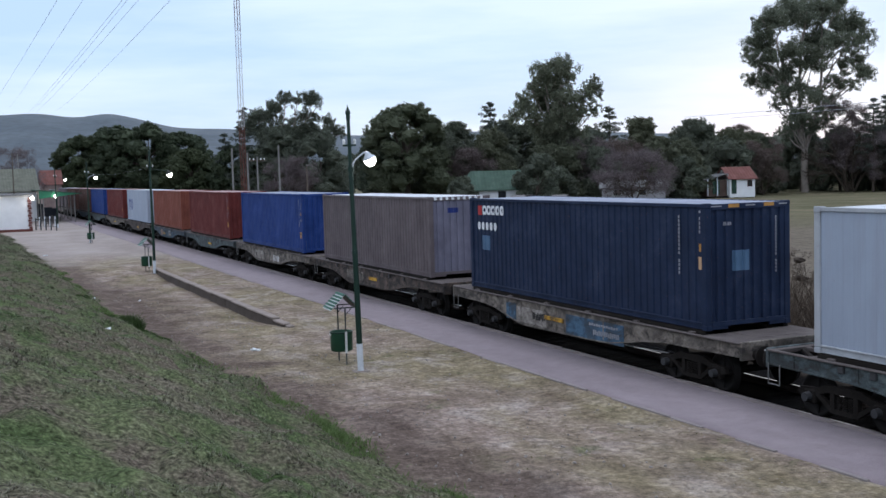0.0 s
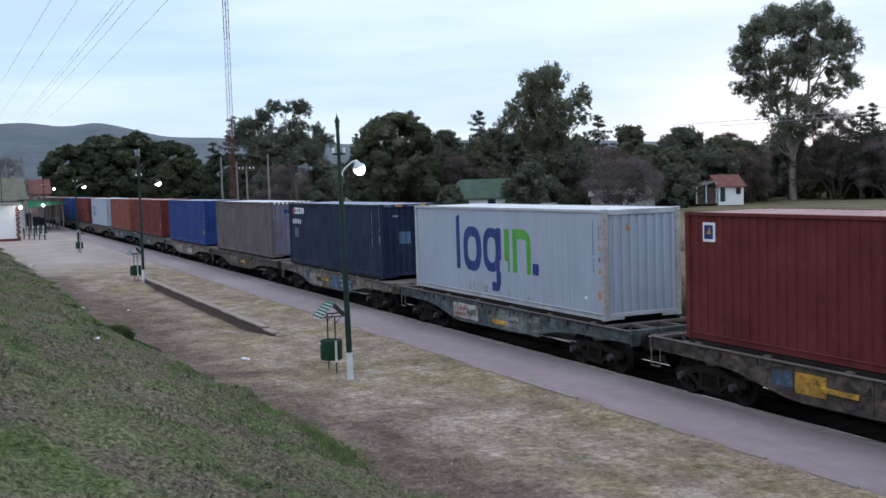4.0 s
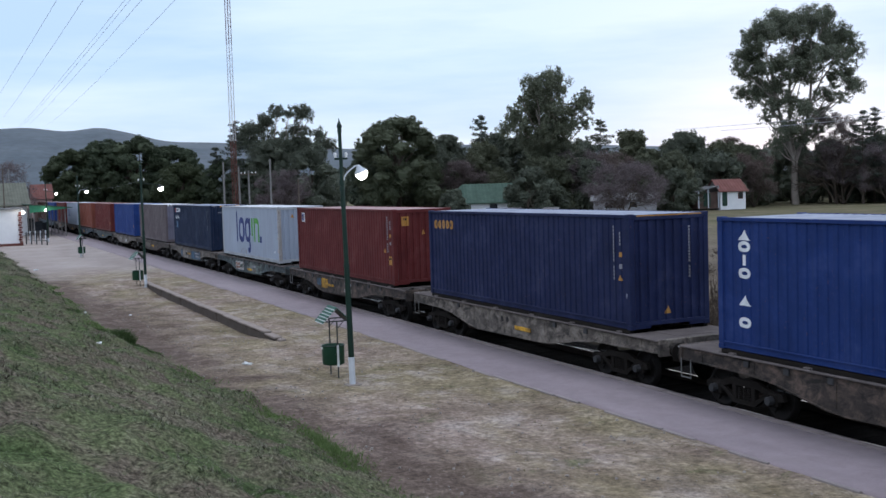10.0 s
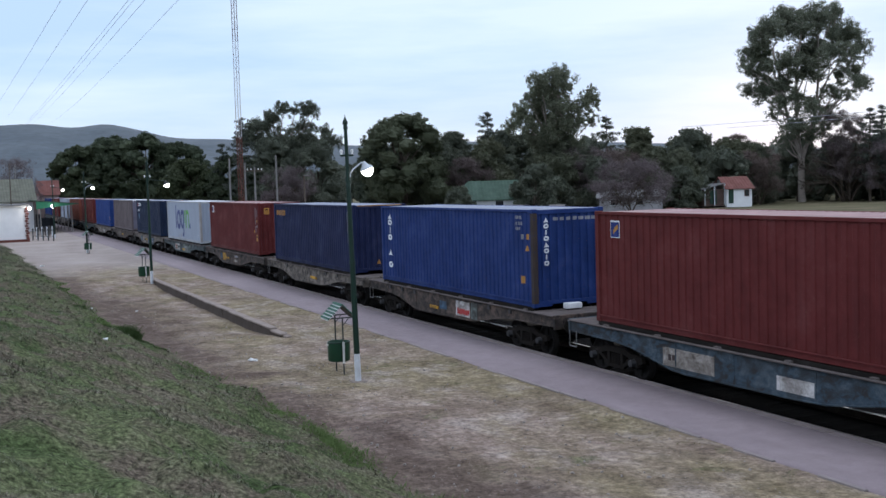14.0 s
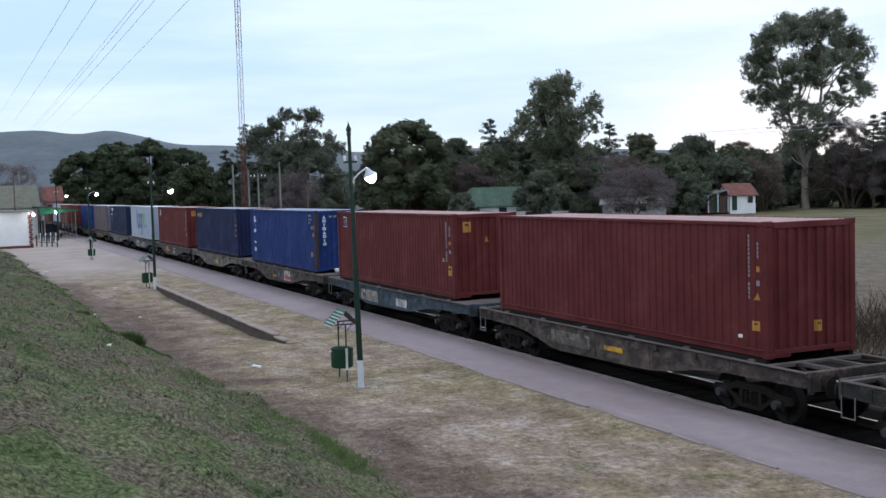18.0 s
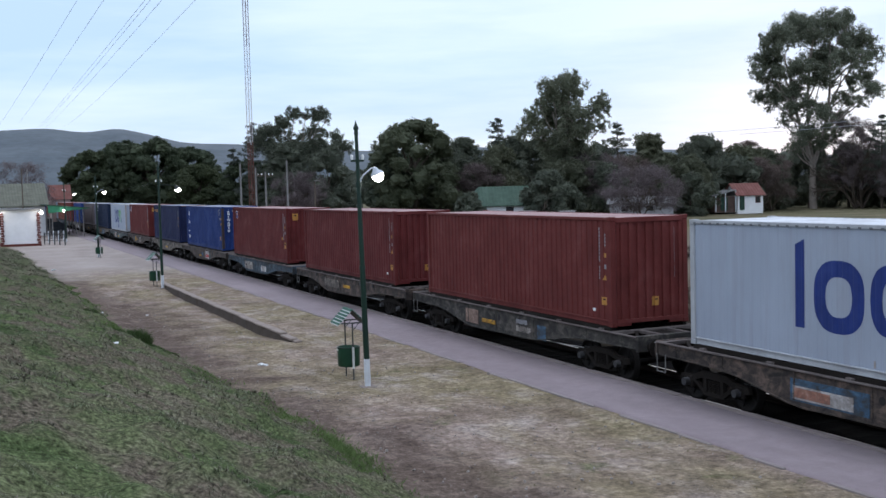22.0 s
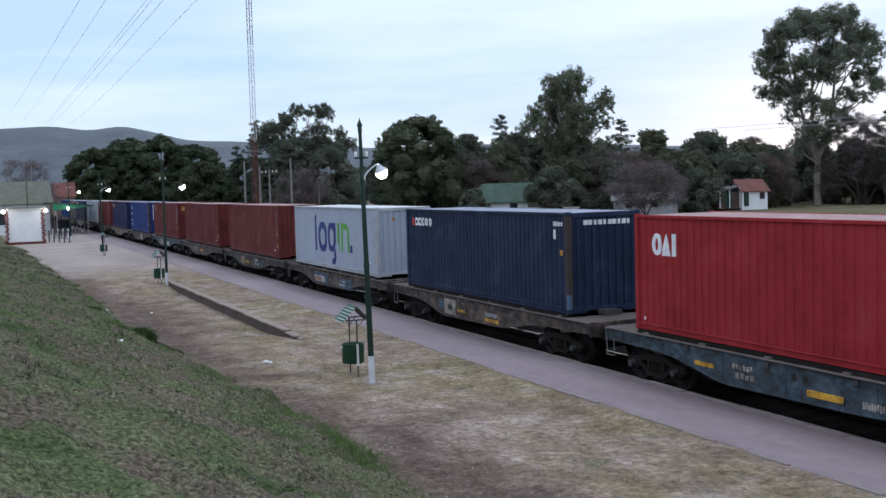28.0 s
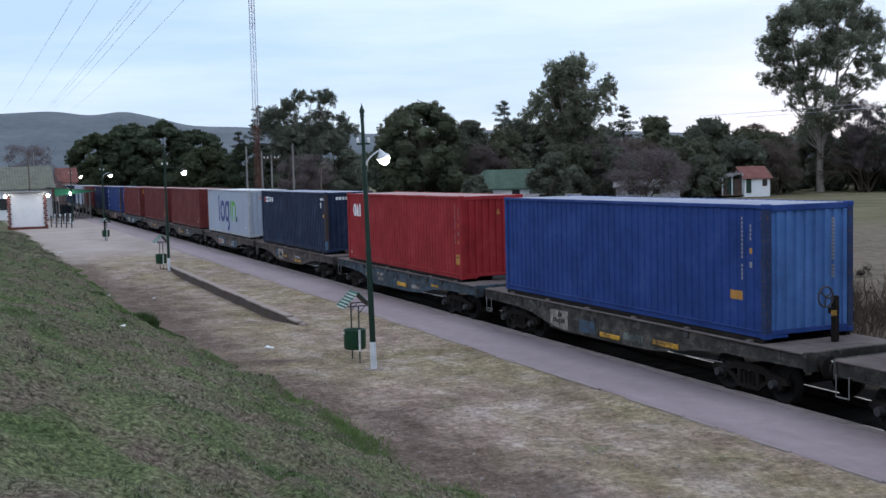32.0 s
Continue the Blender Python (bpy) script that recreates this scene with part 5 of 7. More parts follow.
# ---- trees ----
def leaf_cards(centres, normals, size, rng, slim=0.5):
    """Small leaf sprays: one bent quad each, turned at random."""
    n = len(centres)
    a = rng.normal(size=(n, 3)) * 0.55 + normals * 0.9 + (0, 0, 0.25)
    a /= np.linalg.norm(a, axis=1, keepdims=True)
    b = np.cross(a, rng.normal(size=(n, 3)))
    b /= np.linalg.norm(b, axis=1, keepdims=True) + 1e-9
    c = np.cross(a, b)
    s = size * rng.uniform(0.55, 1.3, (n, 1))
    v = np.stack([centres - b * s, centres - c * s * slim + a * s * 0.15, centres + b * s, centres + c * s * slim + a * s * 0.15], 1).reshape(-1, 3)
    return v, np.arange(4 * n).reshape(-1, 4)


def clump_leaves(clumps, per, size, rng, shell=0.55, slim=0.5):
    """Leaves on and in a set of ellipsoid clumps (x, y, z, rx, ry, rz)."""
    cs = np.array(clumps, float)
    vol = (cs[:, 3] * cs[:, 4] + cs[:, 4] * cs[:, 5] + cs[:, 3] * cs[:, 5])
    count = np.maximum(12, per * vol / vol.mean()).astype(int)
    idx = np.repeat(np.arange(len(cs)), count)
    d = rng.normal(size=(len(idx), 3))
    d /= np.linalg.norm(d, axis=1, keepdims=True)
    r = rng.uniform(shell, 1.0, (len(idx), 1)) ** 0.7 * (1 + np.clip(0.16 * rng.normal(size=(len(idx), 1)), -0.3, 0.24))
    return leaf_cards(cs[idx, :3] + d * r * cs[idx, 3:], d, size, rng, slim)


def clump_cores(clumps, rng, part_of=0.66, rings=5, around=8):
    """The dense inside of each clump: a lumpy closed shell of twigs and leaves."""
    cs = np.array(clumps, float)
    th = np.linspace(0.12, math.pi - 0.12, rings)
    ph = np.arange(around) * 2 * math.pi / around
    d = np.stack([np.outer(np.sin(th), np.cos(ph)), np.outer(np.sin(th), np.sin(ph)), np.outer(np.cos(th), np.ones(around))], -1).reshape(-1, 3)
    m = len(d)
    v = cs[:, None, :3] + d[None] * cs[:, None, 3:] * part_of * rng.uniform(0.7, 1.15, (len(cs), m, 1))
    q = [(i * around + j, i * around + (j + 1) % around, (i + 1) * around + (j + 1) % around, (i + 1) * around + j) for i in range(rings - 1) for j in range(around)]
    q = (np.array(q)[None] + np.arange(len(cs))[:, None, None] * m).reshape(-1, 4)
    return v.reshape(-1, 3), q


BARK_PALE = painted("bark_pale", (0.30, 0.26, 0.23), (0.14, 0.11, 0.09), 0.7, 0.9)
BARK_DARK = painted("bark_dark", (0.075, 0.058, 0.045), (0.13, 0.10, 0.08), 0.6, 0.95)
LEAF_EUC = foliage("leaves_eucalyptus", (0.145, 0.165, 0.125), (0.270, 0.295, 0.220))
LEAF_DARK = foliage("leaves_dark", (0.098, 0.114, 0.086), (0.186, 0.206, 0.152))
LEAF_PINE = foliage("needles_pine", (0.060, 0.080, 0.048), (0.115, 0.142, 0.084))
LEAF_MID = foliage("leaves_pine_near", (0.078, 0.098, 0.070), (0.148, 0.172, 0.120))
LEAF_CEDAR = foliage("needles_cedar", (0.070, 0.086, 0.074), (0.125, 0.145, 0.120))
TWIG = foliage("bare_twigs", (0.120, 0.098, 0.100), (0.235, 0.198, 0.205), 0.9)


def limb(s, a, b, r0, r1, rng, bend=0.12, n=4, sides=7):
    """A tapering bent limb."""
    a, b = np.array(a, float), np.array(b, float)
    off = rng.normal(size=3) * np.linalg.norm(b - a) * bend
    pts = [a + (b - a) * t + off * math.sin(math.pi * t) for t in np.linspace(0, 1, n + 1)]
    for i in range(n):
        s.cyl(pts[i], pts[i + 1], r0 + (r1 - r0) * i / n, r0 + (r1 - r0) * (i + 1) / n, sides, False)
    return pts


def tufted(lobes, subs, per, size, rng, slim=0.4, flat=0.8, core=0.7, spread=(0.55, 1.0)):
    """A crown of leaves: every lobe carries many small uneven tufts, thickest on its upper side."""
    big = np.array(lobes, float)
    area = big[:, 3] * big[:, 5]
    idx = np.repeat(np.arange(len(big)), np.maximum(4, subs * area / area.mean()).astype(int))
    d = rng.normal(size=(len(idx), 3)) + (0, 0, 0.25)
    d /= np.linalg.norm(d, axis=1, keepdims=True)
    centre = big[idx, :3] + d * big[idx, 3:] * rng.uniform(*spread, (len(idx), 1))
    r = big[idx, 3] * rng.uniform(0.13, 0.36, len(idx))
    tufts = np.column_stack([centre, r, r, r * flat])
    v, q = clump_leaves(tufts, per, size, rng, 0.15, slim)
    if core > 0:
        cv, cq = clump_cores(lobes, rng, core, 6, 10)
        v, q = np.concatenate([v, cv]), np.concatenate([q, cq + len(v)])
    return v, q


def tree(kind, x, y, top, width, label, seed, crown_from=0.3, lobes=None):
    rng = np.random.default_rng(seed)
    z0 = float(ground_z(x, y))
    h, r = top - z0, width / 2
    t = thing(kind[1], label, "tree", pose(x, y, z0), group=kind[1] + " group")
    wood, blobs = Shape(), []
    style = kind[0]
    if style == "euc":
        # lobes: across the view, up, radius
        bearing = math.atan2(x, y)
        across, along = np.array((math.cos(bearing), -math.sin(bearing), 0)), np.array((math.sin(bearing), math.cos(bearing), 0))
        fork = h * crown_from
        limb(wood, (0, 0, -0.4), (0, 0, fork), h * 0.019, h * 0.014, rng, 0.03, 6, 10)
        lead = [limb(wood, (0, 0, fork - 0.3), across * side * r * 0.32 + along * side * r * 0.15 + (0, 0, h * high), h * 0.010, h * 0.003, rng, 0.05, 6, 8) for side, high in ((-1, 0.72), (0.75, 0.8), (0.1, 0.86))]
        for u, z, s in lobes:
            c = across * u + along * rng.uniform(-0.45, 0.45) * r + (0, 0, z)
            blobs.append((*c, s, s, s * 0.82))
            stem = lead[0] if u < -0.15 * r else lead[1] if u > 0.2 * r else lead[2]
            start = min(stem, key=lambda p: abs(p[2] - max(fork, z * 0.72)))
            limb(wood, start, c, h * 0.0042, 0.05, rng, 0.10, 4, 6)
            for _ in range(3):
                limb(wood, c - (0, 0, s * 0.5), c + rng.normal(size=3) * s * 0.5, 0.06, 0.02, rng, 0.1, 2, 4)
    elif style == "dome":
        limb(wood, (0, 0, -0.3), (0, 0, h * 0.6), h * 0.03, h * 0.02, rng, 0.04, 4, 9)
        n = 46
        for k in range(n):
            a, q = k * 2.4 + rng.uniform(-0.3, 0.3), math.sqrt((k + 0.5) / n)
            s = r * rng.uniform(0.19, 0.28)
            zz = h * (crown_from + (1 - crown_from) * (1 - q ** 2.4) ** 0.45 * (rng.uniform(0.2, 0.7) if k % 4 == 3 else rng.uniform(0.91, 0.98))) - s * 0.62
            blobs.append((q * (r - s * 0.7) * math.cos(a), q * (r - s * 0.7) * math.sin(a), max(zz, s * 0.6), s, s, s * 0.72))
            if k % 3 == 0:
                limb(wood, (0, 0, h * 0.4), blobs[-1][:3], h * 0.012, 0.04, rng, 0.06, 3, 5)
        for k in range(12):
            a, s = k * 0.5236 + rng.uniform(-0.2, 0.2), r * rng.uniform(0.24, 0.34)
            blobs.append(((r - s) * 0.85 * math.cos(a), (r - s) * 0.85 * math.sin(a), h * rng.uniform(0.16, 0.46), s, s, s * 0.8))
    elif style == "broad":
        limb(wood, (0, 0, -0.3), (0, 0, h * 0.55), h * 0.025, h * 0.012, rng, 0.05, 4, 8)
        n = 17
        for k in range(n):
            f = (k + rng.uniform(0, 1)) / n
            w = r * (0.62 + 0.38 * math.sin(math.pi * min(1, f * 0.9 + 0.1))) * math.sqrt(max(0.04, 1 - max(0, f - 0.45) * 1.7))
            a, s = k * 2.4 + rng.uniform(-0.5, 0.5), r * rng.uniform(0.26, 0.46)
            q = math.sqrt(rng.uniform(0.15, 1)) * max(0.1, w - s * 0.4)
            blobs.append((q * math.cos(a), q * math.sin(a), min(max(f * h, s * 0.5), h - s * 0.8), s, s, s * rng.uniform(0.65, 1.0)))
            if k % 2 == 0:
                limb(wood, (0, 0, h * 0.3), blobs[-1][:3], h * 0.008, 0.03, rng, 0.08, 3, 5)
    elif style == "conifer":
        wood.cyl((0, 0, -0.3), (0, 0, h * 0.99), h * 0.016, 0.03, 8)
        n = int(h * 2.6)
        for k in range(n):
            f = (k + rng.uniform(0, 1)) / n
            zz = h * (crown_from + (0.985 - crown_from) * f)
            a, rr = k * 2.4 + rng.uniform(-0.6, 0.6), r * ((1 - f) ** 0.7 * rng.uniform(0.2, 1.0) ** 0.8 * 1.2 + 0.05)
            tip = np.array((rr * math.cos(a), rr * math.sin(a), zz + rr * rng.uniform(-0.22, 0.38)))
            wood.cyl((0, 0, zz), tip, 0.05, 0.012, 4, False)
            for u in np.arange(0.25, 1.02, 0.16):
                s = 0.05 * r + 0.085 * rr * (1.25 - u) + 0.10
                blobs.append((tip[0] * u + rng.normal() * 0.15, tip[1] * u + rng.normal() * 0.15, zz + (tip[2] - zz) * u - s * 0.2, s * 1.15, s * 1.15, s * rng.uniform(0.5, 0.95)))
    elif style == "bare":
        def grow(p, way, length, rad, depth):
            q = p + way * length
            wood.cyl(p, q, rad, rad * 0.65, 5, False)
            if depth == 0:
                return
            for _ in range(3 if depth > 1 else 4):
                nw = way + rng.normal(size=3) * 0.55 + np.array((0, 0, 0.12))
                grow(p + way * length * rng.uniform(0.6, 1.0), nw / np.linalg.norm(nw), length * rng.uniform(0.55, 0.85), rad * 0.6, depth - 1)
        for k in range(5):
            a = 2 * math.pi * k / 5
            wv = np.array((0.6 * math.cos(a), 0.6 * math.sin(a), 1.0))
            grow(np.zeros(3), wv / np.linalg.norm(wv), h * 0.26, h * 0.016, 4)
        for k in range(70):
            a, q, f = rng.uniform(0, 2 * math.pi), math.sqrt(rng.uniform(0, 1)), rng.uniform(0.25, 0.92)
            w = r * math.sin(math.pi * min(1.0, 0.25 + 0.6 * f))
            blobs.append((q * w * math.cos(a), q * w * math.sin(a), f * h, 0.22 * r, 0.22 * r, 0.16 * r))
    part("trunk", wood, BARK_PALE if style == "euc" else BARK_DARK, t)
    if style == "euc":
        v, q = tufted(blobs, 60, 48, 0.19, rng, 0.32, 1.1 if width < 18 else 0.85, 0.22, (0.15, 1.12))
    elif style == "dome":
        v, q = tufted(blobs, 24, 26, 0.23 if y < 150 else 0.32, rng, 0.34, 0.7, 0.74)
    elif style == "broad":
        v, q = tufted(blobs, 32, 24, 0.215, rng, 0.4, 0.85, 0.70)
    elif style == "conifer":
        v, q = clump_leaves(blobs, 26, 0.20, rng, 0.2, 0.3)
    else:
        v, q = clump_leaves(blobs, 120, 0.38, rng, 0.2, 0.06)
    mat = dict(euc=LEAF_DARK if y > 150 else LEAF_EUC, dome=LEAF_MID if y < 150 else LEAF_PINE, broad=LEAF_DARK, conifer=LEAF_CEDAR, bare=TWIG)[style]
    crown = new("crown", quads_mesh("crown", v, q, mat))
    crown.parent = t
    return t


# foliage masses of the three tall eucalypts: across, up, radius
LONE_GUM = [
    (2.8, 27.7, 2.7), (-1.7, 27.1, 3.0), (-4.8, 25.2, 2.7), (0.6, 25.9, 2.3), (4.8, 27.4, 1.8), (6.0, 24.3, 2.8), (8.4, 22.8, 1.9),
    (-6.4, 22.6, 2.6), (-7.6, 20.5, 1.8), (1.6, 22.6, 2.7), (-2.1, 20.6, 2.5), (-5.5, 20.2, 2.1), (-7.7, 17.4, 1.8), (-5.1, 17.2, 2.6),
    (-2.8, 17.2, 2.2), (1.1, 19.2, 2.5), (4.0, 21.6, 2.1), (7.0, 21.6, 1.9), (5.1, 15.6, 1.4), (8.0, 17.2, 1.8), (3.2, 16.1, 1.2),
    (-0.8, 15.4, 1.9), (-2.9, 14.4, 1.8), (1.3, 13.9, 2.0), (3.7, 12.9, 1.5), (-0.8, 11.5, 2.1), (1.6, 10.8, 1.8), (-2.4, 9.7, 1.6),
    (-2.6, 8.8, 1.5), (1.2, 9.4, 1.6), (3.2, 10.6, 1.5), (-0.6, 10.8, 1.7),
]
LONE_GUM_LOW = [
    (5.5, 18.6, 1.8), (7.4, 19.6, 1.8), (4.6, 16.2, 1.6), (8.4, 17.2, 1.6), (6.4, 15.2, 1.3), (3.6, 13.6, 1.6), (5.0, 12.2, 1.3), (2.2, 12.0, 1.5), (-4.2, 13.0, 1.4),
]
FIELD_GUM = [
    (0.0, 16.7, 2.0), (-2.3, 15.7, 1.9), (-3.7, 14.8, 1.1), (1.1, 15.7, 1.2), (-0.7, 14.4, 2.0), (-2.4, 13.6, 1.9), (-4.6, 12.8, 1.6),
    (-5.7, 11.2, 1.4), (-3.9, 10.9, 1.5), (-1.3, 11.9, 2.0), (0.5, 12.8, 1.8), (1.6, 11.4, 1.5), (4.0, 14.4, 1.5), (4.4, 15.6, 0.9),
    (2.9, 13.2, 1.4), (5.0, 13.6, 0.9), (2.4, 11.4, 1.4), (4.2, 11.6, 1.1), (0.0, 10.5, 1.8), (-1.6, 8.9, 2.5), (1.1, 8.6, 2.2),
    (-0.4, 6.7, 2.5), (1.6, 5.9, 2.0),
]
WOOD_GUM = [
    (-1.3, 17.3, 1.6), (0.9, 17.5, 1.4), (3.1, 17.2, 1.9), (4.4, 16.4, 0.9), (-3.1, 16.0, 1.9), (-4.8, 14.7, 2.0), (-6.5, 14.1, 1.9),
    (-7.2, 12.4, 2.1), (2.1, 14.6, 1.8), (0.1, 13.8, 1.4), (-2.3, 14.1, 1.2), (3.6, 14.1, 1.1), (5.8, 13.5, 1.6), (6.9, 11.7, 1.8),
    (8.3, 11.6, 1.1), (2.8, 12.4, 1.6), (-0.7, 12.1, 1.9), (-3.8, 12.2, 1.8), (-4.8, 10.9, 2.1), (-2.0, 10.1, 2.5), (1.0, 10.6, 2.5),
    (4.1, 10.6, 2.5),
]
EUC, PINE, BROAD, CONIFER, BARE = ("euc", "eucalyptus_tree"), ("dome", "umbrella_pine"), ("broad", "evergreen_tree"), ("conifer", "cedar_tree"), ("bare", "bare_tree")
FOREST = [  # kind, x, y, top, width, where the crown begins, words
    (PINE, 23.4, 229, 15.0, 14, 0.03, "dark umbrella pine with a dense flat crown"),
    (PINE, 30, 230, 16.7, 17, 0.03, "dark umbrella pine with a dense rounded crown"),
    (PINE, 36, 227, 17.2, 18, 0.03, "dark umbrella pine with a dense rounded crown"),
    (PINE, 43, 223, 15.4, 14, 0.03, "dark umbrella pine with a dense rounded crown"),
    (CONIFER, 42.3, 170, 16.3, 8, 0.15, "tall dark conifer beside the mast"),
    (EUC, 54.2, 182, 19.6, 15, 0.30, "tall eucalyptus with an airy crown among dark trees"),
    (PINE, 57.2, 138.7, 15.2, 14.5, 0.1, "dark dome-shaped pine with a dense crown"),
    (BROAD, 60.6, 158.8, 12.3, 8, 0.2, "dark evergreen tree at the edge of the wood"),
    (BROAD, 67.8, 145, 12.5, 8.5, 0.2, "dark evergreen tree at the edge of the wood"),
    (CONIFER, 74.8, 147, 15.6, 9.5, 0.3, "ragged cedar standing out of dark trees"),
    (BROAD, 76.9, 146, 12.8, 8, 0.2, "dark evergreen tree at the edge of the wood"),
    (EUC, 71.5, 120.4, 19.6, 12.8, 0.26, "tall grey-green eucalyptus with a pale trunk"),
    (CONIFER, 90.3, 138, 14.4, 8, 0.3, "ragged cedar standing out of dark trees"),
    (BROAD, 91.5, 131, 11.9, 9, 0.2, "dark evergreen tree at the edge of the wood"),
    (BROAD, 91.5, 119, 11.4, 9, 0.2, "dark evergreen tree at the edge of the wood"),
    (BROAD, 105.4, 127, 9.9, 9, 0.2, "dark evergreen tree at the edge of the wood"),
    (EUC, 116.1, 124.7, 31.4, 20, 0.21, "very tall eucalyptus standing alone in the field"),
    (CONIFER, 119.7, 115, 13.9, 9, 0.2, "ragged cedar standing out of dark trees"),
    (BROAD, 123, 124.6, 10.4, 11, 0.2, "dark evergreen tree at the edge of the wood"),
    (BROAD, 127, 119, 10.8, 10, 0.2, "dark evergreen tree at the edge of the wood"),
    (PINE, 45, 186, 11.0, 11, 0.1, "dark rounded pine at the edge of the wood"),
    (PINE, 38, 192, 10.5, 11, 0.1, "dark rounded pine at the edge of the wood"),
    (BROAD, 50, 178, 13.5, 11, 0.2, "dark evergreen tree at the edge of the wood"),
    (BROAD, 57, 176, 12.5, 12, 0.2, "dark evergreen tree at the edge of the wood"),
    (PINE, 54.5, 141, 10.5, 8, 0.2, "dark dome-shaped pine with a dense crown"),
    (BROAD, 63.5, 141, 10.5, 10, 0.2, "dark evergreen tree at the edge of the wood"),
    (BROAD, 70.5, 139, 11.0, 10, 0.2, "dark evergreen tree at the edge of the wood"),
    (BROAD, 69.5, 118, 8.0, 8, 0.2, "dark evergreen tree at the edge of the wood"),
    (BROAD, 74.5, 117, 7.6, 8, 0.2, "dark evergreen tree at the edge of the wood"),
    (BROAD, 84, 134, 11.0, 10, 0.2, "dark evergreen tree at the edge of the wood"),
    (BROAD, 86.5, 121, 9.0, 8, 0.2, "dark evergreen tree at the edge of the wood"),
    (BROAD, 98, 129, 10.3, 10, 0.2, "dark evergreen tree at the edge of the wood"),
    (BROAD, 99, 121, 8.6, 9, 0.2, "dark evergreen tree at the edge of the wood"),
    (BROAD, 110, 128, 9.6, 10, 0.2, "dark evergreen tree at the edge of the wood"),
    (BROAD, 121, 131, 10.5, 10, 0.2, "dark evergreen tree at the edge of the wood"),
    (BROAD, 128, 117, 10.5, 11, 0.2, "dark evergreen tree at the edge of the wood"),
    (BROAD, 127, 106, 10.3, 11, 0.2, "dark evergreen tree at the edge of the wood"),
    (BROAD, 130, 96, 10.6, 11, 0.2, "dark evergreen tree at the edge of the wood"),
    (BROAD, 58.6, 104, 6.6, 5.5, 0.1, "dark bushy tree beside the green-roofed house"),
    (BROAD, 50.3, 106.5, 4.2, 4, 0.1, "dark bush beside the green-roofed house"),
    (BROAD, 63.5, 108, 5.2, 5, 0.1, "dark bush at the edge of the wood"),
    (BROAD, 83.0, 110, 6.0, 5, 0.1, "dark bushy tree beside the low house"),
    (BROAD, 84.6, 113.0, 8.2, 6.6, 0.1, "dark bushy tree beside the hut"),
    (BARE, 74.5, 119.5, 9.5, 9, 0.2, "leafless greyish tree at the edge of the wood"),
    (BARE, 81, 122, 9.0, 9, 0.2, "leafless greyish tree at the edge of the wood"),
    (BARE, 66, 137, 8.5, 8, 0.2, "leafless greyish tree at the edge of the wood"),
    (BARE, 104, 120, 8.5, 7, 0.2, "leafless greyish tree at the edge of the wood"),
    (BARE, 121.5, 112, 9.5, 9, 0.2, "leafless greyish tree at the edge of the wood"),
    (BARE, 47, 160, 8.0, 9, 0.2, "leafless greyish tree at the edge of the wood"),
    (BARE, 119.5, 118.5, 13.0, 6, 0.2, "leafless slender tree beside the eucalyptus"),
    (BARE, 108.5, 130, 11.5, 5, 0.2, "leafless slender tree at the edge of the wood"),
    (BARE, 9.3, 205, 12.0, 12, 0.2, "leafless spreading tree behind the station"),
    (BARE, 70.6, 103.1, 7.0, 9.5, 0.2, "leafless spreading tree with mauve twigs"),
    (BROAD, 66, 160, 11.5, 11, 0.15, "dark evergreen tree at the edge of the wood"),
    (BROAD, 83, 143, 12.2, 11, 0.15, "dark evergreen tree at the edge of the wood"),
    (BROAD, 79.4, 144.6, 12.2, 10, 0.15, "dark evergreen tree at the edge of the wood"),
    (CONIFER, 123.7, 116.6, 14.4, 8, 0.25, "ragged cedar standing out of dark trees"),
    (CONIFER, 42.7, 185, 13.0, 8, 0.1, "dark ragged conifer beside the pines"),
    (BARE, 119.2, 119.5, 15.0, 8, 0.2, "leafless greyish tree beside the eucalyptus"),
]
for i, (kind, x, y, top, width, crown_from, words) in enumerate(FOREST):
    tree(kind, x, y, top, width, words, 100 + i, crown_from=crown_from, lobes=LONE_GUM + LONE_GUM_LOW if top > 30 else FIELD_GUM if x > 60 else WOOD_GUM)

# the wood behind, as one mass
rng = np.random.default_rng(55)
m = 420
a = np.radians(rng.uniform(14, 58, m))
d = rng.uniform(182, 225, m)
wx, wy = np.sin(a) * d, np.cos(a) * d
wz = ground_z(wx, wy)
wh = rng.uniform(1.0, 7.8, m) + 1.6 * lumps(wx, wy, 2.5, 3.0)
s = rng.uniform(1.6, 3.0, m)
v, q = tufted(np.stack([wx, wy, wz + wh, s, s, s * 0.85], 1), 12, 20, 0.38, rng, 0.4, 0.85, 0.8)
tagged(new("far_wood", quads_mesh("far_wood", v, q, LEAF_DARK)), "dark evergreen wood beyond the field", "wood", kind="stuff")


# ---- lamp posts along the platform ----
GREEN = painted("post_green", (0.009, 0.030, 0.020), (0.02, 0.028, 0.024), 0.4, 0.45)
POST_WHITE = painted("post_white", (0.62, 0.66, 0.70), (0.3, 0.28, 0.25), 0.6, 0.7)
LAMP_GLOW = glowing("lamp_glow", (1.0, 0.95, 0.88), 14.0)
PORCELAIN = plain("insulator_white", (0.7, 0.7, 0.68), 0.3)


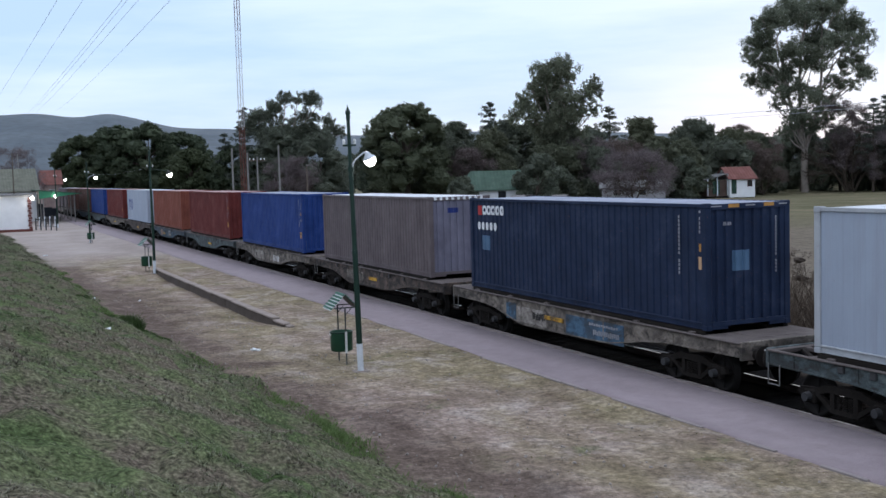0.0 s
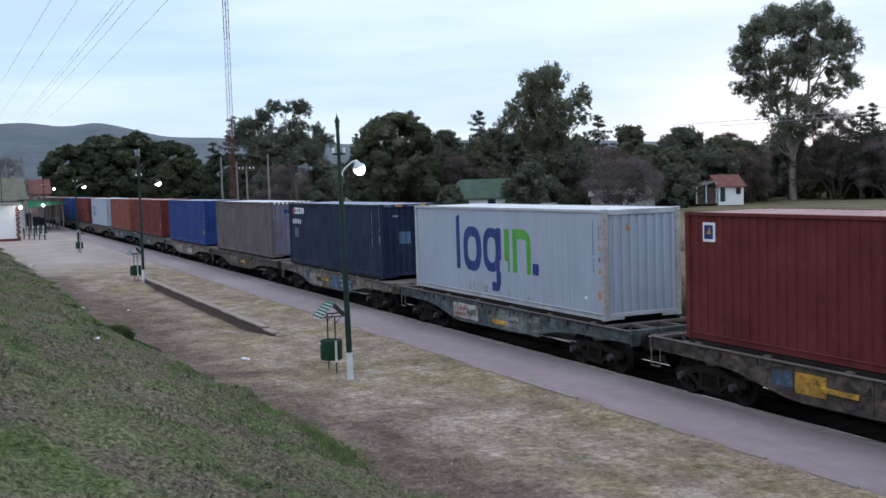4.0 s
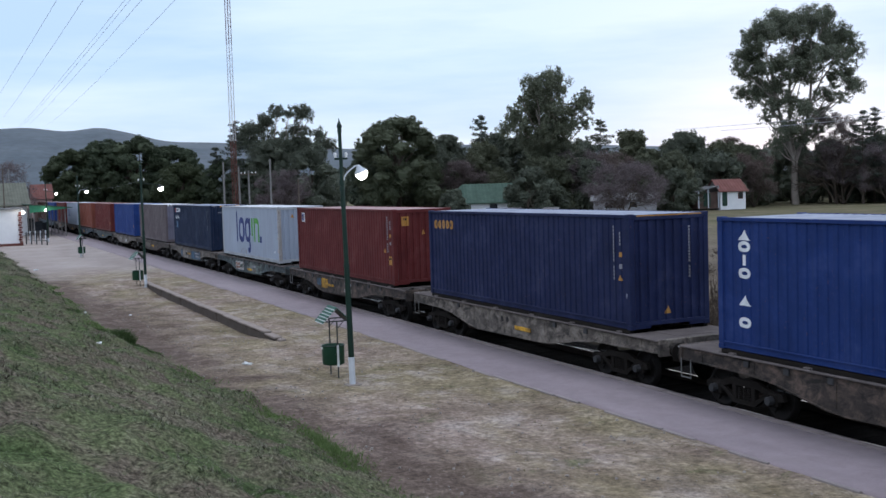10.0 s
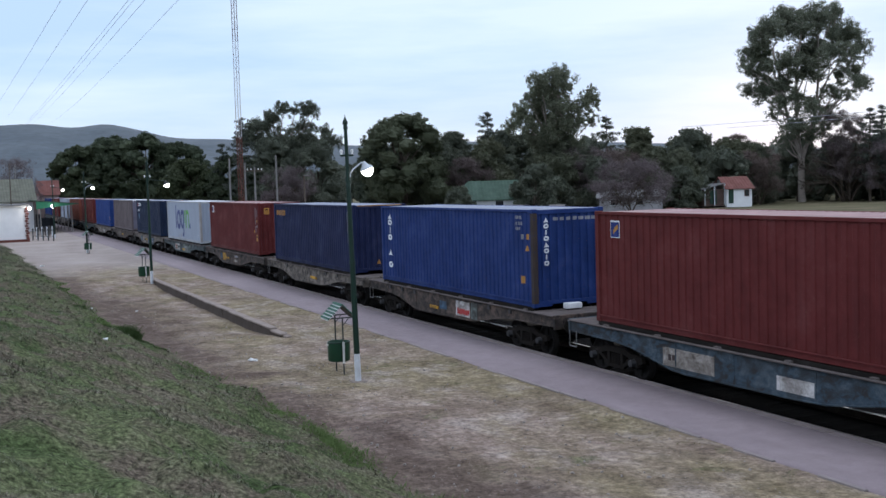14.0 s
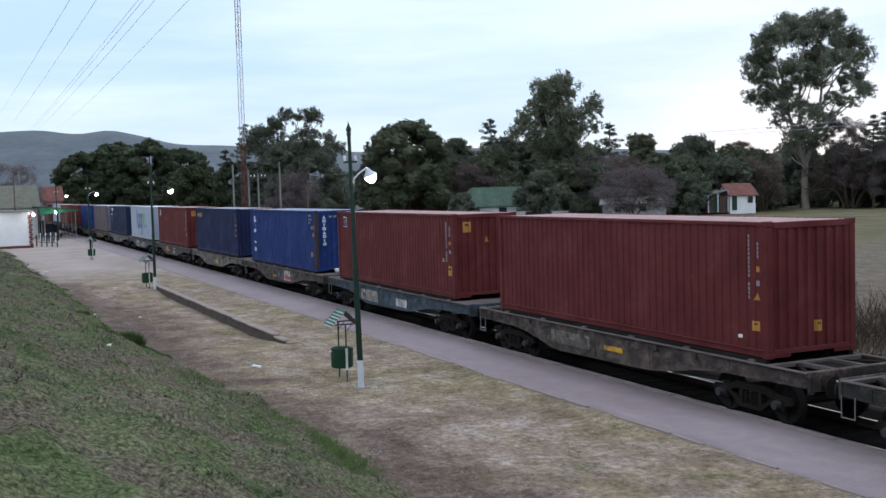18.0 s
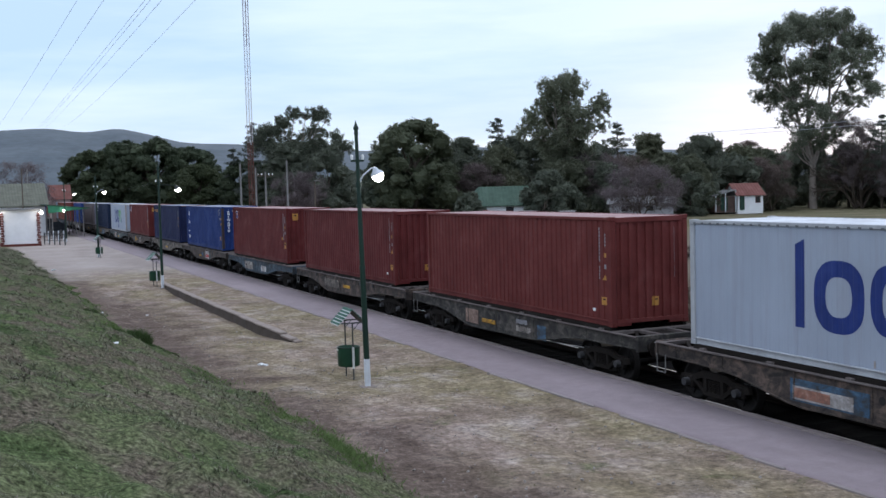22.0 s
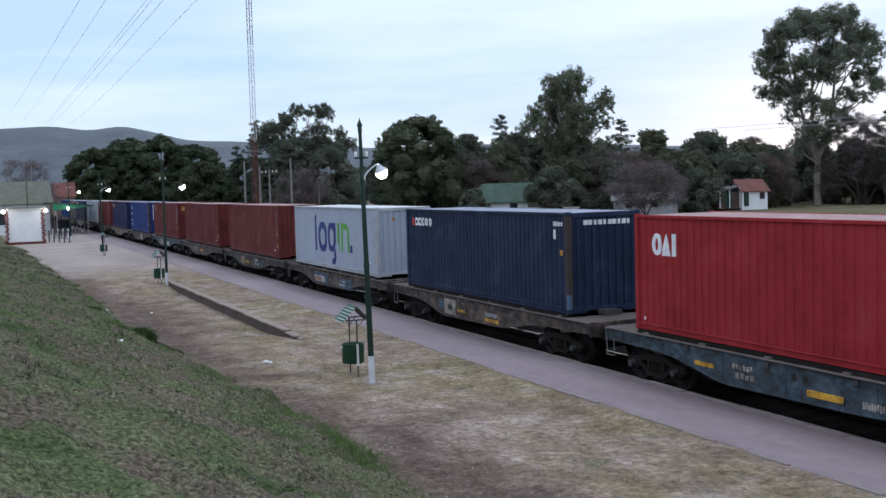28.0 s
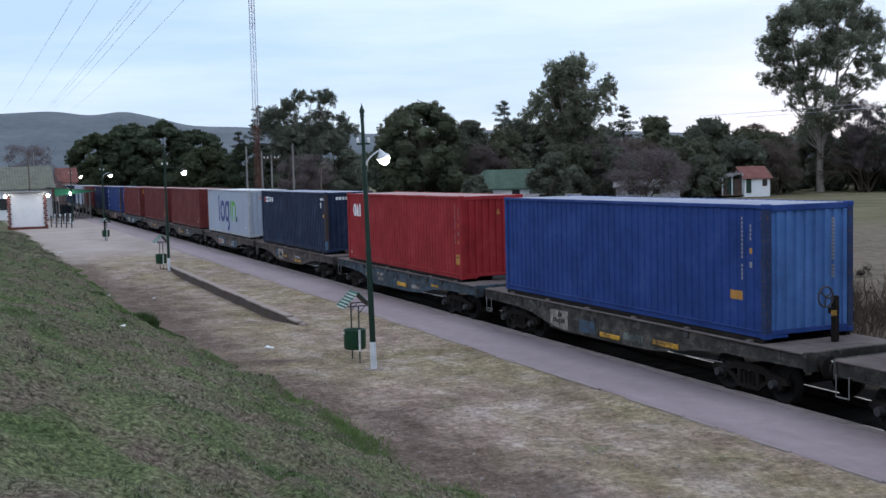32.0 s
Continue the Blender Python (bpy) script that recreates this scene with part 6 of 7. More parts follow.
def lamp_post(x, y, z, label, reach=0.42, lean=0.0, foot_high=0.72):
    """reach: how far the lamp stands off the post."""
    t = thing("lamp_post", label, "lamp post", pose(x, y, z, 0, lean, 0), group="lamp posts on the platform")
    part("base", Shape().cyl((0, 0, -0.2), (0, 0, foot_high), 0.080, 0.078, 14), POST_WHITE, t, "whitewashed foot of the post")
    part("footing", Shape().box(-0.19, 0.19, -0.17, 0.17, -0.2, 0.022, 0.012), CONCRETE_FOOT, t, "rough concrete footing")
    part("shaft", Shape().cyl((0, 0, foot_high), (0, 0, 3.0), 0.076, 0.070, 14).cyl((0, 0, 3.0), (0, 0, 4.9), 0.064, 0.056, 14).cyl((0, 0, 2.96), (0, 0, 3.05), 0.080, 0.070, 14).cyl((0, 0, 4.9), (0, 0, 6.30), 0.050, 0.044, 14).cyl((0, 0, 4.86), (0, 0, 4.95), 0.064, 0.055, 14), GREEN, t)
    part("finial", Shape().lathe([(0.0, 6.66), (0.012, 6.60), (0.03, 6.54), (0.062, 6.47), (0.07, 6.43), (0.045, 6.38), (0.058, 6.34), (0.058, 6.29)], 12), GREEN, t)
    if reach < 0.6:
        bow = [(0.05, 0, 5.05), (0.07, 0, 5.19), (0.14, 0, 5.29), (0.26, 0, 5.38), (reach - 0.06, 0, 5.45), (reach, 0, 5.455)]
    else:
        bow = [(0.0, 0, 5.55), (reach * 0.5, 0, 5.50), (reach - 0.08, 0, 5.46), (reach, 0, 5.455)]
    part("arm", Shape().path(bow, 0.020), POST_WHITE if reach < 0.6 else GREEN, t, "curved pale lamp arm" if reach < 0.6 else "straight dark lamp arm")
    part("clamp", Shape().cyl((0, 0, bow[0][2] - 0.06), (0, 0, bow[0][2] + 0.06), 0.072, n=12), GREEN, t)
    tilt = pose(reach + 0.02, 0, 5.45, 0, -22, 0)
    sh = part("shade", Shape().lathe([(0.03, 0.03), (0.05, 0.0), (0.09, -0.08), (0.165, -0.15), (0.172, -0.17), (0.15, -0.16)], 18, tilt), POST_WHITE if reach < 0.5 else SHADE_DARK, t, "pale conical lamp shade" if reach < 0.5 else "dark conical lamp shade")
    part("bulb", Shape().lathe([(0.0, -0.37), (0.06, -0.355), (0.11, -0.31), (0.145, -0.24), (0.15, -0.17), (0.10, -0.12), (0.0, -0.11)], 16, tilt), LAMP_GLOW, sh, "glowing white lamp globe")
    ci = part("crossarm", Shape().box(-0.17, 0.17, -0.025, 0.025, 5.62, 5.67, 0.006), GREEN, t)
    for sx in (-0.14, 0.14):
        part("insulator", Shape().lathe([(0.0, 5.80), (0.03, 5.785), (0.04, 5.74), (0.026, 5.70), (0.036, 5.67)], 10, pose(sx, 0, 0)), PORCELAIN, ci)
    return t


CONCRETE_FOOT = painted("footing_concrete", (0.24, 0.205, 0.18), (0.15, 0.12, 0.10), 0.6, 0.9)
SHADE_DARK = plain("shade_dark", (0.02, 0.022, 0.02), 0.5)
for x, y, reach, lean, foot_high in ((9.0, 25.2, 0.42, -1.0, 0.70), (9.42, 58.4, 0.90, 0.0, 0.70), (9.65, 90.6, 0.55, -0.2, 0.35), (9.95, 124.6, 0.95, -0.3, 0.4)):
    lamp_post(x, y, float(ground_z(x, y)), "dark green lamp post with white foot and lit lamp", reach, lean, foot_high)

# ---- litter bin with a little slatted roof ----
BIN_GREEN = painted("bin_green", (0.012, 0.060, 0.032), (0.02, 0.03, 0.025), 0.4, 0.45)
SLAT_GREEN = painted("slat_green", (0.022, 0.10, 0.066), (0.05, 0.1, 0.08), 0.3, 0.6)
SLAT_PALE = painted("slat_pale", (0.58, 0.60, 0.58), (0.3, 0.3, 0.28), 0.4, 0.7)
LEG = painted("leg_grey", (0.045, 0.05, 0.05), (0.2, 0.2, 0.2), 0.5, 0.6)


def litter_bin(x, y, z, turn, label):
    t = thing("litter_bin", label, "litter bin", pose(x, y, z, 0, 0, turn), group="litter bins on the platform")
    for sy in (-0.36, 0.36):
        part("leg", Shape().cyl((0, sy, -0.2), (0, sy, 1.50), 0.020, n=8), LEG, t)
    bucket = part("bucket", Shape().lathe([(0.0, 0.33), (0.26, 0.32), (0.290, 0.35), (0.296, 0.80), (0.300, 0.82), (0.290, 0.835), (0.28, 0.82), (0.275, 0.37), (0.0, 0.36)], 28, pose(-0.02, 0, 0)), BIN_GREEN, t)
    part("rim", Shape().lathe([(0.290, 0.80), (0.306, 0.805), (0.306, 0.83), (0.290, 0.835)], 28, pose(-0.02, 0, 0)), GREEN, bucket)
    part("handle_slot", Shape().box(-0.322, -0.312, -0.07, 0.07, 0.74, 0.79, 0.003), SLAT_PALE, bucket)
    part("strap", Shape().box(-0.03, 0.03, -0.385, -0.378, 0.30, 0.86), SLAT_PALE, t, "pale strap down the leg")
    part("pivot", Shape().cyl((0, -0.36, 0.68), (0, 0.36, 0.68), 0.013, n=6), LEG, t)
    for sy in (-0.36, 0.36):
        part("roof_beam", Shape().box(-0.30, 0.36, sy - 0.016, sy + 0.016, 1.47, 1.50), LEG, t)
        part("brace", Shape().cyl((0, sy, 1.28), (0.18, sy, 1.48), 0.010, n=6), LEG, t)
    slope = math.degrees(math.atan2(0.40, 0.40))
    for sx in (-1, 1):
        m = pose(0, 0, 1.84, 0, sx * slope, 0)
        # right-hand board is dark: its underside's shade is put into the colour
        deck = part("roof_board", Shape().box(min(0, sx * 0.56), max(0, sx * 0.56), -0.37, 0.37, -0.024, -0.010, 0, m), SLAT_PALE if sx < 0 else LEG, t)
        for k in range(6):
            u = 0.01 + k * 0.094
            a, b = sorted((sx * u, sx * (u + 0.058)))
            part("slat", Shape().box(a, b, -0.39, 0.39, -0.010, 0.014, 0.003, m), SLAT_GREEN, deck)
    return t


litter_bin(9.03, 26.65, 0.02, -3, "green round litter bin under a slatted gable roof")
for bx, by in ((9.2, 59.4), (9.68, 90.2)):
    litter_bin(bx, by, float(ground_z(bx, by)), 5, "green round litter bin beside a lamp post")

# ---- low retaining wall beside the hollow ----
# the face colour is darkened for shade; the coping stays pale
SHADED_CONCRETE = painted("old_concrete_shaded", (0.085, 0.067, 0.056), (0.05, 0.04, 0.033), 0.6, 0.9)
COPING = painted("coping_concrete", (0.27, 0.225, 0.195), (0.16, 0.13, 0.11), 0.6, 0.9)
wall = thing("low_wall", "low weathered concrete retaining wall, shade in its face colour, with a pale coping", "wall", kind="structure")
wr = random.Random(5)
for k in range(21):
    y0 = 34.0 + k * 1.2
    h = 0.20 + wr.uniform(-0.012, 0.012) - (0.06 if k == 0 else 0.0)
    turn = pose(9.62 + wr.uniform(-.012, .012), y0, 0, wr.uniform(-.4, .4), wr.uniform(-1.0, 1.0), wr.uniform(-.6, .6))
    block = part("block", Shape().box(-0.11, 0.11, 0.008, 1.192, -0.7, h - 0.07, 0.02), SHADED_CONCRETE, wall, at=turn)
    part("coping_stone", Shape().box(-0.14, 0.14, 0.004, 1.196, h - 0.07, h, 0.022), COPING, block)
for dx, dy, dz, e in ((0.05, -0.22, 0.02, 0.13), (-0.10, -0.30, -0.06, 0.11), (0.16, -0.45, -0.03, 0.09)):
    part("broken_block", Shape().box(-e, e, -e * 0.8, e * 0.8, -0.3, e * 0.7, 0.03), COPING, wall, at=pose(9.62 + dx, 34.0 + dy, dz, wr.uniform(-9, 9), wr.uniform(-9, 9), wr.uniform(0, 60)))

# ---- masts, poles and wires ----
MAST_RED = painted("mast_red", (0.145, 0.050, 0.038), (0.2, 0.1, 0.07), 0.4, 0.6)
MAST_WHITE = painted("mast_white", (0.55, 0.53, 0.54), (0.4, 0.3, 0.3), 0.4, 0.6)
POLE_GREY = painted("pole_concrete", (0.22, 0.21, 0.20), (0.14, 0.13, 0.12), 0.5, 0.9)
POLE_WOOD = painted("pole_wood", (0.12, 0.095, 0.075), (0.2, 0.17, 0.14), 0.5, 0.9)
WIRE = plain("wire_grey", (0.42, 0.44, 0.50), 0.6)


def lattice_mast(x, y, z, top, r):
    t = thing("lattice_mast", "slender red and white lattice radio mast", "radio mast", pose(x, y, z))
    corner = [(r * math.cos(a), r * math.sin(a)) for a in (0.3, 0.3 + 2.094, 0.3 + 4.189)]
    bands = [(0, 11.0, MAST_RED), (11.0, 24.0, MAST_WHITE), (24.0, 36.0, MAST_RED), (36.0, top, MAST_WHITE)]
    for z0, z1, mat in bands:
        for cx, cy in corner:
            part("mast_leg", Shape().cyl((cx, cy, z0), (cx, cy, z1), 0.045, n=6), mat, t)
        s, k, thick = Shape(), 0, 0.028 if z0 == 0 else 0.012
        zz = z0
        while zz < z1 - 0.3:
            for i in range(3):
                a, b = corner[i], corner[(i + 1) % 3]
                s.cyl((*a, zz), (*b, zz), thick, n=4, caps=False)
                p, q = (a, b) if k % 2 else (b, a)
                s.cyl((*p, zz), (*q, min(z1, zz + 0.8)), thick, n=4, caps=False)
            zz += 0.8
            k += 1
        tagged(part("bracing", s, mat, t), kind="stuff")
    return t


lattice_mast(36.0, 145.6, 0.8, 58.0, 0.40)


def utility_pole(x, y, top, mat, arms, label, lamp=False):
    z = float(ground_z(x, y))
    t = thing("utility_pole", label, "pole", pose(x, y, z), group="poles behind the track")
    part("shaft", Shape().cyl((0, 0, -0.4), (0, 0, top - z), 0.10, 0.065, 10), mat, t)
    for dz in arms:
        a = part("crossarm", Shape().box(-0.7, 0.7, -0.05, 0.05, top - z - dz - 0.1, top - z - dz, 0.01), POLE_WOOD, t)
        for sx in (-0.6, -0.3, 0.3, 0.6):
            part("insulator", Shape().lathe([(0.0, 0.16), (0.04, 0.13), (0.05, 0.05), (0.03, 0.0)], 8, pose(sx, 0, top - z - dz)), PORCELAIN, a)
    if lamp:
        part("lamp_head", Shape().box(-0.05, 0.5, -0.08, 0.08, top - z - 0.05, top - z + 0.05, 0.02), POLE_GREY, t)
    return t


for x, y, top, mat, arms, words in ((21.95, 87.3, 6.95, POLE_GREY, (), "bare pale concrete pole behind the train"), (20.75, 87.6, 7.35, POLE_GREY, (), "bare pale concrete pole behind the train"), (22.7, 87.1, 6.6, POLE_GREY, (0.25,), "pale concrete pole with a crossarm"),
                                    (24.4, 86.6, 7.5, POLE_GREY, (), "bare pale concrete pole behind the train"), (6.8, 149.5, 8.85, POLE_WOOD, (), "dark wooden pole behind the station"), (8.0, 160, 9.0, POLE_GREY, (), "pale concrete pole behind the station")):
    utility_pole(x, y, top, mat, arms, words)
utility_pole(29.5, 95.5, 5.9, POLE_WOOD, (), "thin lamp pole behind the train", True)


def wire(a, b, sag, r, label="thin overhead wire across the sky"):
    a, b = Vector(a), Vector(b)
    pts = [a.lerp(b, t) - Vector((0, 0, sag * 4 * t * (1 - t))) for t in [i / 24 for i in range(25)]]
    return solid("overhead_wire", Shape().path(pts, r, 5), WIRE, label, "wire", group="overhead wires")


for a, b, sag in (((8.45, 69.5, 19.8), (12.0, 420, 31.0), 0.5), ((10.15, 69.3, 19.85), (19.3, 419.6, 32.6), 0.5), ((13.0, 68.7, 19.95), (25.4, 419, 30.5), 0.5), ((13.3, 68.7, 19.9), (26.2, 419, 30.5), 0.6),
                  ((14.1, 68.6, 19.95), (27.9, 419, 30.5), 0.7), ((16.2, 68.1, 20.0), (34.5, 418.6, 30.9), 1.2)):
    a, b = Vector(a), Vector(b)
    wire(a - (b - a) * 0.08, b, sag, 0.017)
wire((90.45, 119.7, 11.4), (90.1, 76, 11.15), 0.1, 0.022)
wire((96, 117, 11.1), (90.4, 76, 10.75), 0.1, 0.022)
wire((9.42, 58.4, 5.70), (9.65, 90.6, 5.70), 0.3, 0.002, "thin dark wire between two lamp posts")

# ---- houses ----
WALL_WHITE = plain("limewash", (0.70, 0.71, 0.72), 0.9, 0.0, 0.05, 1.6)
ROOF_GREEN = painted("roof_green", (0.040, 0.080, 0.055), (0.10, 0.12, 0.10), 0.5, 0.7)
ROOF_RED = painted("roof_red", (0.18, 0.074, 0.062), (0.2, 0.12, 0.1), 0.6, 0.85)
ROOF_OLIVE = painted("roof_olive", (0.125, 0.130, 0.100), (0.08, 0.075, 0.07), 0.5, 0.9)
ROOF_GREY = painted("roof_grey", (0.20, 0.20, 0.20), (0.12, 0.1, 0.1), 0.5, 0.9)
DOOR_GREEN = painted("door_green", (0.015, 0.045, 0.030), (0.03, 0.04, 0.03), 0.4, 0.6)
BRICK = painted("quoin_brick", (0.13, 0.042, 0.034), (0.35, 0.3, 0.27), 0.5, 0.9)
GLASS_DARK = plain("window_glass", (0.02, 0.022, 0.025), 0.1)


def gable_house(name, label, m, w, d, eave, ridge, wall_mat, roof_mat, over=0.35, hip=0.0):
    """A house with its ridge along local x; w along x, d along y."""
    t = thing(name, label, "house", m)
    s = Shape()
    for sy in (-1, 1):
        s.box(-w / 2, w / 2, min(sy * d / 2, sy * (d / 2 - 0.2)), max(sy * d / 2, sy * (d / 2 - 0.2)), -0.5, eave)
    for sx in (-1, 1):
        a, b = sorted((sx * w / 2, sx * (w / 2 - 0.2)))
        s.prism([(-d / 2 + 0.2, -0.5), (d / 2 - 0.2, -0.5), (d / 2 - 0.2, eave), (0, ridge - 0.05 if sx > 0 or not hip else eave), (-d / 2 + 0.2, eave)], a, b, "x")
    part("wall", s, wall_mat, t)
    for sy in (-1, 1):
        run = d / 2 + over
        drop = (ridge - eave) * run / (d / 2)
        n = max(4, int(w / 0.35))
        v = []
        for k in range(2 * n + 1):
            x, h = -w / 2 - over + (w + 2 * over) * k / (2 * n), (0.0, 0.03)[k % 2]
            xt = max(x, -w / 2 - over + hip)
            v += [(xt, 0, ridge + h), (x, sy * run, ridge - drop + h), (x, sy * run, ridge - drop + h - 0.1), (xt, 0, ridge + h - 0.1)]
        q = [(4 * k + i, 4 * k + (i + 1) % 4, 4 * k + 4 + (i + 1) % 4, 4 * k + 4 + i) for k in range(2 * n) for i in range(4)] + [(0, 1, 2, 3), (8 * n, 8 * n + 1, 8 * n + 2, 8 * n + 3)]
        r = Shape().add(v, q)
        part("roof", r, roof_mat, t)
    if hip:
        e, x0 = d / 2 + over, -w / 2 - over
        low = ridge - (ridge - eave) * e / (d / 2)
        part("hip_roof", Shape().add([(x0 + hip, 0, ridge), (x0, -e, low), (x0, e, low), (x0 + hip, 0, ridge - 0.1), (x0, -e, low - 0.1), (x0, e, low - 0.1)], [(0, 1, 2), (3, 4, 5), (0, 1, 4, 3), (1, 2, 5, 4), (2, 0, 3, 5)]), roof_mat, t)
    return t


def window_in(t, x0, x1, z0, z1, y, frame_mat, depth=0.06):
    f = part("window", Shape().box(x0, x1, y - depth, y - 0.01, z0, z1, 0.01), frame_mat, t)
    part("pane", Shape().box(x0 + 0.07, x1 - 0.07, y - depth - 0.012, y - depth - 0.003, z0 + 0.07, z1 - 0.07), GLASS_DARK, f)
    return f


h1 = gable_house("green_roofed_house", "low white house with a green sheet roof", pose(55.4, 109.5, 0.9, 0, 0, -22), 7.0, 6.0, 2.1, 4.0, WALL_WHITE, ROOF_GREEN, hip=1.7)
for k in range(2):
    window_in(h1, -2.4 + k * 3, -1.4 + k * 3, 0.8, 1.8, -3.0, POST_WHITE)
h2 = gable_house("tiled_hut", "small white hut with a red tiled roof", pose(95.7, 115.9, 0.95, 0, 0, -14), 3.6, 4.2, 2.15, 3.55, WALL_WHITE, ROOF_RED, 0.3)
window_in(h2, 0.7, 1.4, 0.9, 1.8, -2.1, BRICK)
part("door", Shape().box(-1.55, -0.85, -2.16, -2.10, 0.0, 1.95, 0.01), DOOR_GREEN, h2)
# brown boards whose colour also carries the shade inside the porch
lean = part("lean_to", Shape().box(-4.9, -1.82, -1.6, 1.8, -0.3, 1.9, 0.02), painted("shaded_brown_boards", (0.10, 0.066, 0.055), (0.05, 0.04, 0.035), 0.6, 0.9), h2, "brown boarded lean-to, darkened for its porch's shade")
part("lean_to_roof", Shape().add([(-5.2, -1.9, 2.0), (-1.9, -1.9, 2.75), (-1.9, 2.0, 2.75), (-5.2, 2.0, 2.0), (-5.2, -1.9, 1.9), (-1.9, -1.9, 2.65), (-1.9, 2.0, 2.65), (-5.2, 2.0, 1.9)], [(0, 1, 2, 3), (4, 5, 6, 7), (0, 1, 5, 4), (2, 3, 7, 6), (0, 3, 7, 4), (1, 2, 6, 5)]), ROOF_GREY, lean)
for px_ in (-4.75, -3.4, -1.95):
    part("porch_post", Shape().box(px_ - 0.07, px_ + 0.07, -1.85, -1.71, -0.2, 2.05 + (px_ + 4.75) * 0.2, 0.01), POST_WHITE, lean, "white porch post")
part("door", Shape().box(-4.0, -3.0, -1.66, -1.60, 0, 1.8, 0.01), DOOR_GREEN, lean)
h3 = gable_house("low_grey_house", "low pale house behind a leafless tree", pose(76.3, 111.5, 0.9, 0, 0, -34), 7.6, 5.0, 1.6, 2.3, painted("old_render", (0.36, 0.36, 0.38), (0.25, 0.24, 0.23), 0.4, 0.9), ROOF_GREY)
for k in range(2):
    window_in(h3, -2.5 + k * 3, -1.5 + k * 3, 0.5, 1.3, -2.5, POST_WHITE)

# ---- the station at the platform's far end ----
st = gable_house("station_house", "long white station house with an olive roof", pose(-3.0, 157, 0.05), 25, 14, 4.1, 6.9, WALL_WHITE, ROOF_OLIVE, 0.5)
for k in range(4):
    window_in(st, -9 + k * 5, -7.8 + k * 5, 1.2, 2.8, -7.0, POST_WHITE)
far_house = gable_house("tiled_house", "far house with a dull red roof behind the station", pose(16.2, 214, 0.3), 3.4, 5.0, 4.6, 7.0, painted("far_render", (0.30, 0.22, 0.20), (0.2, 0.15, 0.14), 0.4, 0.9), ROOF_RED, 0.3)
window_in(far_house, -0.5, 0.5, 2.2, 3.4, -2.5, POST_WHITE)
kiosk = thing("white_outbuilding", "small white building with brick quoins, lamplit", "building", pose(5.05, 120.0, 0.0))
part("wall", Shape().box(-1.75, 1.75, -1.6, 1.6, -0.3, 3.72), WALL_WHITE, kiosk)
part("plinth", Shape().box(-1.95, 1.95, -1.8, 1.8, -0.3, 0.28, 0.02), BRICK, kiosk)
part("roof", Shape().box(-2.1, 2.1, -1.95, 1.95, 3.72, 3.9, 0.02), ROOF_GREY, kiosk)
quoin = Shape().box(-0.16, 0.16, -0.14, 0.14, 0, 0.19, 0.012).mesh("quoin", BRICK)
for sx in (-1, 1):
    for k in range(13):
        part("quoin", quoin, BRICK, kiosk, at=pose(sx * (1.79 - (0.08 if k % 2 else 0)), -1.62, 0.30 + k * 0.25))


def wall_lamp(x, y, z):
    t = thing("wall_lamp", "lit white globe lamp on the station wall", "lamp", pose(x, y, z), group="station lamps")
    part("bracket", Shape().path([(0, 0.45, 0.1), (0, 0.2, 0.25), (0, 0, 0.2)], 0.02), LEG, t)
    part("globe", Shape().lathe([(0.0, -0.2), (0.12, -0.15), (0.18, 0.0), (0.12, 0.14), (0.0, 0.18)], 14), LAMP_GLOW, t)


def lamp_light(x, y, z, watts):
    """The light that a lit station lamp throws."""
    ob = new("lamp_light", bpy.data.lights.new("lamp_light", "POINT"))
    ob.data.energy, ob.data.color, ob.data.shadow_soft_size = watts, (1.0, 0.93, 0.82), 0.18
    ob.location = (x, y, z)


lamp_light(7.1, 117.4, 3.2, 22)
lamp_light(3.0, 117.4, 3.2, 22)
wall_lamp(7.1, 118.0, 3.45)
wall_lamp(3.0, 118.0, 3.45)
wall_lamp(10.9, 138.0, 3.35)
can = thing("platform_canopy", "green sheet canopy on grey posts over the platform", "canopy", pose(0, 0, 0))
part("canopy_roof", Shape().prism([(8.9, 4.15), (14.0, 3.62), (14.0, 3.52), (8.9, 4.03)], 138.5, 168, "y"), ROOF_GREEN, can)
part("valance", Shape().prism([(9.1, 4.0), (13.9, 3.54), (9.1, 3.05)], 138.6, 138.7, "y"), painted("valance_green", (0.035, 0.20, 0.105), (0.05, 0.12, 0.08), 0.3, 0.6), can, "bright green end board")
for x in (9.6, 13.2):
    for k in range(6):
        part("post", Shape().cyl((x, 139.2 + k * 5, 0), (x, 139.2 + k * 5, 3.55), 0.07, n=10), POLE_GREY, can)


def railing(x0, y0, x1, y1, n, mat, label):
    t = thing("railing", label, "railing", pose(x0, y0, 0.02), group="railings at the station")
    d = Vector((x1 - x0, y1 - y0, 0))
    for i in range(n + 1):
        p = d * (i / n)
        part("post", Shape().box(p.x - 0.06, p.x + 0.06, p.y - 0.06, p.y + 0.06, -0.1, 1.25, 0.01), mat, t)
    for z in (0.45, 1.1):
        part("rail", Shape().cyl(Vector((0, 0, z)), d + Vector((0, 0, z)), 0.035, n=8), LEG, t)
    return t


railing(7.5, 121.5, 9.2, 117.0, 4, LEG, "dark metal railing beside the white building")
railing(8.2, 126, 9.8, 126, 3, POST_WHITE, "white posts with dark rails at the station")
railing(7.2, 129, 7.4, 136, 4, POST_WHITE, "white posts with dark rails at the station")

BENCH = painted("bench_wood", (0.05, 0.045, 0.045), (0.12, 0.11, 0.10), 0.5, 0.8)


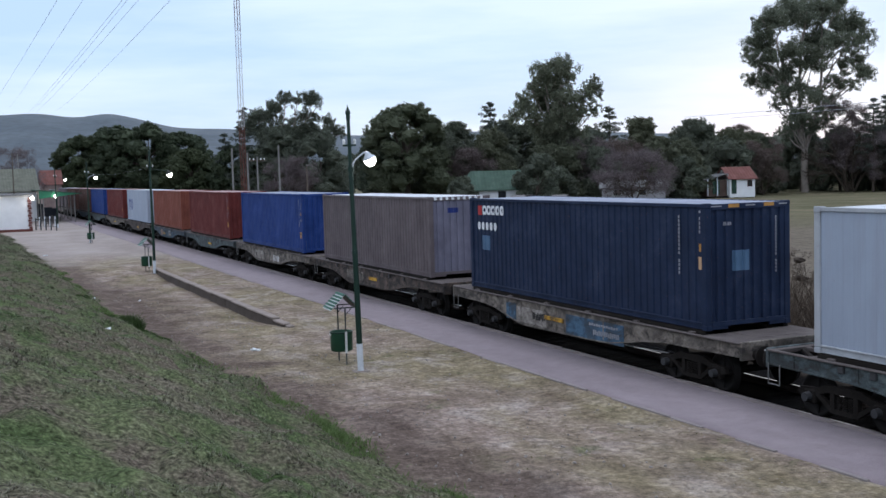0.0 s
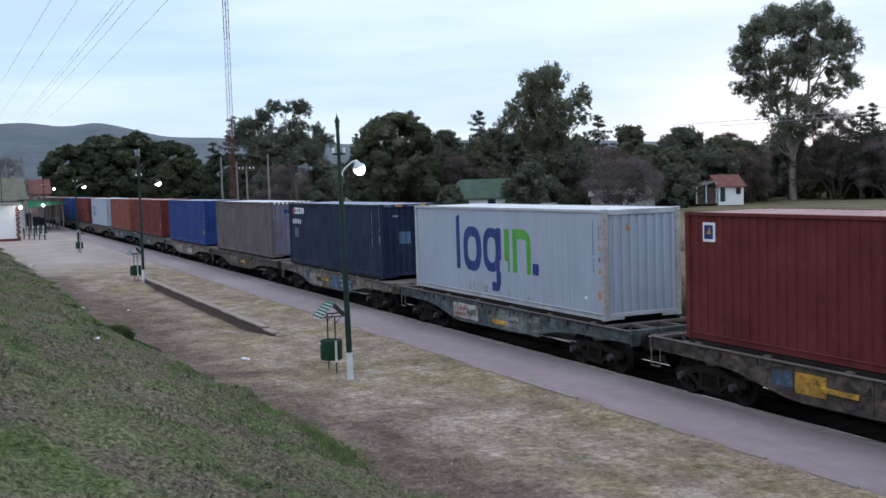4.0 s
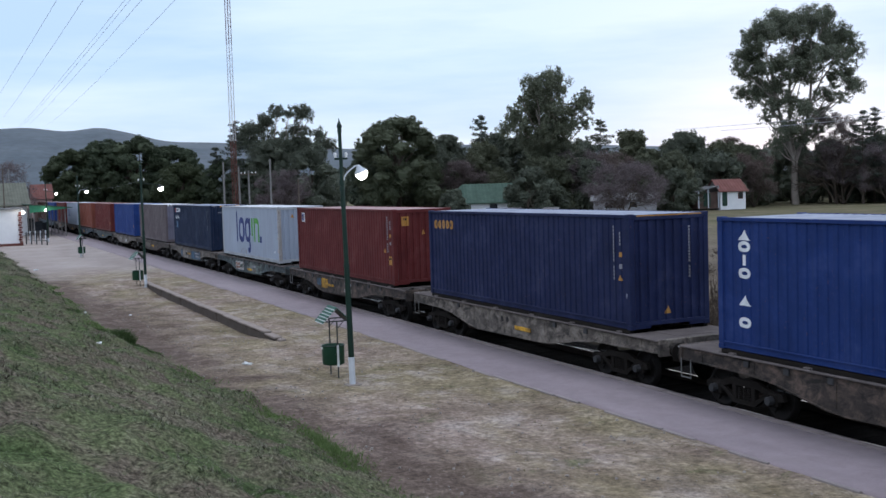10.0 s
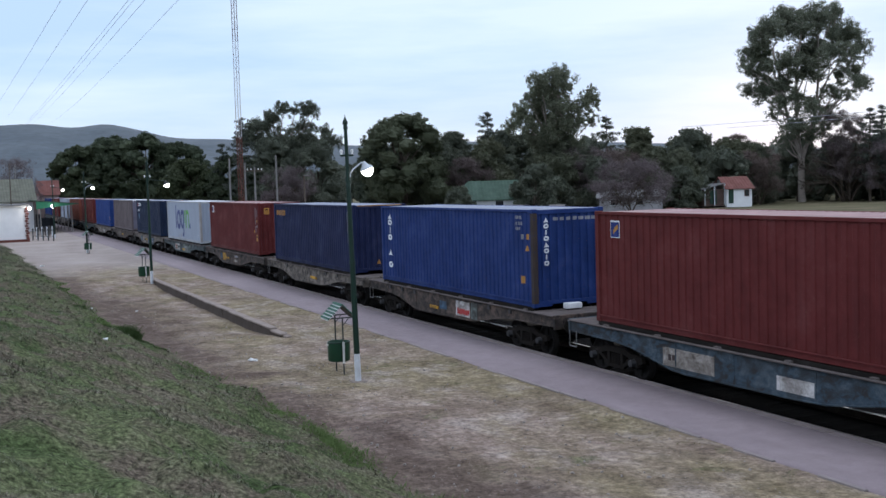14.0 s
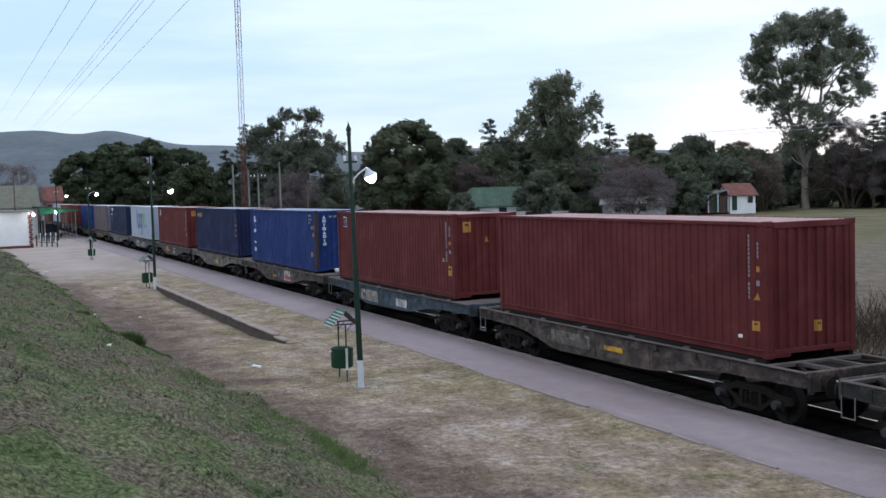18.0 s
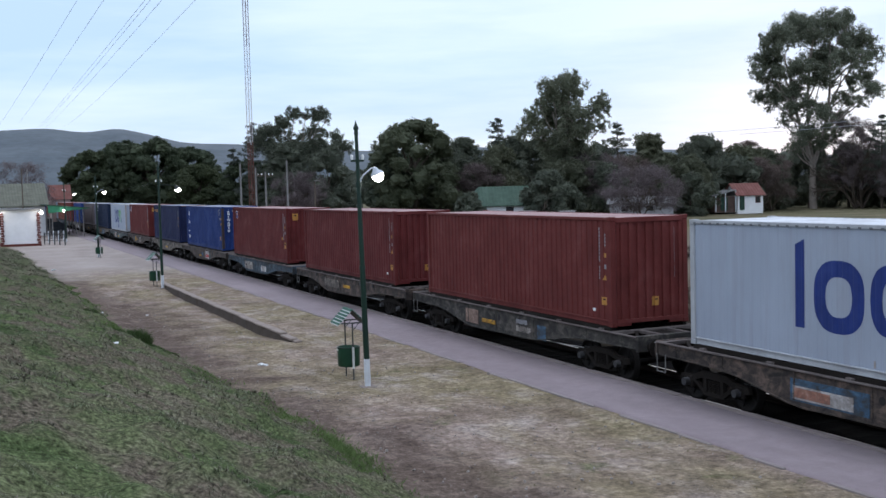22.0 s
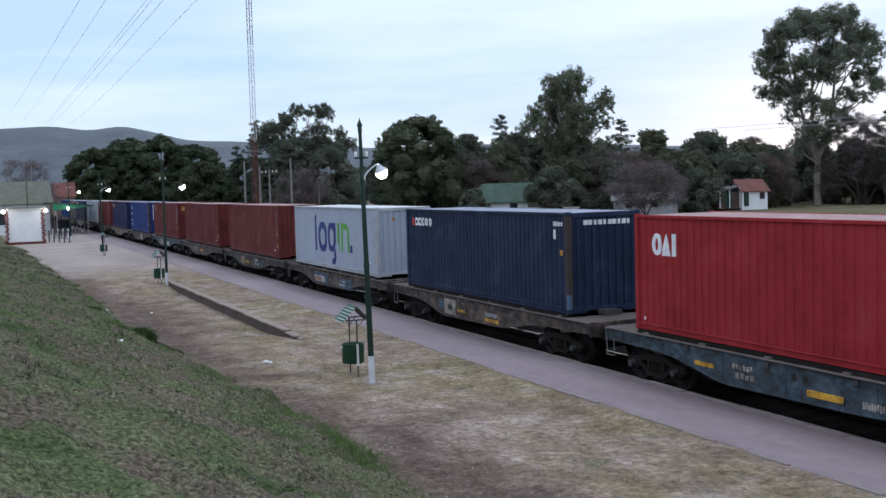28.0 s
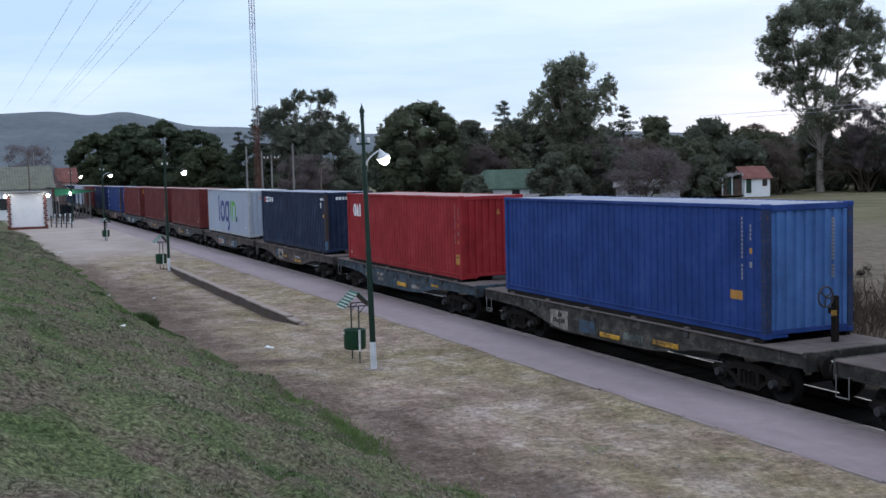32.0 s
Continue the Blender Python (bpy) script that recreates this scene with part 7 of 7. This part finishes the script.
def bench(x, y, turn):
    t = thing("platform_bench", "dark slatted bench on the station platform", "bench", pose(x, y, 0.1, 0, 0, turn), group="benches under the canopy")
    for k in range(3):
        part("seat_slat", Shape().box(-0.9, 0.9, -0.25 + k * 0.16, -0.12 + k * 0.16, 0.43, 0.47, 0.008), BENCH, t)
        part("back_slat", Shape().box(-0.9, 0.9, 0.26, 0.30, 0.55 + k * 0.15, 0.66 + k * 0.15, 0.008), BENCH, t)
    for sx in (-0.75, 0.75):
        part("leg_frame", Shape().box(sx - 0.04, sx + 0.04, -0.24, -0.18, 0, 0.43).box(sx - 0.04, sx + 0.04, 0.2, 0.27, 0, 0.98), BENCH, t)


for x, y, turn in ((9.6, 131.5, 95), (10.6, 136.5, 92), (9.9, 141.0, 88), (10.2, 146.0, 90), (11.6, 143.5, 85)):
    bench(x, y, turn)
# invented wheeled blocks that fill in the dark clutter below the canopy
CLUTTER = painted("clutter_dark", (0.035, 0.04, 0.05), (0.10, 0.09, 0.08), 0.5, 0.85)
for x, y, h in ((10.6, 148, 1.7), (11.4, 150.5, 1.5), (9.9, 151.5, 2.1)):
    c = thing("clutter_block", "dark clutter block added under the canopy", "trolley", pose(x, y, 0.1), group="trolleys under the canopy")
    part("load", Shape().box(-0.6, 0.6, -0.5, 0.5, 0.35, h, 0.03), CLUTTER, c)
    part("platform", Shape().box(-0.7, 0.7, -0.6, 0.6, 0.28, 0.35, 0.01), BENCH, c)
    for sx in (-0.5, 0.5):
        for sy in (-0.4, 0.4):
            part("wheel", Shape().cyl((sx - 0.04, sy, 0.14), (sx + 0.04, sy, 0.14), 0.14, n=12), BENCH, c)

# ---- parked cars in the field ----
CAR_PALE, TYRE = painted("car_pale", (0.13, 0.12, 0.12), (0.2, 0.2, 0.2), 0.2, 0.35), plain("tyre", (0.02, 0.02, 0.02), 0.9)


def car(x, y, turn, label):
    t = thing("parked_car", label, "car", pose(x, y, float(ground_z(x, y)), 0, 0, turn), group="parked cars")
    s = Shape()
    body = [(-2.05, 0.35), (2.05, 0.35), (2.1, 0.75), (1.25, 0.92), (0.65, 1.42), (-1.2, 1.45), (-1.95, 1.0), (-2.1, 0.6)]
    s.prism([(p, q) for p, q in body], -0.82, 0.82, "y")
    b = part("body", s, CAR_PALE, t)
    part("side_window", Shape().prism([(1.05, 0.95), (0.6, 1.34), (-1.1, 1.36), (-1.6, 0.98)], -0.835, -0.82, "y"), GLASS_DARK, b)
    part("side_window", Shape().prism([(1.05, 0.95), (0.6, 1.34), (-1.1, 1.36), (-1.6, 0.98)], 0.82, 0.835, "y"), GLASS_DARK, b)
    for cx in (-1.3, 1.3):
        for cy in (-0.72, 0.72):
            part("wheel", Shape().cyl((cx, cy - 0.1, 0.31), (cx, cy + 0.1, 0.31), 0.31, n=16), TYRE, t)


car(55.0, 101.0, 40, "dusty grey car parked in the field")
car(58.6, 99.2, 55, "dusty grey car parked in the field")

# ---- far hills ----
def build_hazed_hill(n, l, b):
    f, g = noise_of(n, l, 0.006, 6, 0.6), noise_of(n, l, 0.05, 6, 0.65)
    # blue-grey tones: distance haze is mixed into the scrub colour
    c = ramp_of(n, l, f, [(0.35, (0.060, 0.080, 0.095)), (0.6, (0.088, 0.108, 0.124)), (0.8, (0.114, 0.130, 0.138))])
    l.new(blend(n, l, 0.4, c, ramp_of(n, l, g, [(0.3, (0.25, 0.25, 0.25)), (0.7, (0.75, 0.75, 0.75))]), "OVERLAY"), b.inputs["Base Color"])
    b.inputs["Roughness"].default_value = 1.0


hx_, hy_ = np.arange(-2400, 2801, 20.0), np.arange(1500, 3301, 60.0)
HX, HY = np.meshgrid(hx_, hy_)
RIDGE = ([-2400, -900, -300, 0, 100, 168, 248, 319, 390, 450, 500, 572, 900, 1400, 2800], [90, 120, 146, 148, 153, 157, 146, 157, 141, 125, 121, 120, 100, 110, 60])
ridge = sum(np.interp(HX * 2500 / HY + d, *RIDGE) for d in (-18, 0, 18)) / 3
HZ = ridge * smooth_step(1500, 2500, HY) * (1 - 0.4 * smooth_step(2560, 3300, HY)) + 5 * lumps(HX, HY, 60) * smooth_step(1500, 1800, HY) * (1 - smooth_step(2300, 2480, HY)) - 2
hn, hm = len(hx_), len(hy_)
hi = (np.arange(hm - 1)[:, None] * hn + np.arange(hn - 1)[None, :]).ravel()
tagged(new("hills", quads_mesh("hills", np.stack([HX.ravel(), HY.ravel(), HZ.ravel()], 1), np.stack([hi, hi + 1, hi + hn + 1, hi + hn], 1), material("hills", build_hazed_hill), True)), "long low hills on the horizon, blue-grey haze in their colour", "hills", kind="structure")

# ---- grass on the bank and along its foot, stones and litter ----
def build_grass(n, l, b):
    g = n.new("ShaderNodeNewGeometry")
    lot = g.outputs["Random Per Island"]
    green = ramp_of(n, l, lot, [(0.0, (0.068, 0.098, 0.046)), (0.6, (0.132, 0.162, 0.092)), (1.0, (0.200, 0.242, 0.140))])
    straw = ramp_of(n, l, lot, [(0.0, (0.108, 0.090, 0.072)), (0.6, (0.178, 0.153, 0.124)), (1.0, (0.255, 0.225, 0.185))])
    patch = noise_of(n, l, 0.9, 6, 0.72, warp=0.2)
    c = blend(n, l, ramp_of(n, l, patch, [(0.40, (0.1, 0.1, 0.1)), (0.58, (0.85, 0.85, 0.85))]), green, straw)
    l.new(blend(n, l, 0.9, c, ramp_of(n, l, noise_of(n, l, 15.0, 4, 0.7), [(0.34, (0.10, 0.10, 0.10)), (0.66, (0.85, 0.85, 0.85))]), "OVERLAY"), b.inputs["Base Color"])
    b.inputs["Roughness"].default_value = 0.9
    b.inputs["Specular IOR Level"].default_value = 0.1


GRASS = material("grass_blades", build_grass)
LUSH = foliage("grass_lush", (0.095, 0.155, 0.060), (0.195, 0.28, 0.115), 0.9)


TUSSOCK = foliage("grass_tussock", (0.045, 0.080, 0.028), (0.105, 0.155, 0.055), 0.9)


def blades(x, y, z, height, width, rng, lean=0.55):
    n = len(x)
    a = rng.uniform(0, 2 * math.pi, n)
    dx, dy = np.cos(a) * width, np.sin(a) * width
    lx, ly = rng.normal(size=n) * height * lean, rng.normal(size=n) * height * lean
    v = np.stack([np.stack([x - dx, y - dy, z - 0.004], 1), np.stack([x + dx, y + dy, z - 0.004], 1), np.stack([x + lx, y + ly, z + height], 1)], 1).reshape(-1, 3)
    return v, np.arange(3 * n).reshape(-1, 3)


rng = np.random.default_rng(7)


def foot_line(y):
    return foot(y) + 0.30 * lumps(0, y, 0.6)


# tufts: a few blades that fan out of one root
n = 90000
ty = 5.5 + (rng.uniform(0, 1, n) ** 2.0) * 105
tx = foot_line(ty) + 0.15 - rng.uniform(0, 1, n) * 8.5
keep = rng.uniform(0, 1, n) < 0.72 + 0.5 * lumps(tx, ty, 0.3, 1.0)
size = np.repeat(rng.uniform(0.35, 1.0, keep.sum()) ** 1.4 * (0.58 + 0.75 * np.clip(lumps(tx[keep], ty[keep], 0.15, 8.0, 1) + 0.2, 0, 1)), 7) * (1 + np.repeat(ty[keep], 7) / 30)
tx, ty = np.repeat(tx[keep], 7), np.repeat(ty[keep], 7)
a = rng.uniform(0, 2 * math.pi, len(tx))
out = rng.uniform(0.0, 1.0, len(tx))
bx, by = tx + np.cos(a) * out * 0.022 * size, ty + np.sin(a) * out * 0.022 * size
high = rng.uniform(0.022, 0.05, len(tx)) * size * (1 - 0.45 * out)
wide = rng.uniform(0.0025, 0.0055, len(tx)) * size
bz, side = ground_z(bx, by) - 0.004, np.stack([-np.sin(a) * wide, np.cos(a) * wide, 0 * a], 1)
root = np.stack([bx, by, bz], 1)
tip = root + np.stack([np.cos(a) * out * 0.06 * size, np.sin(a) * out * 0.06 * size, high], 1)
v = np.stack([root - side * 1.15, root + side * 1.15, tip], 1).reshape(-1, 3)
q = np.arange(3 * len(tx)).reshape(-1, 3)
tagged(new("bank_grass", quads_mesh("bank_grass", v, q, GRASS)), "short uneven grass on the bank", "grass", kind="stuff")
n = 60000
yy = 8 + rng.uniform(0, 1, n) ** 1.4 * 60
xx = foot_line(yy) - 0.22 + rng.normal(size=n) * 0.22
keep = rng.uniform(0, 1, n) < 0.02 + 0.75 * smooth_step(0.05, 0.6, lumps(xx, yy, 0.4, 0.6)) + 0.3 * smooth_step(15, 18, yy) * (1 - smooth_step(22, 24, yy))
xx, yy = xx[keep], yy[keep]
v, q = blades(xx, yy, ground_z(xx, yy), rng.uniform(0.03, 0.12, len(xx)), rng.uniform(0.005, 0.010, len(xx)) * (1 + yy / 40), rng, 0.8)
tagged(new("foot_grass", quads_mesh("foot_grass", v, q, LUSH)), "taller green grass along the foot of the bank", "grass", kind="stuff")
for bx, by, h, w in ((4.72, 34.3, 0.70, 0.34), (4.62, 38.4, 0.24, 0.4), (4.4, 44.1, 0.30, 0.36), (5.2, 33.2, 0.16, 0.5)):
    m = 2600
    a, r = rng.uniform(0, 2 * math.pi, m), np.sqrt(rng.uniform(0, 1, m)) * w
    v, q = blades(bx + r * np.cos(a), by + r * np.sin(a), ground_z(bx + r * np.cos(a), by + r * np.sin(a)), h * rng.uniform(0.4, 1, m) * (1 - 0.5 * r / w), np.full(m, 0.016), rng, 0.38)
    tagged(new("grass_tussock", quads_mesh("grass_tussock", v, q, TUSSOCK)), "dark green grass tussock on the bank", "tussock", group="tussocks on the bank")
n = 2200
yy, xx = 8 + rng.uniform(0, 1, n) ** 1.5 * 60, rng.uniform(5.5, 12.3, n)
keep = rng.uniform(0, 1, n) < 0.2 + 0.8 * smooth_step(0.1, 0.7, lumps(xx, yy, 0.5, 0.4))
xx, yy = xx[keep], yy[keep]
v, q = blades(xx, yy, ground_z(xx, yy), rng.uniform(0.015, 0.04, len(xx)), rng.uniform(0.01, 0.02, len(xx)), rng)
tagged(new("sparse_grass", quads_mesh("sparse_grass", v, q, foliage("grass_dry", (0.09, 0.085, 0.04), (0.26, 0.23, 0.14), 0.9))), "thin dry grass on the trodden earth", "grass", kind="stuff")
# tall dry weeds beyond the track
n = 80000
yy, xx = rng.uniform(-10, 90, n), 19.8 + rng.uniform(0, 1, n) ** 1.5 * 7
keep = rng.uniform(0, 1, n) < 0.25 + 0.75 * smooth_step(-0.1, 0.5, lumps(xx, yy, 1.1, 3.0))
xx, yy = xx[keep], yy[keep]
v, q = blades(xx, yy, ground_z(xx, yy), rng.uniform(0.4, 1.35, len(xx)), rng.uniform(0.008, 0.026, len(xx)), rng)
tagged(new("dry_weeds", quads_mesh("dry_weeds", v, q, foliage("weeds_dry", (0.058, 0.044, 0.034), (0.165, 0.132, 0.102), 0.9))), "tall dry weeds beyond the track", "weeds", kind="stuff")
# low leafless scrub on the rise beyond the line
m = 90
bx, by, br = rng.uniform(25, 40, m), rng.uniform(2, 75, m), rng.uniform(0.4, 0.95, m)
v, q = tufted(np.stack([bx, by, ground_z(bx, by) + br * 0.25, br * 1.2, br, br * 0.55], 1), 9, 26, 0.12, rng, 0.10, 0.9, 0.3)
tagged(new("dry_scrub", quads_mesh("dry_scrub", v, q, foliage("scrub_brown", (0.060, 0.048, 0.040), (0.150, 0.122, 0.100), 0.95))), "low brown leafless scrub in the dry field", "scrub", kind="stuff")
s = Shape()
pr = random.Random(11)
for k in range(1500):
    x, y, r = pr.uniform(5.8, 12.3), 8 + pr.random() ** 1.4 * 45, 0.007 + 0.026 * pr.random() ** 3
    m = Matrix.Translation((x, y, float(ground_z(x, y)) + r * 0.3)) @ Euler((pr.random() * 3, pr.random() * 3, pr.random() * 3)).to_matrix().to_4x4()
    s.box(-r, r, -r * 0.8, r * 0.8, -r * 0.6, r * 0.6, r * 0.3, m)
tagged(new("pebbles", s.mesh("pebbles", painted("pebble", (0.28, 0.25, 0.225), (0.17, 0.15, 0.13), 0.5, 0.9))), "scattered small stones on the trodden earth", "stones", kind="stuff")
for x, y, r in ((7.53, 30.0, 0.12), (5.25, 77.0, 0.14), (5.0, 46.5, 0.06), (3.6, 30.6, 0.07), (6.9, 47.0, 0.05)):
    sc = Shape()
    for k in range(3):
        m = Matrix.Translation((x + pr.uniform(-r, r) * 0.5, y + pr.uniform(-r, r) * 0.5, float(ground_z(x, y)) + 0.015)) @ Euler((pr.uniform(-.3, .3), pr.uniform(-.3, .3), pr.random() * 3)).to_matrix().to_4x4()
        sc.box(-r, r, -r * 0.5, r * 0.5, -0.01, 0.02 + r * 0.1, 0.006, m)
    solid("paper_scrap", sc, WHITE, "crumpled white paper scrap on the ground", "litter", group="scraps of litter")

# ---- kerb and edging stones ----
kerb = thing("kerb", "row of worn concrete kerb stones along the platform edge", "kerb", kind="structure")
KERB = painted("kerb_concrete", (0.150, 0.125, 0.120), (0.09, 0.075, 0.07), 0.7, 0.9)
kerb_me = [Shape().box(-0.13, 0.13, 0.008, 0.992, -0.62, 0.105 + d, 0.018).mesh("kerb_stone", KERB) for d in (-0.008, 0.0, 0.008)]
kr = random.Random(3)
for k in range(160):
    part("kerb_stone", kr.choice(kerb_me), KERB, kerb, at=pose(14.62 + kr.uniform(-.012, .012), 5 + k, 0, 0, 0, kr.uniform(-.5, .5)))
edging = thing("path_edging", "thin pale concrete edging along the path", "edging", kind="structure")
EDGE = painted("edging_concrete", (0.27, 0.235, 0.225), (0.2, 0.17, 0.15), 0.6, 0.9)
edge_me = Shape().box(-0.04, 0.04, 0.01, 0.99, -0.12, 0.098, 0.01).mesh("edging_stone", EDGE)
for k in range(75):
    if kr.random() < 0.62:
        y = 7 + k
        part("edging_stone", edge_me, EDGE, edging, at=pose(float(pavement_edge(np.array(y + 0.5))) - 0.05, y, kr.uniform(-.015, .004), 0, 0, kr.uniform(-1.2, 1.2)))


# ---- what moves ----
def motions():
    times = [0.5 * i for i in range(65)]
    for ob, start, z in TRAIN:
        walk(ob, [(t, pose(TRACK_X, start + gone(t), z)) for t in times])
    ticks = [0.1 * i for i in range(321)]
    angles = [math.degrees((gone(t) - gone(0)) / WHEEL_R) for t in ticks]
    for ob, y in WHEELSETS:
        walk(ob, [(t, pose(0, y, 0, -a)) for t, a in zip(ticks, angles)])


motions()
